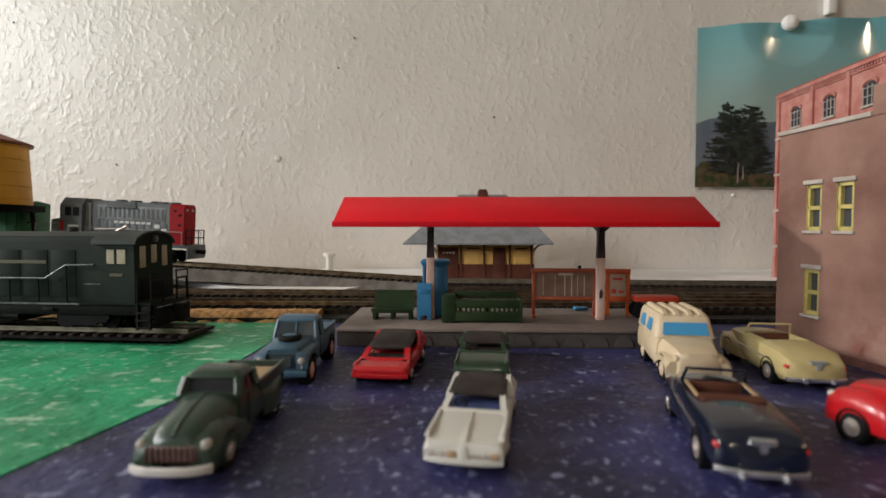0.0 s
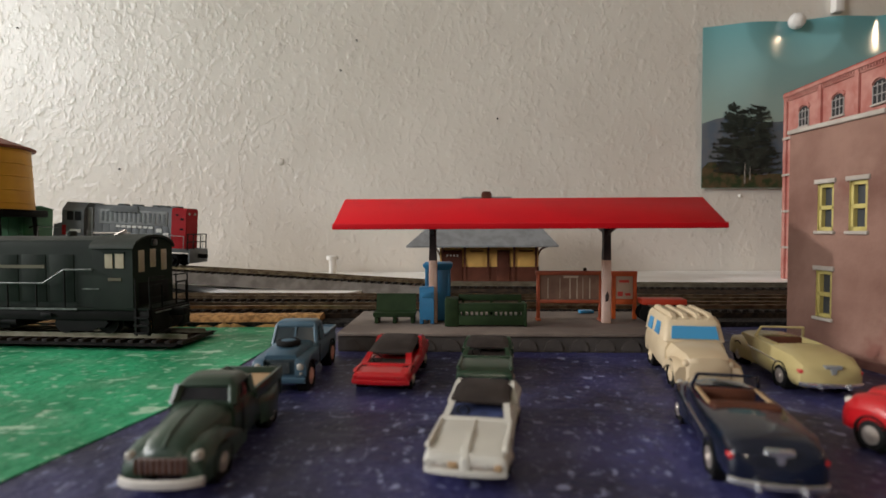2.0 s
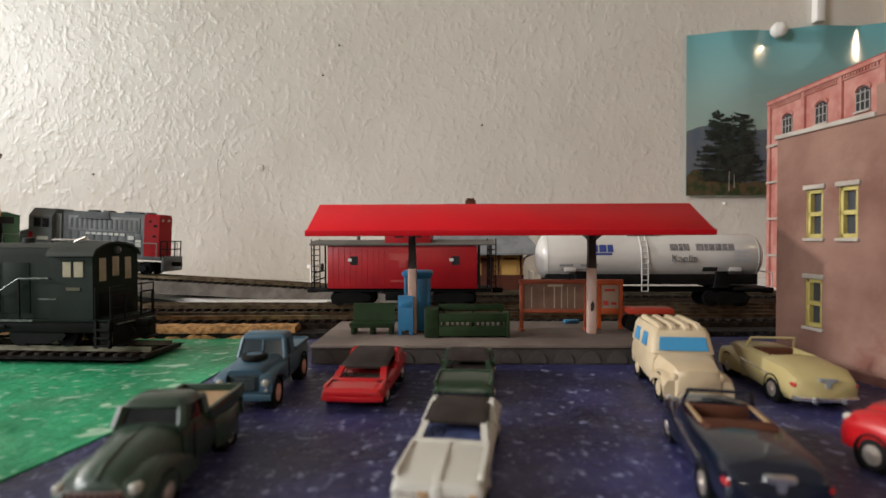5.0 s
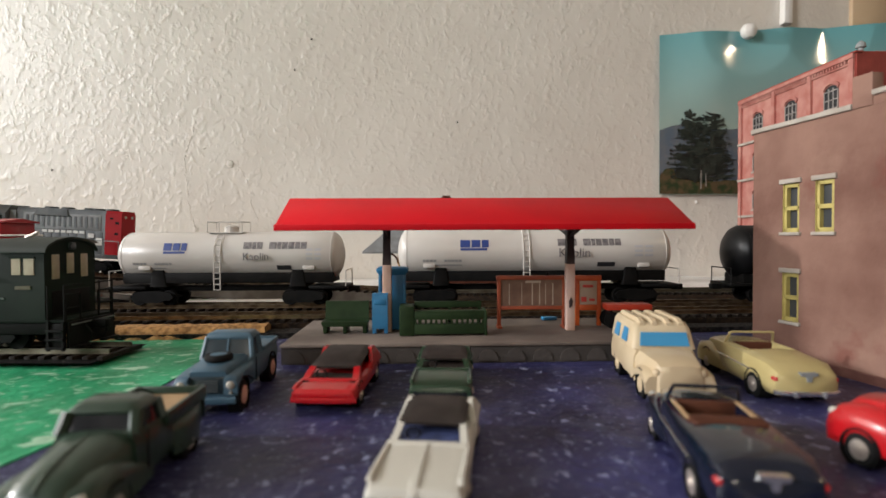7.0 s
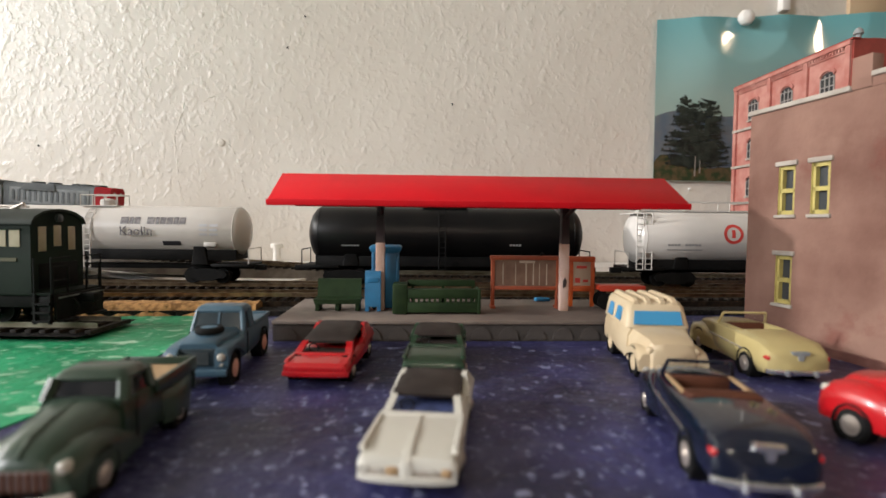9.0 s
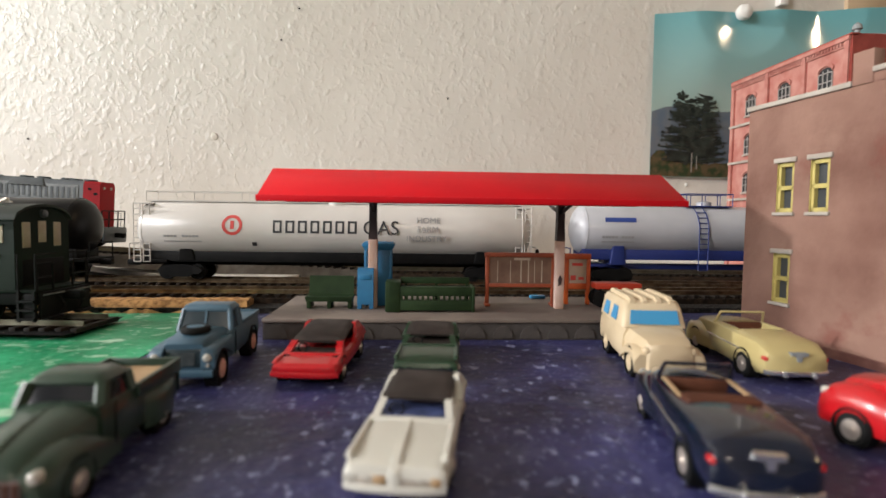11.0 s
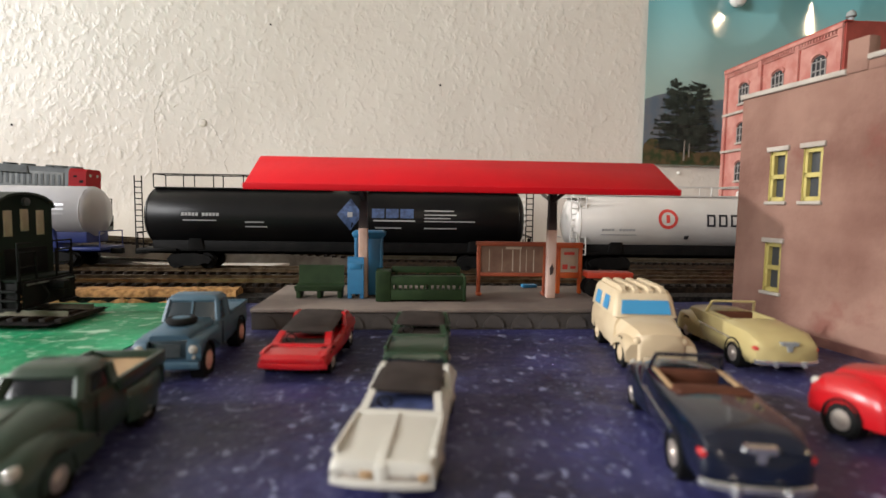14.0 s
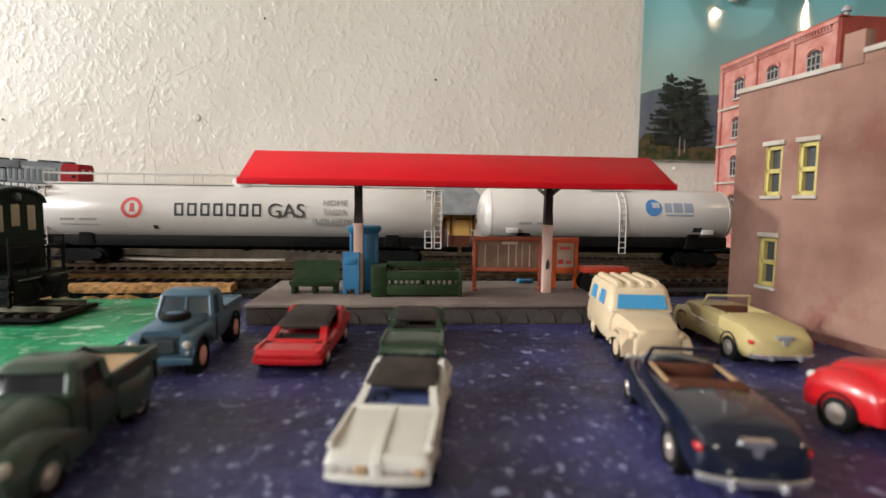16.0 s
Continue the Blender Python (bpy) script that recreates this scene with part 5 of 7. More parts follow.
def open_cabin(root, paint, inner, zb, zr, wind, front, back, rear, hb, hr, quarter=0.0075, drop=0.0014, w=0.0017):
    """Unglazed cabin: roof slab, slim front pillars, broad sail panels behind, seats and wheel inside.
    wind, front, back, rear: y of the screen's foot, roof's two ends and the rear window's foot."""
    part("cabin_floor", B(-hb + 0.0012, hb - 0.0012, rear + 0.001, wind - 0.0006, zb - 0.0006, zb + 0.0003), inner, root, "dark interior")
    mid, half = (front + back) / 2, (front - back) / 2
    def tilt(ring):
        return [(x, y, z - drop * (y - back) / (front - back)) for x, y, z in ring]
    part("roof", loft(bmesh.new(), [tilt(r) for r in (rrect(0, mid, hr, half, 0.0012, zr - 0.0008), rrect(0, mid, hr + 0.0002, half + 0.0002, 0.0012, zr), rrect(0, mid - 0.0003, hr * 0.80, half * 0.86, 0.0014, zr + 0.0008))]),
         "vinyl", root, "matt black vinyl roof", 50)
    zf = zr - drop
    part("screen_rail", loft(bmesh.new(), [rrect(0, wind + 0.0006, hb - 0.0002, 0.0012, 0.0005, zb - 0.0006), rrect(0, wind + 0.0002, hb - 0.0006, 0.0006, 0.0003, zb + 0.0008)]), paint, root)
    for s in (-1, 1):
        a = bmesh.new()
        loft(a, [[(s * hb, wind + w, zb - 0.0006), (s * (hb - w), wind + w, zb - 0.0006), (s * (hb - w), wind - w, zb - 0.0006), (s * hb, wind - w, zb - 0.0006)],
                 [(s * (hr + 0.0003), front + 0.0004, zf), (s * (hr + 0.0001 - 0.8 * w), front + 0.0004, zf), (s * (hr + 0.0001 - 0.8 * w), front - 0.0012, zf), (s * (hr + 0.0003), front - 0.0012, zf)]])
        part("pillar", a, paint, root)
        q = bmesh.new()
        loft(q, [[(s * (hb + 0.0006), rear - 0.002, zb - 0.0006), (s * (hb - 0.0012), rear - 0.002, zb - 0.0006), (s * (hb - 0.0012), back + quarter, zb - 0.0006), (s * (hb + 0.0006), back + quarter, zb - 0.0006)],
                 [(s * (hb + 0.0001), (rear + back) / 2 - 0.001, (zb + zr) / 2), (s * (hb - 0.0014), (rear + back) / 2 - 0.001, (zb + zr) / 2), (s * (hb - 0.0014), back + quarter * 0.62, (zb + zr) / 2), (s * (hb + 0.0001), back + quarter * 0.62, (zb + zr) / 2)],
                 [(s * (hr + 0.0009), back - 0.0006, zr + 0.0001), (s * (hr - 0.0006), back - 0.0006, zr + 0.0001), (s * (hr - 0.0006), back + quarter * 0.40, zr + 0.0001), (s * (hr + 0.0009), back + quarter * 0.40, zr + 0.0001)]])
        part("sail_panel", q, paint, root, "broad body-coloured rear pillar", 50)
        part("seat_back", B(s * 0.0040 - 0.0030, s * 0.0040 + 0.0030, mid - 0.0004, mid + 0.0012, zb, zb + (zr - zb) * 0.55, 0.0005), inner, root)
        part("rear_seat", B(s * 0.0040 - 0.0030, s * 0.0040 + 0.0030, back - 0.0002, back + 0.0012, zb, zb + (zr - zb) * 0.5, 0.0005), inner, root)
    part("rear_window", loft(bmesh.new(), [[(-hb + 0.001, rear, zb), (hb - 0.001, rear, zb), (hr - 0.0004, back, zr - 0.0004), (-hr + 0.0004, back, zr - 0.0004)],
                                           [(-hb + 0.001, rear + 0.0006, zb), (hb - 0.001, rear + 0.0006, zb), (hr - 0.0004, back + 0.0006, zr - 0.0004), (-hr + 0.0004, back + 0.0006, zr - 0.0004)]]), "glass_dark", root)
    ring = bmesh.new()
    for i in range(12):
        a0, a1 = 2 * math.pi * i / 12, 2 * math.pi * (i + 1) / 12
        rod(ring, (0.0040 + 0.0017 * math.cos(a0), wind - 0.0030, zb + 0.0016 + 0.0015 * math.sin(a0)), (0.0040 + 0.0017 * math.cos(a1), wind - 0.0030, zb + 0.0016 + 0.0015 * math.sin(a1)), 0.00025, 5)
    part("steering_wheel", ring, "black", root)


def red_wagon():
    root = thing("station_wagon", pose(0.0442, 0.2470, 0.0, 0, 0, 174), "bright red low station wagon with a black roof", "car", "parked cars")
    hw = 0.0107
    body_part(root, [(-0.0250, 0.0092, 0.0036, 0.0086), (-0.0240, 0.0102, 0.0030, 0.0092), (-0.010, hw, 0.0028, 0.0086), (0.008, hw, 0.0028, 0.0080), (0.018, 0.0107, 0.0028, 0.0077, 0, 0.0003), (0.0232, 0.0105, 0.0030, 0.0073, 0, 0.0002), (0.0242, 0.0100, 0.0034, 0.0064)],
              "car_red", "glossy red body")
    open_cabin(root, "car_red", "vinyl", 0.0078, 0.0138, 0.0142, 0.0080, -0.0150, -0.0230, 0.0101, 0.0084, 0.0105, 0.0026, 0.0024)
    for s in (-1, 1):
        part("tail_fin", loft(bmesh.new(), [rrect(s * 0.0096, -0.0130, 0.0010, 0.0112, 0.0008, 0.0082), rrect(s * 0.0096, -0.0142, 0.0008, 0.0100, 0.0006, 0.0096)]), "car_red", root)
        part("fender_crest", loft(bmesh.new(), [rrect(s * 0.0096, 0.0160, 0.0009, 0.0074, 0.0006, 0.0074), rrect(s * 0.0096, 0.0152, 0.0005, 0.0062, 0.0004, 0.0083)]), "car_red", root)
        lamp(root, s * 0.0078, 0.0238, 0.0056, 0.0010, "car_red")
    bumper(root, 0.0248, 0.0106, 0.0040, "car_red", 0.0012, 0.0009)
    part("grille", B(-0.0085, 0.0085, 0.0236, 0.0244, 0.0048, 0.0064, 0.0003), "car_red", root)
    wheels(root, (-0.0150, 0.0150), 0.0104, 0.0036)


def vinyl_coupe(name, m, paint, label, inner, hub="hub", ridge=False, hw=0.0104, L=0.0275):
    root = thing(name, m, label, "car", "parked cars")
    body_part(root, [(-L, 0.0092, 0.0038, 0.0082), (-L + 0.0012, 0.0100, 0.0032, 0.0096), (-0.012, hw, 0.0028, 0.0102), (0.000, hw * 0.985, 0.0028, 0.0096), (0.012, hw, 0.0028, 0.0096, 0, 0.0004), (L - 0.004, hw * 0.985, 0.0030, 0.0090, 0, 0.0003), (L - 0.0008, hw * 0.97, 0.0034, 0.0082, 0, 0.0002), (L, hw * 0.94, 0.0044, 0.0070)],
              paint, "long low body", 32)
    open_cabin(root, paint, inner, 0.0095, 0.0140, 0.0078, 0.0014, -0.0150, -0.0215, 0.0098, 0.0082, 0.0090, 0.0014, 0.0019)
    for s in (-1, 1):
        part("hood_edge", loft(bmesh.new(), [rrect(s * 0.0094, (L + 0.004) / 2, 0.0008, (L - 0.008) / 2, 0.0004, 0.0090), rrect(s * 0.0094, (L + 0.004) / 2, 0.0004, (L - 0.010) / 2, 0.0002, 0.0101)]), paint, root)
        part("fender_skirt", loft(bmesh.new(), [[(s * (hw + 0.0002), y, z0), (s * (hw - 0.0010), y, z0), (s * (hw - 0.0010), y, z1), (s * (hw + 0.0001), y, z1)] for y, z0, z1 in ((-L + 0.002, 0.0070, 0.0086), (-0.016, 0.0078, 0.0108), (-0.006, 0.0074, 0.0100))]), paint, root)
        for k in (0.0052, 0.0078):
            lamp(root, s * k, L - 0.0004, 0.0058, 0.0009, "lamp_clear" if ridge else "glass_dark")
    if ridge:
        part("hood_ridge", loft(bmesh.new(), [[(-w, y, z - 0.0006), (w, y, z - 0.0006), (w * 0.5, y, z + t), (-w * 0.5, y, z + t)] for y, w, z, t in ((0.0085, 0.0006, 0.0099, 0.0003), (0.018, 0.0010, 0.0097, 0.0006), (L - 0.002, 0.0014, 0.0088, 0.0007), (L + 0.0002, 0.0013, 0.0070, 0.0006), (L + 0.0008, 0.0011, 0.0046, 0.0006))]), paint, root)
        for x0, x1 in ((-0.0088, -0.0070), (0.0016, 0.0040)):
            part("nose_stain", B(x0, x1, L - 0.0002, L + 0.0004, 0.0050, 0.0066, 0.0002), "tan", root, "yellowed worn paint")
    part("grille", B(-0.0086, 0.0086, L - 0.0007, L + 0.0002, 0.0046, 0.0060, 0.0002), "stone" if ridge else "glass_dark", root)
    part("cowl", B(-0.0088, 0.0088, 0.0076, 0.0090, 0.0092, 0.0101, 0.0003), paint, root)
    bumper(root, L + 0.0006, hw * 0.95, 0.0040, paint, 0.0012, 0.0009)
    wheels(root, (-0.0165, 0.0165), hw - 0.0003, 0.0037, 0.0024, hub)
    return root


def jeep_wagon():
    root = thing("jeep_wagon", pose(0.1630, 0.2490, 0.0, 0, 0, 172) @ Matrix.Diagonal((1.12, 1.10, 1.07, 1)), "cream plastic jeep wagon with painted blue windows and a ribbed roof", "car", "parked cars")
    body_part(root, [(-0.0235, 0.0095, 0.0036, 0.0135), (-0.0225, 0.0102, 0.0030, 0.0140), (0.004, 0.0104, 0.0030, 0.0140), (0.008, 0.0100, 0.0030, 0.0136)], "cream", "cream body sides")
    rings = [[(w * a, y, 0.0030 + (zt - 0.0030) * b) for a, b in ((-1, 0), (1, 0), (1, 0.7), (0.85, 0.94), (0.4, 1), (-0.4, 1), (-0.85, 0.94), (-1, 0.7))]
             for y, w, zt in ((0.0070, 0.0096, 0.0142), (0.0120, 0.0088, 0.0139), (0.0200, 0.0074, 0.0129), (0.0225, 0.0068, 0.0117), (0.0232, 0.0062, 0.0095))]
    part("hood", loft(bmesh.new(), rings), "cream", root, "tapered cream hood", 45)
    for s in (-1, 1):
        bm = bmesh.new()
        loft(bm, [[(s * (0.0045 + 0.0058 * a), y, z0 + (zt - z0) * b) for a, b in ((0, 0), (1, 0), (1, 0.6), (0.75, 1.0), (0, 1.0))]
                  for y, z0, zt in ((0.0060, 0.0035, 0.0060), (0.0105, 0.0060, 0.0094), (0.0160, 0.0074, 0.0102), (0.0205, 0.0060, 0.0098), (0.0225, 0.0030, 0.0084))])
        part("front_fender", bm, "cream", root, "arched cream fender", 45)
        lamp(root, s * 0.0066, 0.0222, 0.0094, 0.0012, "cream")
        for y0, y1 in ((-0.0170, -0.0105), (-0.0060, 0.0005)):
            part("side_window", loft(bmesh.new(), [[(s * 0.0102, y0, 0.0150), (s * 0.0102, y1, 0.0150), (s * 0.0092, y1 - 0.0006, 0.0196), (s * 0.0092, y0 + 0.0004, 0.0196)],
                                                   [(s * 0.0105, y0, 0.0150), (s * 0.0105, y1, 0.0150), (s * 0.0095, y1 - 0.0006, 0.0196), (s * 0.0095, y0 + 0.0004, 0.0196)]]), "window_blue", root, "blue painted window")
    cab = [rrect(0, -0.0078, 0.0102, 0.0155, 0.0016, 0.0138), rrect(0, -0.0086, 0.0092, 0.0138, 0.0018, 0.0205), rrect(0, -0.0088, 0.0084, 0.0126, 0.0018, 0.0222)]
    part("cabin", loft(bmesh.new(), cab), "cream", root, "cream cabin", 50)
    part("windscreen", loft(bmesh.new(), [[(-0.0078, 0.0080, 0.0150), (0.0078, 0.0080, 0.0150), (0.0072, 0.0064, 0.0194), (-0.0072, 0.0064, 0.0194)],
                                          [(-0.0078, 0.0076, 0.0150), (0.0078, 0.0076, 0.0150), (0.0072, 0.0060, 0.0194), (-0.0072, 0.0060, 0.0194)]][::-1]), "window_blue", root, "blue painted windscreen")
    for x in (-0.0062, -0.0022, 0.0022, 0.0062):
        bm = bmesh.new()
        loft(bm, [[(x - 0.0014, y, z - 0.0008), (x + 0.0014, y, z - 0.0008), (x + 0.0007, y, z + 0.0012), (x - 0.0007, y, z + 0.0012)] for y, z in ((-0.0215, 0.0218), (-0.019, 0.0224), (0.0015, 0.0224), (0.0045, 0.0212))])
        part("roof_rib", bm, "cream", root)
    wheels(root, (-0.0135, 0.0160), 0.0100, 0.0042, 0.0024, "cream")


def convertible(name, m, paint, label, seat, top, z_belt=0.0128, hw=0.0106, L=0.0280, tail=0.0085, c=0.0045):
    root = thing(name, m, label, "car", "parked cars")
    zb = z_belt
    d = 0.0068
    st = [(-L, 0.0074, 0.0050, tail - 0.0006), (-L + 0.0012, 0.0092, 0.0036, tail + 0.0008, 0, 0.0004), (-L + 0.0060, 0.0102, 0.0030, (zb + tail) / 2 + 0.0012, 0, 0.0010), (-0.0098 + c, hw, 0.0028, zb - 0.0002, 0, 0.0010), (-0.0092 + c, hw, 0.0028, zb, d, 0),
          (0.0052 + c, hw * 0.95, 0.0028, zb, d, 0), (0.0058 + c, hw * 0.94, 0.0028, zb, 0, 0.0006), (0.0150, hw * 0.86, 0.0030, zb - 0.0003, 0, 0.0010), (L - 0.0050, hw * 0.70, 0.0034, zb - 0.0014, 0, 0.0008), (L - 0.0012, hw * 0.58, 0.0042, zb - 0.0034), (L, hw * 0.48, 0.0050, zb - 0.0050)]
    body_part(root, st, paint, "rounded glossy body", 38)
    for s in (-1, 1):
        bm = bmesh.new()
        loft(bm, [[(s * (0.0050 + (hw - 0.0050) * a * k), y, 0.0032 + (zt - 0.0032) * b) for a, b in ((0, 0), (1, 0), (1.02, 0.5), (0.92, 0.86), (0.62, 1.0), (0, 1.0))]
                  for y, k, zt in ((0.0030, 0.80, 0.0070), (0.0090, 0.96, 0.0098), (0.0150, 1.02, 0.0112), (0.0210, 1.0, 0.0112), (0.0255, 0.95, 0.0100), (0.0272, 0.85, 0.0084))])
        part("front_fender", bm, paint, root, "rounded fender", 50)
        bm = bmesh.new()
        loft(bm, [[(s * (0.0050 + (hw - 0.0046) * a * k), y, 0.0032 + (zt - 0.0032) * b) for a, b in ((0, 0), (0.58, 0), (0.60, 0.5), (0.52, 0.86), (0.3, 1.0), (0, 1.0))]
                  for y, k, zt in ((-L + 0.0016, 0.80, tail), (-L + 0.0050, 0.95, 0.0102), (-0.0180, 1.04, 0.0110), (-0.0120, 1.02, 0.0104), (-0.0065, 0.88, 0.0074))])
        part("rear_fender", bm, paint, root, "rounded fender", 50)
        lamp(root, s * 0.0080, 0.0266, 0.0090, 0.0012, "lamp_clear")
        lamp(root, s * 0.0086, -L + 0.0014, tail - 0.0012, 0.0009, "lamp_red", 0.0005, "tail_lamp")
        bm = bmesh.new()
        rod(bm, (s * hw * 0.995, -0.0150, zb * 0.66), (s * hw * 0.985, 0.0080, zb * 0.70), 0.00028)
        part("side_trim", bm, "chrome", root)
    # windscreen
    bm = bmesh.new()
    a = [(-0.0084, 0.0058 + c, zb), (-0.0074, 0.0036 + c, zb + 0.0042), (0.0074, 0.0036 + c, zb + 0.0042), (0.0084, 0.0058 + c, zb)]
    for p, q in zip(a, a[1:]):
        rod(bm, p, q, 0.00045)
    part("windscreen_frame", bm, paint, root)
    part("windscreen", loft(bmesh.new(), [[(-0.0080, 0.0058 + c, zb + 0.0002), (0.0080, 0.0058 + c, zb + 0.0002), (0.0071, 0.0038 + c, zb + 0.0040), (-0.0071, 0.0038 + c, zb + 0.0040)],
                                          [(-0.0080, 0.0060 + c, zb + 0.0002), (0.0080, 0.0060 + c, zb + 0.0002), (0.0071, 0.0040 + c, zb + 0.0040), (-0.0071, 0.0040 + c, zb + 0.0040)]]), "glass_clear", root, "thin clear windscreen")
    for y, h in ((-0.0056 + c, 0.0010), (0.0005 + c, 0.0010)):
        sb = part("seat", B(-0.0066, 0.0066, y - 0.0030, y + 0.0028, zb - d, zb - d + 0.0022, 0.0005), "leather", root, "brown bench seat")
        part("seat_back", B(-0.0066, 0.0066, y - 0.0042, y - 0.0028, zb - d, zb - 0.0012 + h * 0.5, 0.0005), "leather", sb)
    part("dashboard", B(-0.0072, 0.0072, 0.0036 + c, 0.0054 + c, zb - 0.0030, zb + 0.0003, 0.0004), "leather", root)
    # folded top behind the seats and tan edge round the cockpit
    if seat == "tan":
        part("folded_top", loft(bmesh.new(), [rrect(0, -0.0108 + c, 0.0078, 0.0024, 0.0012, zb - 0.0002), rrect(0, -0.0108 + c, 0.0076, 0.0022, 0.0012, zb + 0.0010), rrect(0, -0.0108 + c, 0.0066, 0.0014, 0.0008, zb + 0.0014)]), top, root, "folded soft top")
    else:
        part("rear_shelf", loft(bmesh.new(), [rrect(0, -0.0100 + c, 0.0074, 0.0012, 0.0006, zb - 0.0004), rrect(0, -0.0100 + c, 0.0070, 0.0009, 0.0005, zb + 0.0005)]), top, root, "low body-coloured shelf")
    for s in (-1, 1):
        part("cockpit_edge", B(s * 0.0074 - 0.0005, s * 0.0074 + 0.0005, -0.0090 + c, 0.0046 + c, zb - 0.0001, zb + 0.0005, 0.0002), seat, root)
    bumper(root, -L - 0.0008, 0.0094, 0.0045, "chrome", 0.0020, 0.0008, (-0.0042, 0.0042))
    bumper(root, L + 0.0006, 0.0094, 0.0045, "chrome", 0.0020, 0.0008)
    em = bmesh.new()
    prism(em, [(-0.0026, tail + 0.0012), (0.0026, tail + 0.0012), (0.0022, tail + 0.0002), (0.0009, tail + 0.0001), (0.0006, tail - 0.0016), (-0.0006, tail - 0.0016), (-0.0009, tail + 0.0001), (-0.0022, tail + 0.0002)], -L - 0.0005, -L + 0.0016)
    part("emblem", em, "chrome" if paint == "navy" else "diesel_light", root, "V-shaped trunk emblem")
    wheels(root, (-0.0162, 0.0172), hw - 0.0002, 0.0042)
    return root


def red_sedan():
    root = thing("red_sedan", pose(0.1935, 0.1625, 0.0, 0, 0, 15) @ Matrix.Diagonal((1.04, 1.04, 1.14, 1)), "bright red fat-fendered car with a silver wheel", "car", "parked cars")
    body_part(root, [(-0.0250, 0.0070, 0.0050, 0.0086), (-0.0230, 0.0092, 0.0036, 0.0112), (-0.0100, 0.0104, 0.0030, 0.0140), (0.0040, 0.0104, 0.0030, 0.0146), (0.0100, 0.0080, 0.0032, 0.0142, 0, 0.0008), (0.0200, 0.0056, 0.0036, 0.0128, 0, 0.0006), (0.0235, 0.0042, 0.0048, 0.0100)], "car_red", "rounded red body")
    for s in (-1, 1):
        for y0, zt in ((0.0150, 0.0126), (-0.0150, 0.0118)):
            bm = bmesh.new()
            rings = []
            for i in range(9):
                a = math.pi * i / 8
                y = y0 - 0.0090 * math.cos(a)
                k = math.sin(a) ** 0.6 if 0 < i < 8 else 0.15
                rings.append([(s * (0.0046 + 0.0066 * u * (0.7 + 0.3 * k)), y, 0.0034 + (zt - 0.0034) * w * (0.35 + 0.65 * k)) for u, w in ((0, 0), (0.95, 0), (1, 0.5), (0.86, 0.84), (0.55, 1), (0, 1))])
            loft(bm, rings)
            part("fender", bm, "car_red", root, "bulging red fender", 60)
        lamp(root, s * 0.0086, 0.0232, 0.0094, 0.0011, "lamp_clear")
    greenhouse(root, [(-0.0050, 0.0088, 0.0100, 0.0024, 0.0142), (-0.0058, 0.0076, 0.0078, 0.0026, 0.0182), (-0.0060, 0.0058, 0.0058, 0.0028, 0.0200)], "glass_dark", "car_red", "car_red", "", (-0.004,), 0.001)
    wheels(root, (-0.0150, 0.0150), 0.0114, 0.0036)


pickup()
rover()
red_wagon()
vinyl_coupe("white_coupe", pose(0.0754, 0.1810, 0.0, 0, 0, 170) @ Matrix.Diagonal((0.97, 1.03, 0.90, 1)), "car_white", "white coupe with a black vinyl roof and a ridged hood", "seat_blue", ridge=True)
vinyl_coupe("green_coupe", pose(0.0820, 0.2512, 0.0, 0, 0, 174) @ Matrix.Diagonal((1.03, 1.0, 0.86, 1)), "coupe_green", "dark green coupe with a black vinyl roof", "vinyl", L=0.0262)
jeep_wagon()
convertible("navy_convertible", pose(0.1434, 0.1756, 0.0, 0, 0, -12.5) @ Matrix.Diagonal((1.04, 1.10, 1.0, 1)), "navy", "glossy navy convertible with a brown cockpit and chrome bumpers", "tan", "leather", 0.0132, tail=0.0108)
convertible("cream_convertible", pose(0.2022, 0.2480, 0.0, 0, 0, -6.7) @ Matrix.Diagonal((1.08, 1.10, 1.03, 1)), "car_yellow", "pale yellow convertible with a brown cockpit", "car_yellow", "car_yellow", 0.0136, tail=0.0098, c=0.0010)
red_sedan()


# ---- rolling stock ----
def truck_parts(parent, x, gauge=0.0105, wheelbase=0.020, r=0.0052, material="black"):
    """A four-wheel bogie at x under a car, wheels on the rails at z = 0."""
    bolster = part("bogie", B(x - 0.0030, x + 0.0030, -0.0125, 0.0125, 0.0050, 0.0100, 0.0005), material, parent, "black bogie")
    for s in (-1, 1):
        y = s * 0.0128
        outline = [(-0.0145, 0.0062), (-0.0125, 0.0084), (-0.0050, 0.0100), (0.0050, 0.0100), (0.0125, 0.0084), (0.0145, 0.0062), (0.0125, 0.0036), (0.0085, 0.0036), (0.0055, 0.0020), (-0.0055, 0.0020), (-0.0085, 0.0036), (-0.0125, 0.0036)]
        part("sideframe", prism(bmesh.new(), [(x + a, b) for a, b in outline], y - 0.0010, y + 0.0010), material, bolster)
    for dx in (-wheelbase / 2, wheelbase / 2):
        bm = bmesh.new()
        for s in (-1, 1):
            lathe(bm, [(s * 0.0072, r * 0.3), (s * 0.0072, r * 1.08), (s * 0.0078, r * 1.08), (s * 0.0080, r), (s * 0.0104, r), (s * 0.0104, r * 0.3)], (x + dx, 0, r), "Y", 20)
        rod(bm, (x + dx, -0.0108, r), (x + dx, 0.0108, r), 0.0010)
        part("wheelset", bm, material, bolster)


def coupler(parent, x, s, material="black"):
    part("coupler", B(min(x, x + s * 0.0075), max(x, x + s * 0.0075), -0.0022, 0.0022, 0.0084, 0.0122, 0.0005), material, parent)


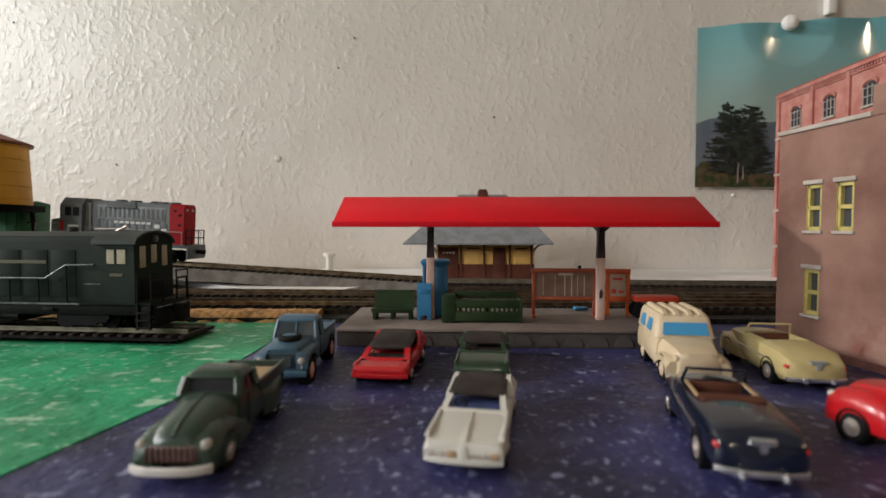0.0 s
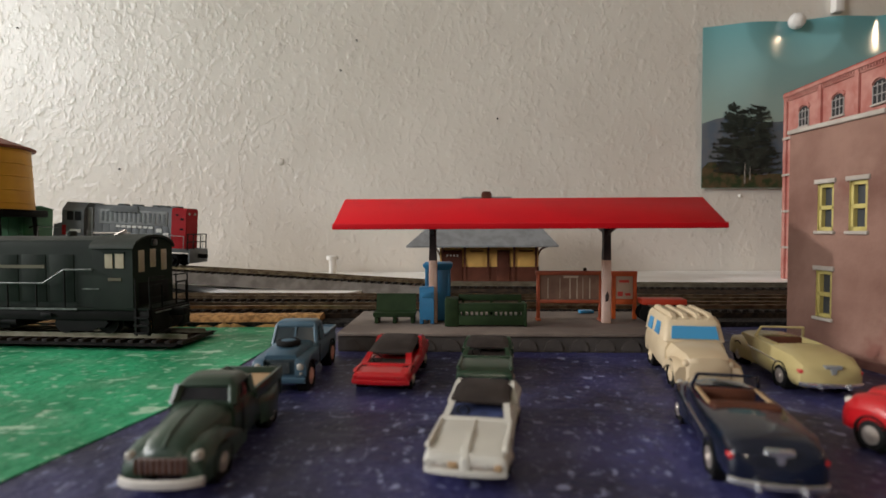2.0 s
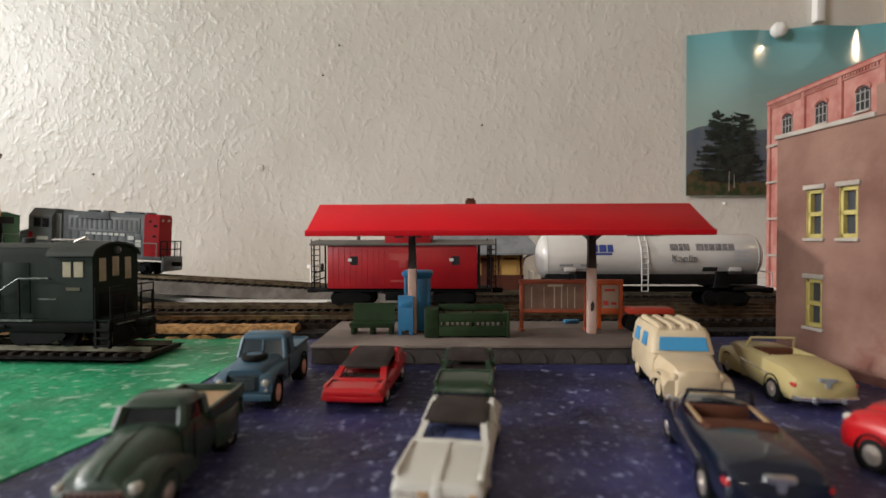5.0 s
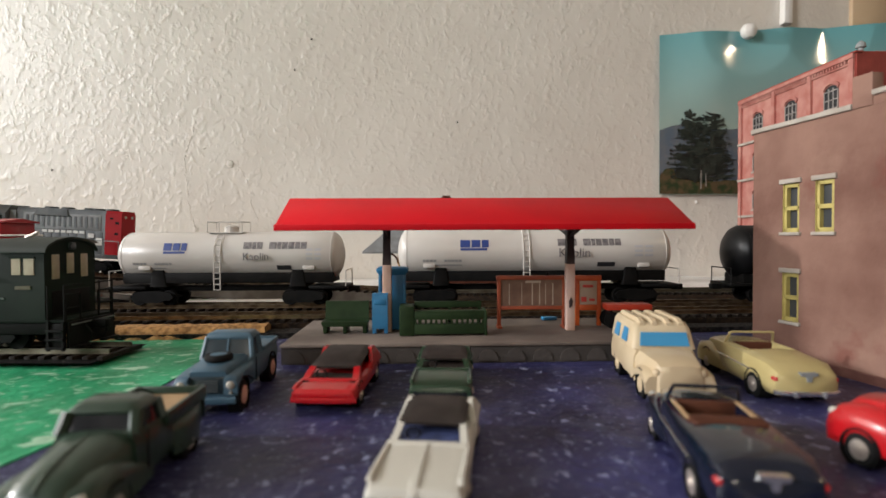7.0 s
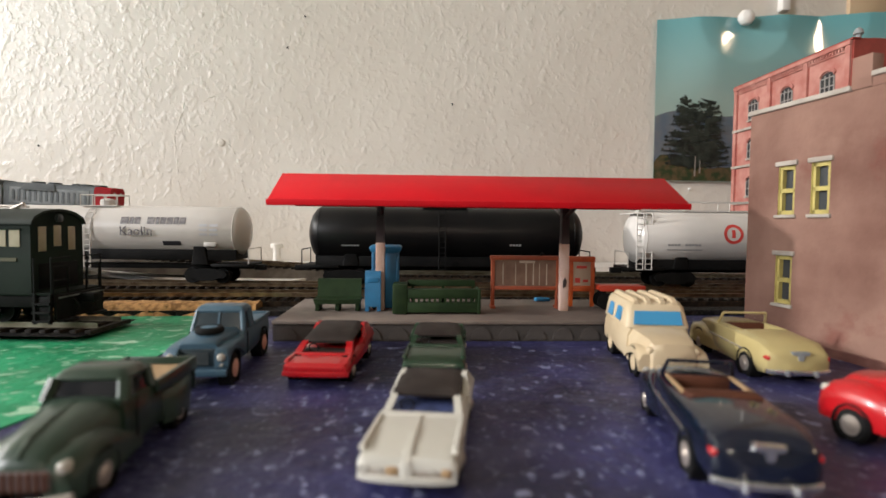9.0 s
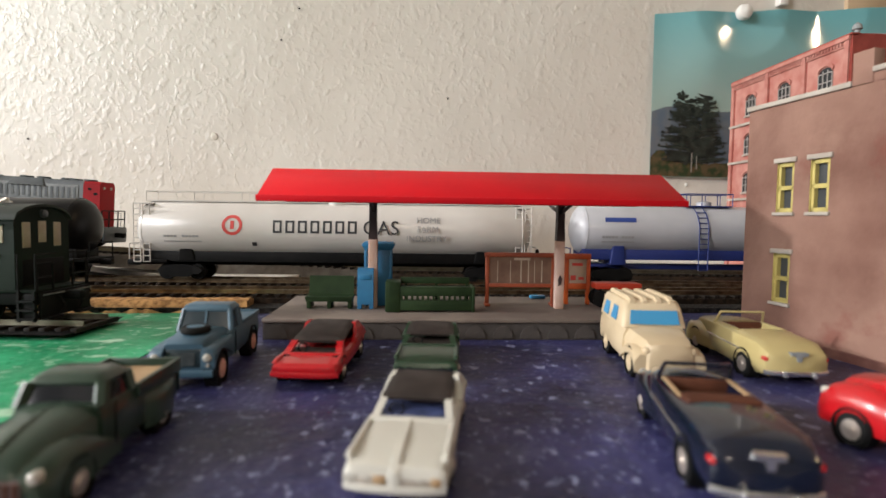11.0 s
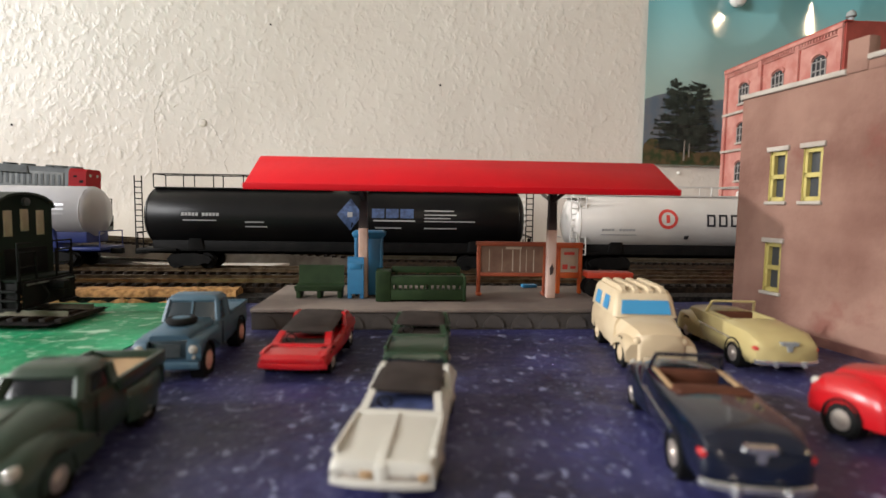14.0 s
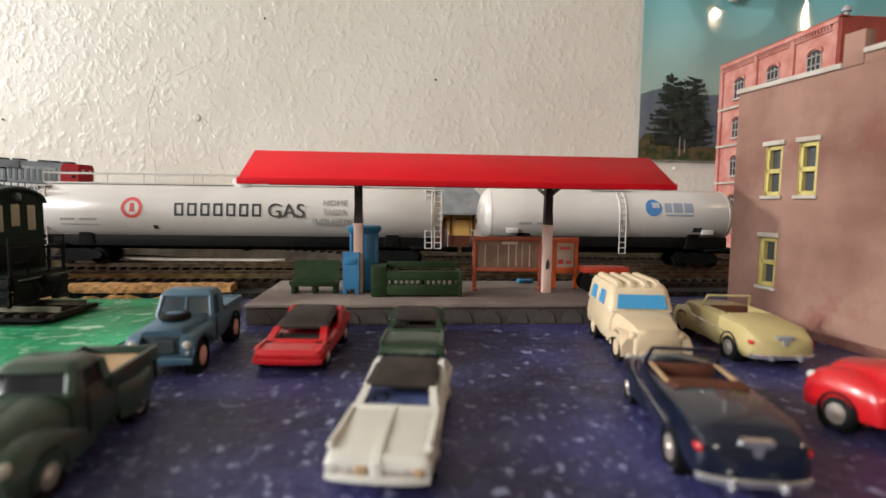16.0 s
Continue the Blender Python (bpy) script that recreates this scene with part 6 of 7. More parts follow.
def patch(bm, r, cz, x0, x1, z0, z1, lift=0.00018):
    """A thin painted patch on the camera side of a tank of radius r, centred at height cz."""
    n = 4
    pts = []
    for k in range(n + 1):
        z = z0 + (z1 - z0) * k / n
        y = -math.sqrt(max(1e-9, r * r - (z - cz) ** 2))
        pts.append((y, z))
    for (ya, za), (yb, zb) in zip(pts, pts[1:]):
        nv = [bm.verts.new(p) for p in ((x0, ya - lift, za), (x1, ya - lift, za), (x1, yb - lift, zb), (x0, yb - lift, zb))]
        bm.faces.new(nv)


def printed(ob):
    return tagged(ob, kind="stuff")


def bars(r, cz, rows):
    bm = bmesh.new()
    for x0, x1, z0, z1 in rows:
        patch(bm, r, cz, x0, x1, z0, z1)
    return bm


def word(x0, widths, z0, z1, gap=0.0005):
    """Plain blocks of letter size in a row."""
    rows = []
    for w in widths:
        if w > 0:
            rows.append((x0, x0 + w, z0, z1))
            x0 += w + gap
        else:
            x0 -= w
    return rows


def hollow(x0, widths, z0, z1, gap, t=0.0012):
    """A row of open frames of letter size."""
    rows = []
    for a, b, c, d in word(x0, widths, z0, z1, gap):
        rows += [(a, a + t, c, d), (b - t, b, c, d), (a + t, b - t, c, c + t), (a + t, b - t, d - t, d)]
    return rows


def lettering(parent, text, x, z, r, cz, size, material):
    """Built-in font letters laid on the tank's side."""
    data = bpy.data.curves.new("letters", "FONT")
    data.body, data.size, data.extrude = text, size, 0.0002
    data.materials.append(M[material])
    ob = new("letters", data)
    ob.parent = parent
    a = math.asin(max(-1, min(1, (z + size * 0.35 - cz) / r)))
    ob.matrix_basis = Matrix.Translation((x, -r * math.cos(a) - 0.0012, z)) @ pose(0, 0, 0, 90 - math.degrees(a))
    return ob


def ladder(parent, x, y0, z0, z1, material, r=0.0, cz=0.0, w=0.0042, name="ladder"):
    bm = bmesh.new()
    n = max(4, int((z1 - z0) / 0.0035))

    def yy(z):
        return -math.sqrt(max(0.0, (r + 0.0009) ** 2 - max(0.0, z - cz) ** 2)) if r else y0
    zs = [z0 + (z1 - z0) * i / n for i in range(n + 1)]
    for s in (-1, 1):
        loft(bm, [[(x + s * w / 2 + 0.00042 * math.cos(k * math.pi / 3), yy(z) + 0.00042 * math.sin(k * math.pi / 3), z) for k in range(6)] for z in zs])
    ob = part(name, bm, material, parent)
    for z in zs[:-1]:
        rb = bmesh.new()
        rod(rb, (x - w / 2, yy(z), z), (x + w / 2, yy(z), z), 0.00036, 5)
        part("rung", rb, material, ob)
    return ob


def railing(parent, x0, x1, y, z0, z1, posts, material, name="railing"):
    bm = bmesh.new()
    for yy in (-y, y):
        rod(bm, (x0, yy, z1), (x1, yy, z1), 0.00038, 5)
        for i in range(posts):
            x = x0 + (x1 - x0) * i / (posts - 1)
            rod(bm, (x, yy, z0), (x, yy, z1), 0.00034, 5)
    for x in (x0, x1):
        rod(bm, (x, -y, z1), (x, y, z1), 0.00038, 5)
    return part(name, bm, material, parent)


def tank_car(name, label, length, r, cz, paint, frame_mat="black", detail="white", bogie=0.030, dish=0.006, end_ladder=False):
    root = thing(name, pose(0, 0, 0), label, "tank car", "tank cars of the train")
    h = length / 2
    prof = [(-h, r * 0.12), (-h + dish * 0.10, r * 0.42), (-h + dish * 0.35, r * 0.74), (-h + dish * 0.68, r * 0.93), (-h + dish, r)]
    mid = [(-h + dish + (length - 2 * dish) * i / 6, r) for i in range(1, 6)]
    part("tank", lathe(bmesh.new(), prof + mid + [(-s, q) for s, q in prof[::-1]], (0, 0, cz), "X", 48), paint, root, "smooth cylindrical tank", 50)
    for x in (-h + dish, h - dish):
        part("seam_band", lathe(bmesh.new(), [(x - 0.0003, r), (x - 0.0002, r + 0.0001), (x + 0.0002, r + 0.0001), (x + 0.0003, r)], (0, 0, cz), "X", 48), paint, root)
    part("sill", B(-h - 0.003, h + 0.003, -0.0038, 0.0038, 0.0092, 0.0128, 0.0004), frame_mat, root, "centre sill")
    part("side_sill", B(-h + 0.006, h - 0.006, -0.0120, 0.0120, cz - r - 0.0030, cz - r + 0.0040, 0.0004), frame_mat, root)
    for s in (-1, 1):
        part("end_deck", B(min(s * (h - 0.022), s * (h + 0.0035)), max(s * (h - 0.022), s * (h + 0.0035)), -0.0140, 0.0140, 0.0112, 0.0132, 0.0003), frame_mat, root)
        part("saddle", loft(bmesh.new(), [rrect(s * (h - bogie), 0, 0.0058, 0.0125, 0.001, 0.0128), rrect(s * (h - bogie), 0, 0.0040, min(0.0135, r * 0.8), 0.001, cz - r * 0.62)]), frame_mat, root, "saddle under the tank")
        truck_parts(root, s * (h - bogie + 0.004), material="black")
        coupler(root, s * (h + 0.003), s)
        bm = bmesh.new()
        for y in (-0.0130, 0.0130):
            rod(bm, (s * (h + 0.0028), y, 0.0130), (s * (h + 0.0028), y, 0.0235), 0.0004, 5)
        rod(bm, (s * (h + 0.0028), -0.0130, 0.0235), (s * (h + 0.0028), 0.0130, 0.0235), 0.0004, 5)
        part("end_rail", bm, frame_mat if paint == "black_gloss" else detail, root)
    return root


def top_platform(root, x0, x1, y, z, material, rail_h=0.0062, posts=4):
    p = part("platform", B(x0, x1, -y, y, z, z + 0.0008), material, root, "top walkway")
    railing(p, x0, x1, y, z + 0.0008, z + rail_h, posts, material)
    return p


CARS = {}


def kaolin_car(key, length, r, cz, label):
    root = tank_car("tank_car", label, length, r, cz, "tank_white", detail="tank_white", dish=0.007)
    k = length / 0.192
    x0 = -length / 2
    part("emblem", bars(r, cz, [(x0 + 0.0438 * k, x0 + 0.0505 * k, cz + 0.0035, cz + 0.0085), (x0 + 0.0515 * k, x0 + 0.0575 * k, cz + 0.0035, cz + 0.0085), (x0 + 0.0585 * k, x0 + 0.0632 * k, cz + 0.0035, cz + 0.0085), (x0 + 0.0438 * k, x0 + 0.062 * k, cz + 0.0015, cz + 0.0030)]),
         "blue_print", root, "blue block emblem")
    printed(part("name_bar", bars(r, cz, word(x0 + 0.1105 * k, [0.0054, 0.0026, 0.0038, -0.004, 0.0050, 0.0026, 0.0038, 0.0040, 0.0034, 0.0040], cz + 0.0044, cz + 0.0090)), "name_print", root, "dark name blocks"))
    lettering(root, "Kaolin", x0 + 0.1105 * k, cz - 0.0030, r, cz, 0.0086 * k, "name_print")
    printed(part("data_bar", bars(r, cz, word(x0 + 0.018 * k, [0.002] * 4 + [-0.005] + [0.002] * 5, cz - 0.0062, cz - 0.0046, 0.0004) + [(x0 + 0.020 * k, x0 + 0.045 * k, cz - 0.0088, cz - 0.0080)]), "grey_print", root))
    printed(part("data_panel", bars(r, cz, [(x0 + 0.138 * k, x0 + 0.150 * k, cz - 0.0098, cz - 0.0068)]), "black_print", root))
    printed(part("data_block", bars(r, cz, [(x0 + 0.163 * k, x0 + 0.1685 * k, z, z + 0.0016) for z in (cz - 0.003, cz, cz + 0.003)] + [(x0 + 0.170 * k, x0 + 0.1755 * k, z, z + 0.0016) for z in (cz - 0.003, cz, cz + 0.003)]), "tank_silver", root))
    xl = x0 + 0.089 * k
    ladder(root, xl, 0, 0.0110, cz + r * 0.93, "tank_white", r, cz)
    top_platform(root, xl - 0.010, xl + 0.014, 0.0075, cz + r * 0.96, "tank_white", 0.0078, 4)
    part("manway", lathe(bmesh.new(), [(0, 0.0048), (0.0045, 0.0048), (0.0052, 0.0040), (0.0060, 0.0012)], (xl + 0.004, 0, cz + r - 0.001), "Z", 18), "tank_white", root)
    for s in (-1, 1):
        part("bracket", B(s * (length / 2 - 0.022) - 0.004, s * (length / 2 - 0.022) + 0.004, -r * 0.93, -r * 0.80, cz - r * 0.62, cz - r * 0.45, 0.0004), "tank_white", root)
    return root


def gas_car(key):
    L, r, cz = 0.2640, 0.0187, 0.0335
    root = tank_car("tank_car", "long white gas tank car with a round red emblem", L, r, cz, "tank_white", detail="tank_white", dish=0.008, bogie=0.034)
    x0 = -L / 2
    part("emblem", loft(bmesh.new(), [[(x0 + 0.0662 + q * math.cos(a), -math.sqrt(r * r - (0.003 + q * math.sin(a)) ** 2) - o, cz + 0.003 + q * math.sin(a)) for a in [2 * math.pi * i / 24 for i in range(24)]] for q, o in ((0.0066, 0.0002), (0.0046, 0.0002))], cap=False),
         "red_print", root, "red ring emblem")
    part("emblem_mark", bars(r, cz, [(x0 + 0.0650, x0 + 0.0674, cz + 0.0005, cz + 0.0058)]), "red_print", root)
    printed(part("name_bar", bars(r, cz, hollow(x0 + 0.0925, [0.0058] * 7, cz - 0.0018, cz + 0.0064, 0.0023, 0.0014)), "black_print", root, "row of black blocks"))
    lettering(root, "GAS", x0 + 0.1508, cz - 0.0020, r, cz, 0.0128, "black_print")
    for i, t in enumerate(("HOME", "FARM", "INDUSTRY")):
        lettering(root, t, x0 + (0.1858, 0.1863, 0.1793)[i], cz + 0.0058 - i * 0.0060, r, cz, 0.0056, "grey_print")
    printed(part("data_bar", bars(r, cz, word(x0 + 0.022, [0.0018] * 4 + [-0.003] + [0.0018] * 5, cz - 0.0052, cz - 0.0038, 0.0004) + [(x0 + 0.022, x0 + 0.046, cz - 0.0082, cz - 0.0076)]), "grey_print", root))
    part("stencil", bars(r, cz, [(x0 + 0.0785, x0 + 0.0815, cz - 0.0105, cz - 0.0080)]), "black_print", root)
    p = part("walkway", B(x0 + 0.006, -x0 - 0.006, -0.0066, -0.0030, cz + r - 0.0006, cz + r + 0.0004), "tank_white", root, "white running board")
    railing(p, x0 + 0.006, -x0 - 0.006, 0.0076, cz + r - 0.0004, cz + r + 0.0062, 9, "tank_white")
    part("dome", lathe(bmesh.new(), [(-0.001, 0.0085), (0.0042, 0.0085), (0.0056, 0.0070), (0.0062, 0.002)], (0, 0, cz + r - 0.001), "Z", 20), "tank_white", root)
    for s in (-1, 1):
        for dx in (0.0, 0.006):
            ladder(root, s * (L / 2 - 0.004 - dx), -r * 0.86, 0.0120, cz + r * 0.9, "tank_white", 0, 0, 0.0044)
        part("end_platform", B(s * (L / 2 - 0.006) - 0.006, s * (L / 2 - 0.006) + 0.006, -0.0135, 0.0135, cz + r * 0.86, cz + r * 0.9), "tank_white", root)
    part("underbody_valve", lathe(bmesh.new(), [(-0.007, 0.0010), (-0.005, 0.0060), (0.0, 0.0075)], (0.0, 0, cz - r), "Z", 16), "black", root)
    return root


def crude_car():
    root = tank_car("tank_car", "plain glossy black tank car with a low top platform", 0.189, 0.0188, 0.0342, "black_gloss", detail="black", dish=0.009)
    top_platform(root, -0.016, 0.014, 0.008, 0.0342 + 0.0178, "black", 0.0060, 4)
    ladder(root, -0.003, 0, 0.011, 0.0342 + 0.017, "black", 0.0188, 0.0342)
    part("manway", lathe(bmesh.new(), [(0, 0.005), (0.005, 0.005), (0.006, 0.002)], (0.002, 0, 0.0342 + 0.018), "Z", 18), "black", root)
    printed(part("data_bar", bars(0.0188, 0.0342, word(0.042, [0.0016] * 4, 0.0270, 0.0284, 0.0004) + word(-0.070, [0.0016] * 6, 0.0262, 0.0272, 0.0004)), "grey_print", root))
    return root


def blue_frame_car():
    r, cz = 0.0169, 0.0360
    root = tank_car("tank_car", "pale grey tank car with a blue frame and ladder", 0.187, r, cz, "tank_grey", "frame_blue", "frame_blue", dish=0.008)
    printed(part("name_bar", bars(r, cz, [(-0.074, -0.053, cz + 0.0056, cz + 0.0086)]), "blue_print", root, "dark blue bar"))
    printed(part("data_bar", bars(r, cz, word(-0.076, [0.0018] * 5 + [-0.002] + [0.0018] * 4, cz - 0.0052, cz - 0.0036, 0.0004) + [(-0.076, -0.054, cz - 0.0080, cz - 0.0073)]), "grey_print", root))
    part("emblem", loft(bmesh.new(), [[(0.041 + 0.0135 * q * math.cos(a), -math.sqrt(r * r - (0.0065 + 0.0052 * q * math.sin(a)) ** 2) - 0.0003, cz + 0.0065 + 0.0052 * q * math.sin(a)) for a in [2 * math.pi * i / 24 for i in range(24)]] for q in (1.0, 0.2)]), "tank_white", root, "white oval emblem")
    part("emblem_mark", bars(r + 0.0002, cz, word(0.034, [0.0018, 0.0014, 0.0018, 0.0014, 0.0018], cz + 0.0054, cz + 0.0078, 0.0006)), "grey_print", root)
    printed(part("data_block", bars(r, cz, [(0.066, 0.0765, z, z + 0.0016) for z in (cz - 0.002, cz + 0.001, cz + 0.004)]), "tank_silver", root))
    printed(part("data_panel", bars(r, cz, [(0.041, 0.045, cz - 0.0085, cz - 0.0066), (0.047, 0.051, cz - 0.0085, cz - 0.0066)]), "black_print", root))
    ladder(root, -0.008, 0, 0.0100, cz + r * 0.95, "frame_blue", r, cz, 0.0062)
    top_platform(root, -0.016, 0.016, 0.0080, cz + r * 0.98, "frame_blue", 0.0088, 4)
    part("manway", lathe(bmesh.new(), [(0, 0.005), (0.004, 0.005), (0.005, 0.002)], (0, 0, cz + r - 0.001), "Z", 18), "tank_grey", root)
    return root


def syrup_car():
    L, r, cz = 0.2512, 0.0192, 0.0338
    root = tank_car("tank_car", "long black tank car with a blue diamond emblem and railings", L, r, cz, "black_gloss", detail="black", dish=0.006, bogie=0.034)
    x0 = -L / 2
    c, q = x0 + 0.1350, 0.0104
    part("emblem", loft(bmesh.new(), [[(c + u * k, -math.sqrt(r * r - (0.003 + w * k) ** 2) - 0.0003, cz + 0.003 + w * k) for u, w in ((q * 0.8, 0), (q * 0.4, q * 0.5), (0, q), (-q * 0.4, q * 0.5), (-q * 0.8, 0), (-q * 0.4, -q * 0.5), (0, -q), (q * 0.4, -q * 0.5))] for k in (1.0, 0.5, 0.05)]), "faded_blue", root, "faded blue diamond emblem")
    part("emblem_mark", bars(r + 0.0004, cz, [(c - 0.0016, c + 0.0016, cz + 0.0014, cz + 0.0046)]), "grey_print", root)
    printed(part("name_bar", bars(r, cz, word(x0 + 0.1490, [0.0080, 0.0080, 0.0086], cz + 0.0010, cz + 0.0070, 0.0012)), "faded_blue", root, "dark faded blue blocks"))
    printed(part("slogan_bar", bars(r, cz, [(x0 + 0.150, x0 + 0.177, cz - 0.0012, cz - 0.0002), (x0 + 0.183, x0 + 0.202, cz + 0.0056, cz + 0.0064), (x0 + 0.183, x0 + 0.204, cz + 0.0030, cz + 0.0037), (x0 + 0.183, x0 + 0.200, cz + 0.0008, cz + 0.0015), (x0 + 0.183, x0 + 0.216, cz - 0.0012, cz - 0.0005), (x0 + 0.151, x0 + 0.168, cz - 0.0058, cz - 0.0050), (x0 + 0.183, x0 + 0.204, cz - 0.0058, cz - 0.0050)]), "grey_print", root))
    printed(part("data_bar", bars(r, cz, word(x0 + 0.028, [0.0018] * 5 + [-0.002] + [0.0018] * 5, cz + 0.0010, cz + 0.0030, 0.0004) + [(x0 + 0.029, x0 + 0.050, cz - 0.0022, cz - 0.0014), (x0 + 0.068, x0 + 0.082, cz - 0.0060, cz - 0.0052), (x0 + 0.068, x0 + 0.080, cz - 0.0030, cz - 0.0022)]), "grey_print", root))
    top_platform(root, x0 + 0.006, x0 + 0.122, 0.0085, cz + r - 0.0006, "black", 0.0092, 7)
    top_platform(root, x0 + 0.146, -x0 - 0.002, 0.0085, cz + r - 0.0006, "black", 0.0092, 6)
    part("dome", lathe(bmesh.new(), [(-0.002, 0.0115), (0.002, 0.0085), (0.0035, 0.0040), (0.006, 0.0040), (0.008, 0.0085), (0.0095, 0.0070)], (0.014, 0, cz + r), "Z", 20), "black", root, "black valve dome")
    for s in (-1, 1):
        ladder(root, s * (L / 2 + 0.0018), -0.0125, 0.0120, cz + r + 0.007, "black", 0, 0, 0.0046)
    printed(part("tell_tale", bars(r + 0.0016, cz, [(L / 2 - 0.0036, L / 2 - 0.0022, cz - 0.016 + i * 0.0042, cz - 0.0138 + i * 0.0042) for i in range(8)]), "white_print", root))
    return root


def slurry_car():
    r, cz = 0.0178, 0.0345
    root = tank_car("tank_car", "white tank car with a round blue emblem and a ladder", 0.176, r, cz, "tank_white", detail="tank_white", dish=0.008)
    c = 0.028
    part("emblem", loft(bmesh.new(), [[(c + q * math.cos(a), -math.sqrt(r * r - (0.006 + q * math.sin(a)) ** 2) - 0.0002, cz + 0.006 + q * math.sin(a)) for a in [2 * math.pi * i / 20 for i in range(20)]] for q in (0.0056, 0.001)]), "sky_print", root, "round blue emblem")
    part("emblem_mark", bars(r + 0.0003, cz, [(c - 0.001, c + 0.004, cz + 0.006, cz + 0.0095)]), "tank_grey", root)
    printed(part("name_bar", bars(r, cz, word(c + 0.0075, [0.0048, 0.0062, 0.0062], cz + 0.0030, cz + 0.0092, 0.0012) + [(c + 0.008, c + 0.027, cz + 0.0005, cz + 0.0018)]), "ecru_print", root, "pale grey-blue blocks"))
    printed(part("data_bar", bars(r, cz, word(-0.062, [0.0018] * 4 + [-0.003] + [0.0018] * 5, cz - 0.0060, cz - 0.0044, 0.0004)), "grey_print", root))
    printed(part("data_panel", bars(r, cz, [(0.056, 0.062, cz - 0.010, cz - 0.0070)]), "black_print", root))
    ladder(root, 0.007, 0, 0.0100, cz + r * 0.93, "tank_white", r, cz)
    top_platform(root, -0.012, 0.016, 0.0078, cz + r * 0.96, "tank_white", 0.0070, 4)
    for s in (-1, 1):
        part("bracket", B(s * 0.066 - 0.004, s * 0.066 + 0.004, -r * 0.93, -r * 0.80, cz - r * 0.66, cz - r * 0.48, 0.0004), "tank_white", root)
    return root


def caboose():
    root = thing("caboose", pose(0, 0, 0), "deep red caboose with a cupola and a grey-brown roof", "caboose")
    h = 0.052
    part("body", B(-h, h, -0.0158, 0.0158, 0.0125, 0.0425, 0.0005), "caboose_red", root, "deep red body")
    for i in range(1, 26):
        x = -h + 2 * h * i / 26
        part("board_groove", B(x - 0.00012, x + 0.00012, -0.01592, 0.01592, 0.0135, 0.0420), "caboose_red", root)
    roof = [(-0.0178, 0.0425), (-0.0178, 0.0434), (-0.010, 0.0456), (0, 0.0464), (0.010, 0.0456), (0.0178, 0.0434), (0.0178, 0.0425)]
    part("roof", prism(bmesh.new(), roof, -0.0640, 0.0640, "X"), "caboose_roof", root, "grey-brown curved roof", 50)
    cup = part("cupola", B(-0.012, 0.020, -0.0150, 0.0150, 0.0440, 0.0572, 0.0004), "caboose_red", root, "red cupola")
    part("cupola_roof", prism(bmesh.new(), [(-0.0165, 0.0572), (-0.0165, 0.0580), (0, 0.0602), (0.0165, 0.0580), (0.0165, 0.0572)], -0.0145, 0.0225, "X"), "caboose_red", cup, "", 50)
    for x in (-0.005, 0.008):
        part("cupola_window", B(x, x + 0.006, -0.0153, 0.0153, 0.0480, 0.0545), "glass_dark", cup)
    for x in (-0.036, 0.0345):
        part("window", B(x, x + 0.0052, -0.0161, 0.0161, 0.0290, 0.0350), "glass_dark", root)
        part("sign_bar", B(x - 0.0016, x + 0.0012, -0.0164, -0.0160, 0.0315, 0.0335), "white_print", root)
    em = bmesh.new()
    prism(em, [(-0.0095, 0.0370), (0.0105, 0.0370), (0.0095, 0.0325), (0.0030, 0.0320), (0.0030, 0.0270), (-0.0020, 0.0270), (-0.0020, 0.0320), (-0.0085, 0.0325)], -0.0161, -0.0159)
    part("emblem", em, "faded_print", root, "faded shield emblem")
    part("number_bar", B(-0.008, 0.009, -0.0161, -0.0159, 0.0172, 0.0186), "faded_print", root)
    part("underframe", B(-0.062, 0.062, -0.0135, 0.0135, 0.0100, 0.0126, 0.0004), "black", root)
    part("under_box", B(-0.012, 0.010, -0.0130, -0.004, 0.0040, 0.0100, 0.0004), "black", root)
    for s in (-1, 1):
        truck_parts(root, s * 0.036)
        coupler(root, s * 0.063, s)
        for y in (-0.0150, 0.0150):
            for x, top in ((0.0615, 0.0430), (0.0535, 0.0425)):
                bm = bmesh.new()
                rod(bm, (s * x, y, 0.0125), (s * x, y, top), 0.0006)
                part("railing_post", bm, "black", root)
        for z in (0.0235, 0.0180):
            bm = bmesh.new()
            rod(bm, (s * 0.0615, -0.015, z), (s * 0.0615, 0.015, z), 0.0005)
            part("railing_bar", bm, "black", root)
        ladder(root, s * 0.0622, -0.0085, 0.0125, 0.0470, "black", 0, 0, 0.0060)
        part("end_door", B(s * h - 0.0006, s * h + 0.0006, -0.0045, 0.0045, 0.0130, 0.0370), "glass_dark", root)
        part("brake_wheel", lathe(bmesh.new(), [(-0.0003, 0.0030), (0.0003, 0.0034), (0.0006, 0.0030)], (s * 0.0622, 0.008, 0.0260), "X", 16), "black", root)
    part("smoke_pipe", lathe(bmesh.new(), [(0, 0.0014), (0.0080, 0.0014), (0.0084, 0.0026), (0.0100, 0.0024), (0.0106, 0.001)], (-0.034, 0.004, 0.0450), "Z", 12), "caboose_roof", root)
    return root


# distance of each car's middle from the train's mark, along the main track
TRAIN = [
    (caboose(), -0.0600),
    (kaolin_car("A", 0.1545, 0.0158, 0.0340, "white clay tank car with a blue block emblem"), 0.1108),
    (kaolin_car("B", 0.189, 0.0166, 0.0352, "longer white clay tank car with a blue block emblem"), 0.3200),
    (crude_car(), 0.5502),
    (gas_car("P"), 0.8085),
    (blue_frame_car(), 1.0620),
    (syrup_car(), 1.3108),
    (gas_car("Q"), 1.5954),
    (slurry_car(), 1.8388),
]


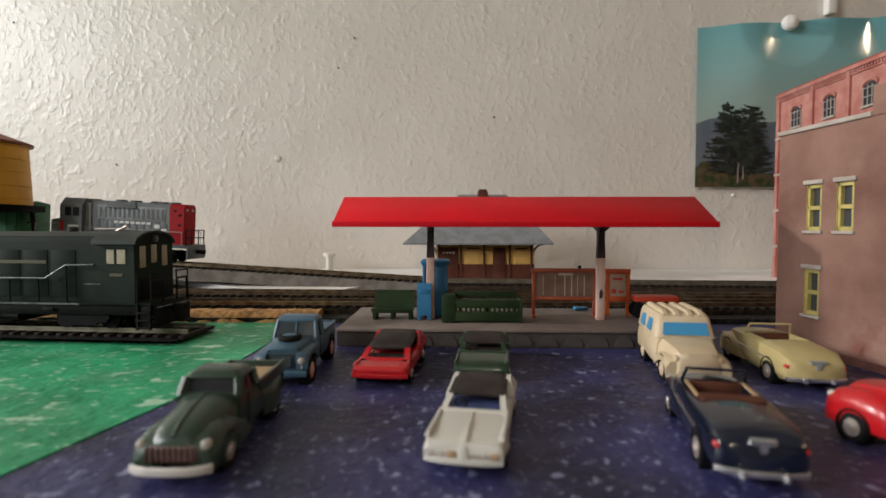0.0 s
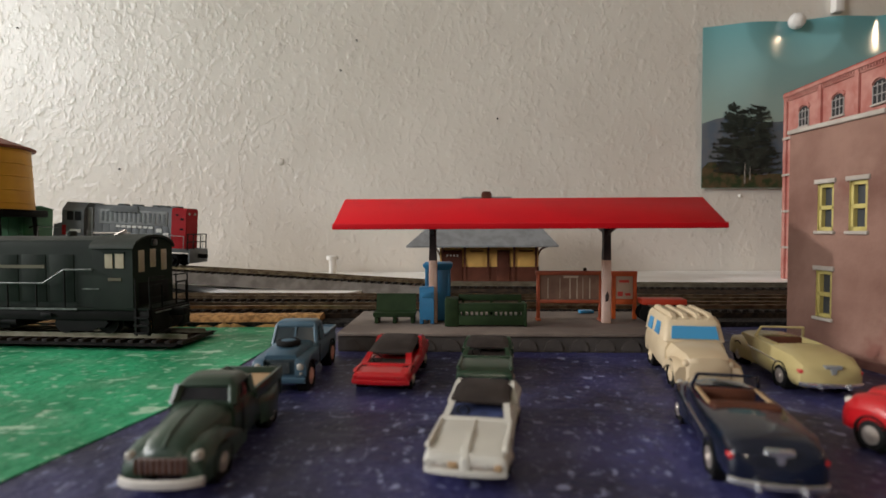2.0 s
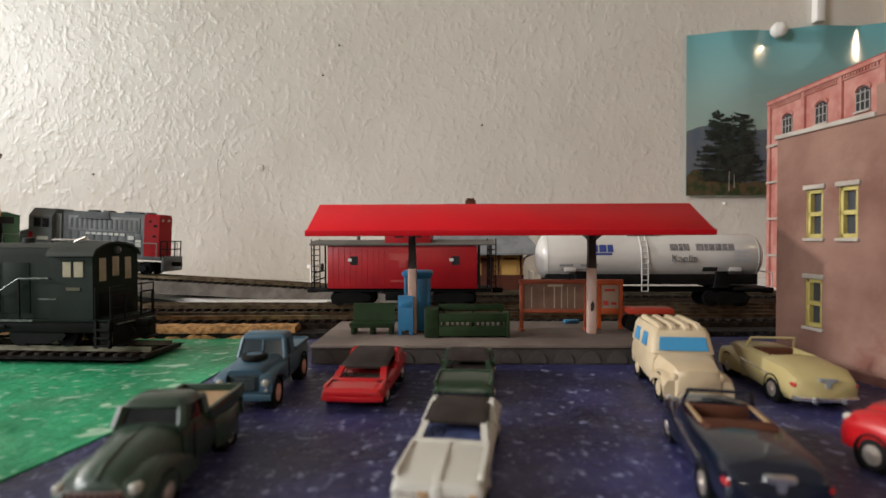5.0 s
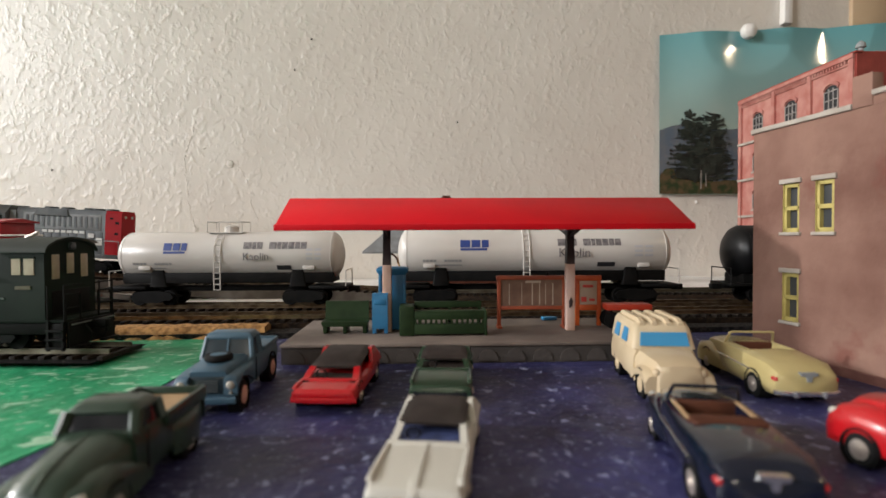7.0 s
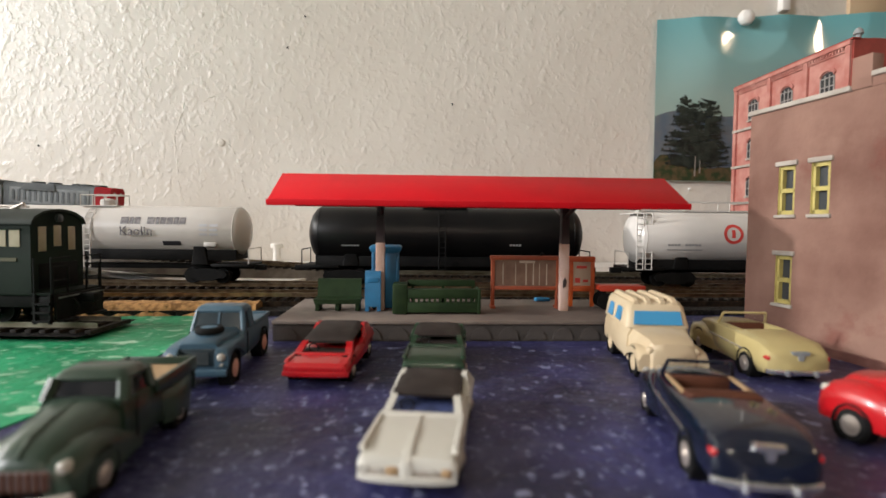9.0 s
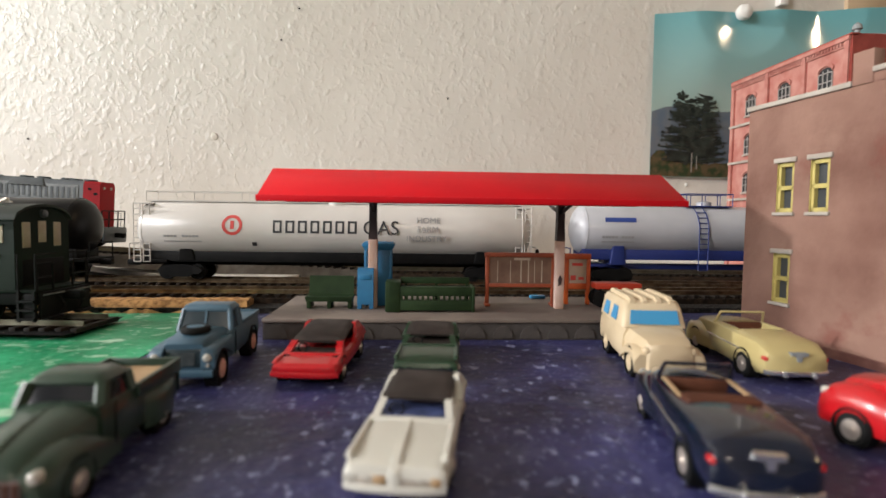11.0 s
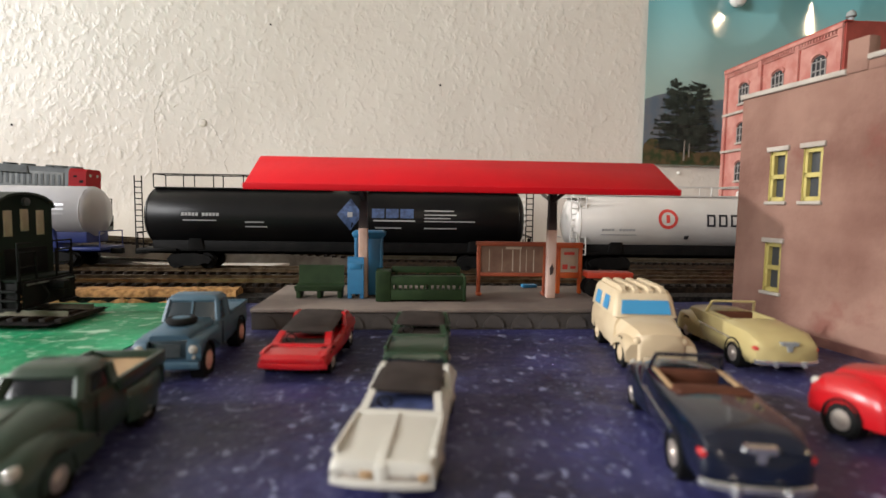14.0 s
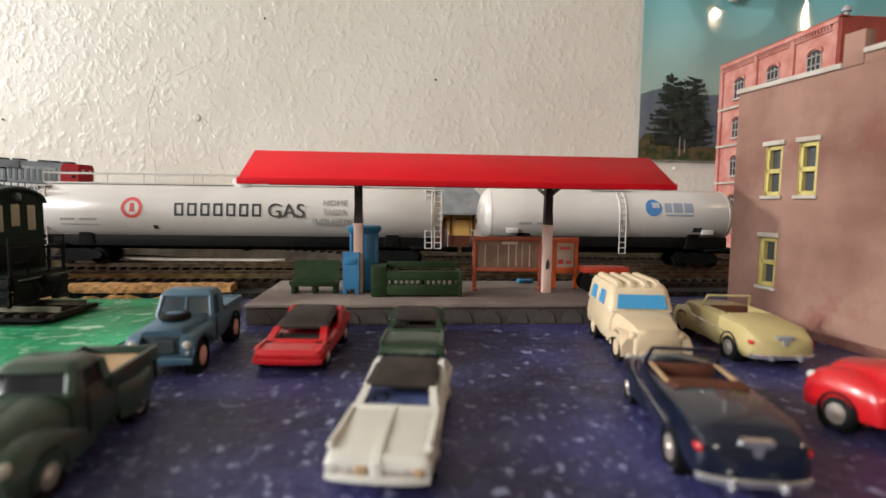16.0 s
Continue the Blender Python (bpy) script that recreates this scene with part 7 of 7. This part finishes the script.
def switcher():
    """Dark green switch engine on the display track, cab end towards the platform."""
    root = thing("switch_engine", pose(-0.0885, 0.3089, 0.0066, 0, 0, -5), "dark green diesel switch engine standing on the short track", "locomotive")
    # local x: 0 at the cab's end wall, negative along the hood
    n = 0.21
    part("frame_sill", B(-n, 0.0085, -0.0150, 0.0150, 0.0075, 0.0128, 0.0004), "black", root)
    part("walkway", B(-n, 0.0085, -0.0162, 0.0162, 0.0128, 0.0140, 0.0003), "loco_green", root)
    part("walkway_edge", B(-n, -0.030, -0.0165, -0.0161, 0.0128, 0.0138), "silver_edge", root, "worn pale edge")
    hood = [(-0.0128, 0.0140), (-0.0128, 0.0440), (-0.0112, 0.0472), (-0.0070, 0.0490), (0, 0.0495), (0.0070, 0.0490), (0.0112, 0.0472), (0.0128, 0.0440), (0.0128, 0.0140)]
    part("hood", prism(bmesh.new(), hood, -n, -0.0215, "X"), "loco_green", root, "long dark green hood", 40)
    for i in range(9):
        x = -0.034 - i * 0.0155
        part("hood_door", B(x - 0.0135, x, -0.0131, -0.0127, 0.0165, 0.0405, 0.0001), "loco_green", root)
    printed(part("name_bar", B(-0.118, -0.050, -0.0134, -0.0130, 0.0335, 0.0352), "gold_print", root, "faded gold name line"))
    cab = [(-0.0160, 0.0140), (-0.0160, 0.0432), (-0.0145, 0.0455), (-0.0100, 0.0478), (-0.0050, 0.0489), (0, 0.0493), (0.0050, 0.0489), (0.0100, 0.0478), (0.0145, 0.0455), (0.0160, 0.0432), (0.0160, 0.0140)]
    c = part("cab", prism(bmesh.new(), cab, -0.0215, 0.0, "X"), "loco_green", root, "cab with an arched roof", 40)
    rf = [(y * 1.05, z + 0.0012) for y, z in cab[1:-1]] + [(y * 1.05, z + 0.0002) for y, z in cab[1:-1]][::-1]
    part("cab_roof", prism(bmesh.new(), rf, -0.0225, 0.0012, "X"), "loco_roof", c, "grey-green arched roof", 50)
    part("hood_roof", prism(bmesh.new(), [(y * 1.01, z + 0.0004) for y, z in hood[2:-2]] + [(y * 1.0, z - 0.0002) for y, z in hood[2:-2]][::-1], -n, -0.0226, "X"), "loco_roof", root, "grey-green hood top", 50)
    for x0, x1 in ((-0.0145, -0.0105), (-0.0090, -0.0045)):
        part("cab_window", B(x0, x1, -0.0163, -0.0157, 0.0338, 0.0412), "window_lit_paint", c, "side window painted pale for light through the cab")
    part("window_frame", B(-0.0152, -0.0040, -0.0165, -0.0158, 0.0410, 0.0418), "loco_green", c)
    for y, z0, z1 in ((-0.0095, 0.0315, 0.0425), (-0.0005, 0.0335, 0.0430), (0.0085, 0.0315, 0.0425)):
        part("end_window", B(-0.0004, 0.0004, y - 0.0022, y + 0.0022, z0, z1, 0.0003), "window_lit_paint", c, "end window painted pale for light through the cab")
    part("end_lamp", lathe(bmesh.new(), [(0, 0.0018), (0.0014, 0.0018), (0.0016, 0.001)], (0.0, 0.0, 0.0462), "X", 14), "glass_grey", c)
    part("number_bar", B(-0.0130, -0.0060, -0.0164, -0.0160, 0.0275, 0.0290), "gold_print", c)
    # exhaust stack and roof details
    part("stack", lathe(bmesh.new(), [(0, 0.0025), (0.0030, 0.0025), (0.0034, 0.0018)], (-0.046, 0, 0.0490), "Z", 14), "loco_roof", root)
    bm = bmesh.new()
    rod(bm, (-0.030, -0.004, 0.0512), (-0.010, -0.004, 0.0512), 0.0005)
    rod(bm, (-0.018, -0.004, 0.0500), (-0.012, -0.004, 0.0525), 0.0009)
    part("horn", bm, "hub", root, "pale brass horn")
    # handrails on the near and far side
    for s in (-1, 1):
        bm = bmesh.new()
        y = s * 0.0164
        rod(bm, (-n, y, 0.0262), (-0.0480, y, 0.0262), 0.0005)
        rod(bm, (-0.0480, y, 0.0262), (-0.0365, y, 0.0330), 0.0005)
        rod(bm, (-0.0365, y, 0.0330), (-0.0215, y, 0.0332), 0.0005)
        rail = part("handrail", bm, "loco_green" if s > 0 else "silver_edge", root, "worn handrail")
        for x in (-0.0365, -0.0520, -0.0680, -0.0840, -0.1000):
            pb = bmesh.new()
            rod(pb, (x, y, 0.0140), (x, y, 0.0330 if x > -0.04 else 0.0262), 0.0005)
            part("stanchion", pb, "black", rail)
        for i in range(5):
            x = -0.0440 - i * 0.0330
            part("side_vent", B(x - 0.0060, x, s * 0.0162 - 0.0004, s * 0.0162 + 0.0004, 0.0095, 0.0112, 0.0002), "black", root)
        part("step_line", B(-0.0270, -0.0180, s * 0.0163 - 0.0002, s * 0.0163 + 0.0002, 0.0232, 0.0238), "silver_edge", root)
        part("stirrup_step", B(0.0010, 0.0085, s * 0.0155 - 0.0006, s * 0.0155 + 0.0006, 0.0010, 0.0125, 0.0003), "black", root)
    # end platform, pilot and coupler
    part("pilot", B(0.0085, 0.0100, -0.0150, 0.0150, 0.0020, 0.0130, 0.0004), "black", root)
    for y0, y1 in ((-0.0150, -0.0060), (0.0060, 0.0150)):
        bm = bmesh.new()
        for y in (y0, y1):
            rod(bm, (0.0085, y, 0.0130), (0.0085, y, 0.0250), 0.0005)
        rod(bm, (0.0085, y0, 0.0250), (0.0085, y1, 0.0250), 0.0005)
        rod(bm, (0.0085, y0, 0.0190), (0.0085, y1, 0.0190), 0.0004)
        part("end_railing", bm, "black", root)
    coupler(root, 0.0100, 1)
    for s in (-1, 1):
        lad = part("step_ladder", B(0.0012, 0.0022, s * 0.0166 - 0.0006, s * 0.0166 + 0.0006, 0.0006, 0.0135), "black", root, "black boarding steps")
        part("stile", B(0.0078, 0.0088, s * 0.0166 - 0.0006, s * 0.0166 + 0.0006, 0.0006, 0.0135), "black", lad)
        for z in (0.0014, 0.0052, 0.0090):
            part("tread", B(0.0012, 0.0088, s * 0.0166 - 0.0014, s * 0.0166 + 0.0014, z, z + 0.0009), "black", lad)
        bm = bmesh.new()
        rod(bm, (0.0016, s * 0.0166, 0.0135), (0.0016, s * 0.0166, 0.0290), 0.0004)
        rod(bm, (0.0086, s * 0.0160, 0.0135), (0.0086, s * 0.0160, 0.0290), 0.0004)
        rod(bm, (0.0086, s * 0.0160, 0.0290), (0.0086, s * 0.0040, 0.0290), 0.0004)
        part("grab_rail", bm, "black", root)
        part("footboard", B(0.0096, 0.0124, s * 0.0098 - 0.0050, s * 0.0098 + 0.0050, 0.0012, 0.0022, 0.0002), "black", root)
        bm = bmesh.new()
        for k in range(5):
            a0, a1 = k / 5, (k + 1) / 5
            rod(bm, (0.0102 + 0.003 * math.sin(a0 * 3.1), s * 0.0052, 0.0104 - 0.0080 * a0), (0.0102 + 0.003 * math.sin(a1 * 3.1), s * 0.0052, 0.0104 - 0.0080 * a1), 0.0004)
        part("air_hose", bm, "tyre", root)
    bm = bmesh.new()
    rod(bm, (0.0108, -0.0145, 0.0118), (0.0108, 0.0145, 0.0118), 0.0004)
    part("cut_lever", bm, "silver_edge", root, "pale worn cut lever")
    # black sheet paints the shade on the cab's lower end wall
    part("end_shade", B(-0.0002, 0.0003, -0.0120, 0.0120, 0.0150, 0.0262, 0.0002), "black", root)
    for x in (-0.030, -0.160):
        truck_parts(root, x, wheelbase=0.024, r=0.0056)
    part("fuel_tank", B(-0.120, -0.070, -0.0135, 0.0135, 0.0025, 0.0078, 0.001), "black", root)
    for x in (-0.058, -0.066):
        part("air_tank", lathe(bmesh.new(), [(-0.012, 0.001), (-0.012, 0.0024), (0.012, 0.0024), (0.012, 0.001)], (x - 0.02, -0.0120, 0.0062), "X", 12), "black", root)


switcher()


def incline_pose(s):
    a = Vector((0.060, 0.502, 0.0135))
    d = Vector((-0.68, 0.046, 0.0365)).normalized()
    p = a + d * s
    return Matrix.Translation(p) @ Euler((0, -math.asin(d.z), math.atan2(d.y, d.x))).to_matrix().to_4x4()


def road_diesel():
    """Grey and red road engine on the incline; local x runs uphill from its rear coupler, +y towards the lot."""
    root = thing("road_engine", incline_pose(0.226), "grey road diesel with a red hood end standing on the incline", "locomotive")
    part("deck", B(0.002, 0.146, -0.0160, 0.0160, 0.0135, 0.0165, 0.0004), "diesel_grey", root)
    part("fuel_tank", B(0.055, 0.092, -0.0140, 0.0140, 0.0030, 0.0135, 0.0012), "black", root)
    hood = [(-0.0098, 0.0165), (-0.0098, 0.0500), (-0.0078, 0.0530), (0.0078, 0.0530), (0.0098, 0.0500), (0.0098, 0.0165)]
    part("hood_end", prism(bmesh.new(), hood, 0.0080, 0.0215, "X"), "diesel_red", root, "red hood end")
    for x0, x1, z0, z1 in ((0.0100, 0.0130, 0.0420, 0.0440), (0.0150, 0.0175, 0.0460, 0.0475), (0.0105, 0.0135, 0.0330, 0.0350)):
        part("slot", B(x0, x1, 0.0096, 0.0100, z0, z1), "black", root)
    for y in (-0.0045, 0.0045):
        part("end_lamp", lathe(bmesh.new(), [(0.0, 0.0012), (-0.0006, 0.0010)], (0.0080, y, 0.0480), "X", 12), "lamp_clear", root)
    part("hood", prism(bmesh.new(), hood, 0.0215, 0.0960, "X"), "diesel_grey", root, "grey hood")
    part("side_panel", B(0.0250, 0.0900, 0.0096, 0.0104, 0.0360, 0.0490, 0.0002), "diesel_light", root, "pale grey upper panel")
    for i in range(14):
        part("louvre", B(0.0270 + i * 0.0045, 0.0290 + i * 0.0045, 0.0103, 0.0107, 0.0375 + 0.001 * (i % 2), 0.0470), "diesel_grey", root)
    for i in range(10):
        part("hood_door", B(0.0235 + i * 0.0071, 0.0300 + i * 0.0071, 0.0097, 0.0101, 0.0180, 0.0350, 0.0001), "diesel_grey", root)
    for x in (0.022, 0.0335, 0.0405, 0.0600, 0.0740):
        part("roof_fan", lathe(bmesh.new(), [(0, 0.0048), (0.0014, 0.0050), (0.0018, 0.0040), (0.0016, 0.001)], (x, 0, 0.0528), "Z", 18), "diesel_grey", root)
    part("intake", loft(bmesh.new(), [rrect(0.066, 0.0085, 0.0150, 0.0040, 0.001, 0.0470), rrect(0.066, 0.0070, 0.0120, 0.0025, 0.001, 0.0525)]), "diesel_grey", root)
    name = part("name_bar", B(0.0300, 0.0352, 0.0105, 0.0108, 0.0300, 0.0335), "white_print", root, "white name blocks")
    for i in range(7):
        part("name_block", B(0.0385 + i * 0.0052, 0.0425 + i * 0.0052, 0.0104, 0.0107, 0.0330, 0.0352), "white_print", name)
    part("number_block", B(0.0235, 0.0285, 0.0104, 0.0107, 0.0240, 0.0300), "white_print", root)
    cab = part("cab", prism(bmesh.new(), [(-0.0155, 0.0165), (-0.0155, 0.0470), (-0.0095, 0.0540), (0.0095, 0.0540), (0.0155, 0.0470), (0.0155, 0.0165)], 0.1010, 0.1220, "X"), "diesel_grey", root, "grey cab")
    for x0, x1 in ((0.1035, 0.1095), (0.1110, 0.1170)):
        part("cab_window", B(x0, x1, 0.0152, 0.0158, 0.0375, 0.0455), "glass_dark", cab)
    part("cab_mark", B(0.1180, 0.1215, 0.0152, 0.0158, 0.0240, 0.0330), "diesel_red", cab)
    part("cab_number", B(0.1040, 0.1140, 0.0153, 0.0159, 0.0265, 0.0295), "white_print", cab)
    part("cab_link", B(0.0960, 0.1010, -0.0110, 0.0110, 0.0165, 0.0500), "diesel_light", root)
    part("nose", loft(bmesh.new(), [[(0.1220, -0.0110, 0.0165), (0.1220, 0.0110, 0.0165), (0.1220, 0.0110, 0.0360), (0.1220, -0.0110, 0.0360)],
                                    [(0.1350, -0.0105, 0.0165), (0.1350, 0.0105, 0.0165), (0.1350, 0.0095, 0.0330), (0.1350, -0.0095, 0.0330)]]), "diesel_grey", root)
    for s in (-1, 1):
        bm = bmesh.new()
        y = s * 0.0160
        rod(bm, (0.006, y, 0.0280), (0.098, y, 0.0280), 0.0004)
        for i in range(8):
            x = 0.006 + i * 0.013
            rod(bm, (x, y, 0.0160), (x, y, 0.0280), 0.0004)
        rod(bm, (0.124, y, 0.0300), (0.145, y, 0.0300), 0.0005)
        rod(bm, (0.145, y, 0.0160), (0.145, y, 0.0300), 0.0005)
        part("handrail", bm, "diesel_light", root)
    bm = bmesh.new()
    for y in (-0.0155, -0.006, 0.006, 0.0155):
        rod(bm, (0.0025, y, 0.0160), (0.0025, y, 0.0300), 0.0006)
    for z in (0.0300, 0.0230):
        rod(bm, (0.0025, -0.0155, z), (0.0025, 0.0155, z), 0.0005)
    part("end_railing", bm, "black", root)
    part("pilot", B(0.0, 0.002, -0.0150, 0.0150, 0.0040, 0.0165, 0.0005), "diesel_grey", root)
    coupler(root, 0.0, -1)
    for x in (0.030, 0.118):
        truck_parts(root, x, wheelbase=0.022)


road_diesel()


def boxcar():
    root = thing("boxcar", incline_pose(0.380), "green boxcar coupled behind the grey engine", "boxcar")
    part("body", B(0.004, 0.140, -0.0160, 0.0160, 0.0125, 0.0460, 0.0006), "boxcar_green", root, "green boxcar body")
    part("roof", prism(bmesh.new(), [(-0.0166, 0.0460), (0, 0.0490), (0.0166, 0.0460)], 0.003, 0.141, "X"), "boxcar_green", root)
    for i in range(12):
        x = 0.008 + i * 0.0115
        part("side_rib", B(x, x + 0.001, 0.0160, 0.0166, 0.0130, 0.0455), "boxcar_green", root)
    ladder(root, 0.0075, 0.0172, 0.0125, 0.0450, "boxcar_green", 0, 0, 0.0048)
    part("underframe", B(0.0, 0.144, -0.0120, 0.0120, 0.0095, 0.0126), "black", root)
    for x in (0.028, 0.116):
        truck_parts(root, x)
    coupler(root, 0.0, -1)


boxcar()


# ---- what moves ----
# seconds and the train's way along the main track, in metres
TRAIN_WAY = [(0.0, 0.9280), (1.5, 0.7105), (3.0, 0.4927), (3.5, 0.4199), (4.2, 0.3200), (6.5, 0.0), (7.0, -0.0655), (8.0, -0.2015), (9.0, -0.3519),
             (11.5, -0.7625), (12.0, -0.8428), (12.5, -0.9240), (13.0, -1.0095), (13.5, -1.0915), (14.0, -1.1755), (14.5, -1.2640), (15.0, -1.3475), (15.5, -1.4308), (16.0, -1.5190)]


def motions():
    ang = math.atan(SLOPE)
    x0, y0 = -0.1, train_y(-0.1)
    for car, mid in TRAIN:
        rows = []
        for t, way in TRAIN_WAY:
            s = mid + way
            rows.append((t, pose(x0 + s * math.cos(ang), y0 + s * math.sin(ang), 0.0105, 0, 0, math.degrees(ang))))
        walk(car, rows)


motions()
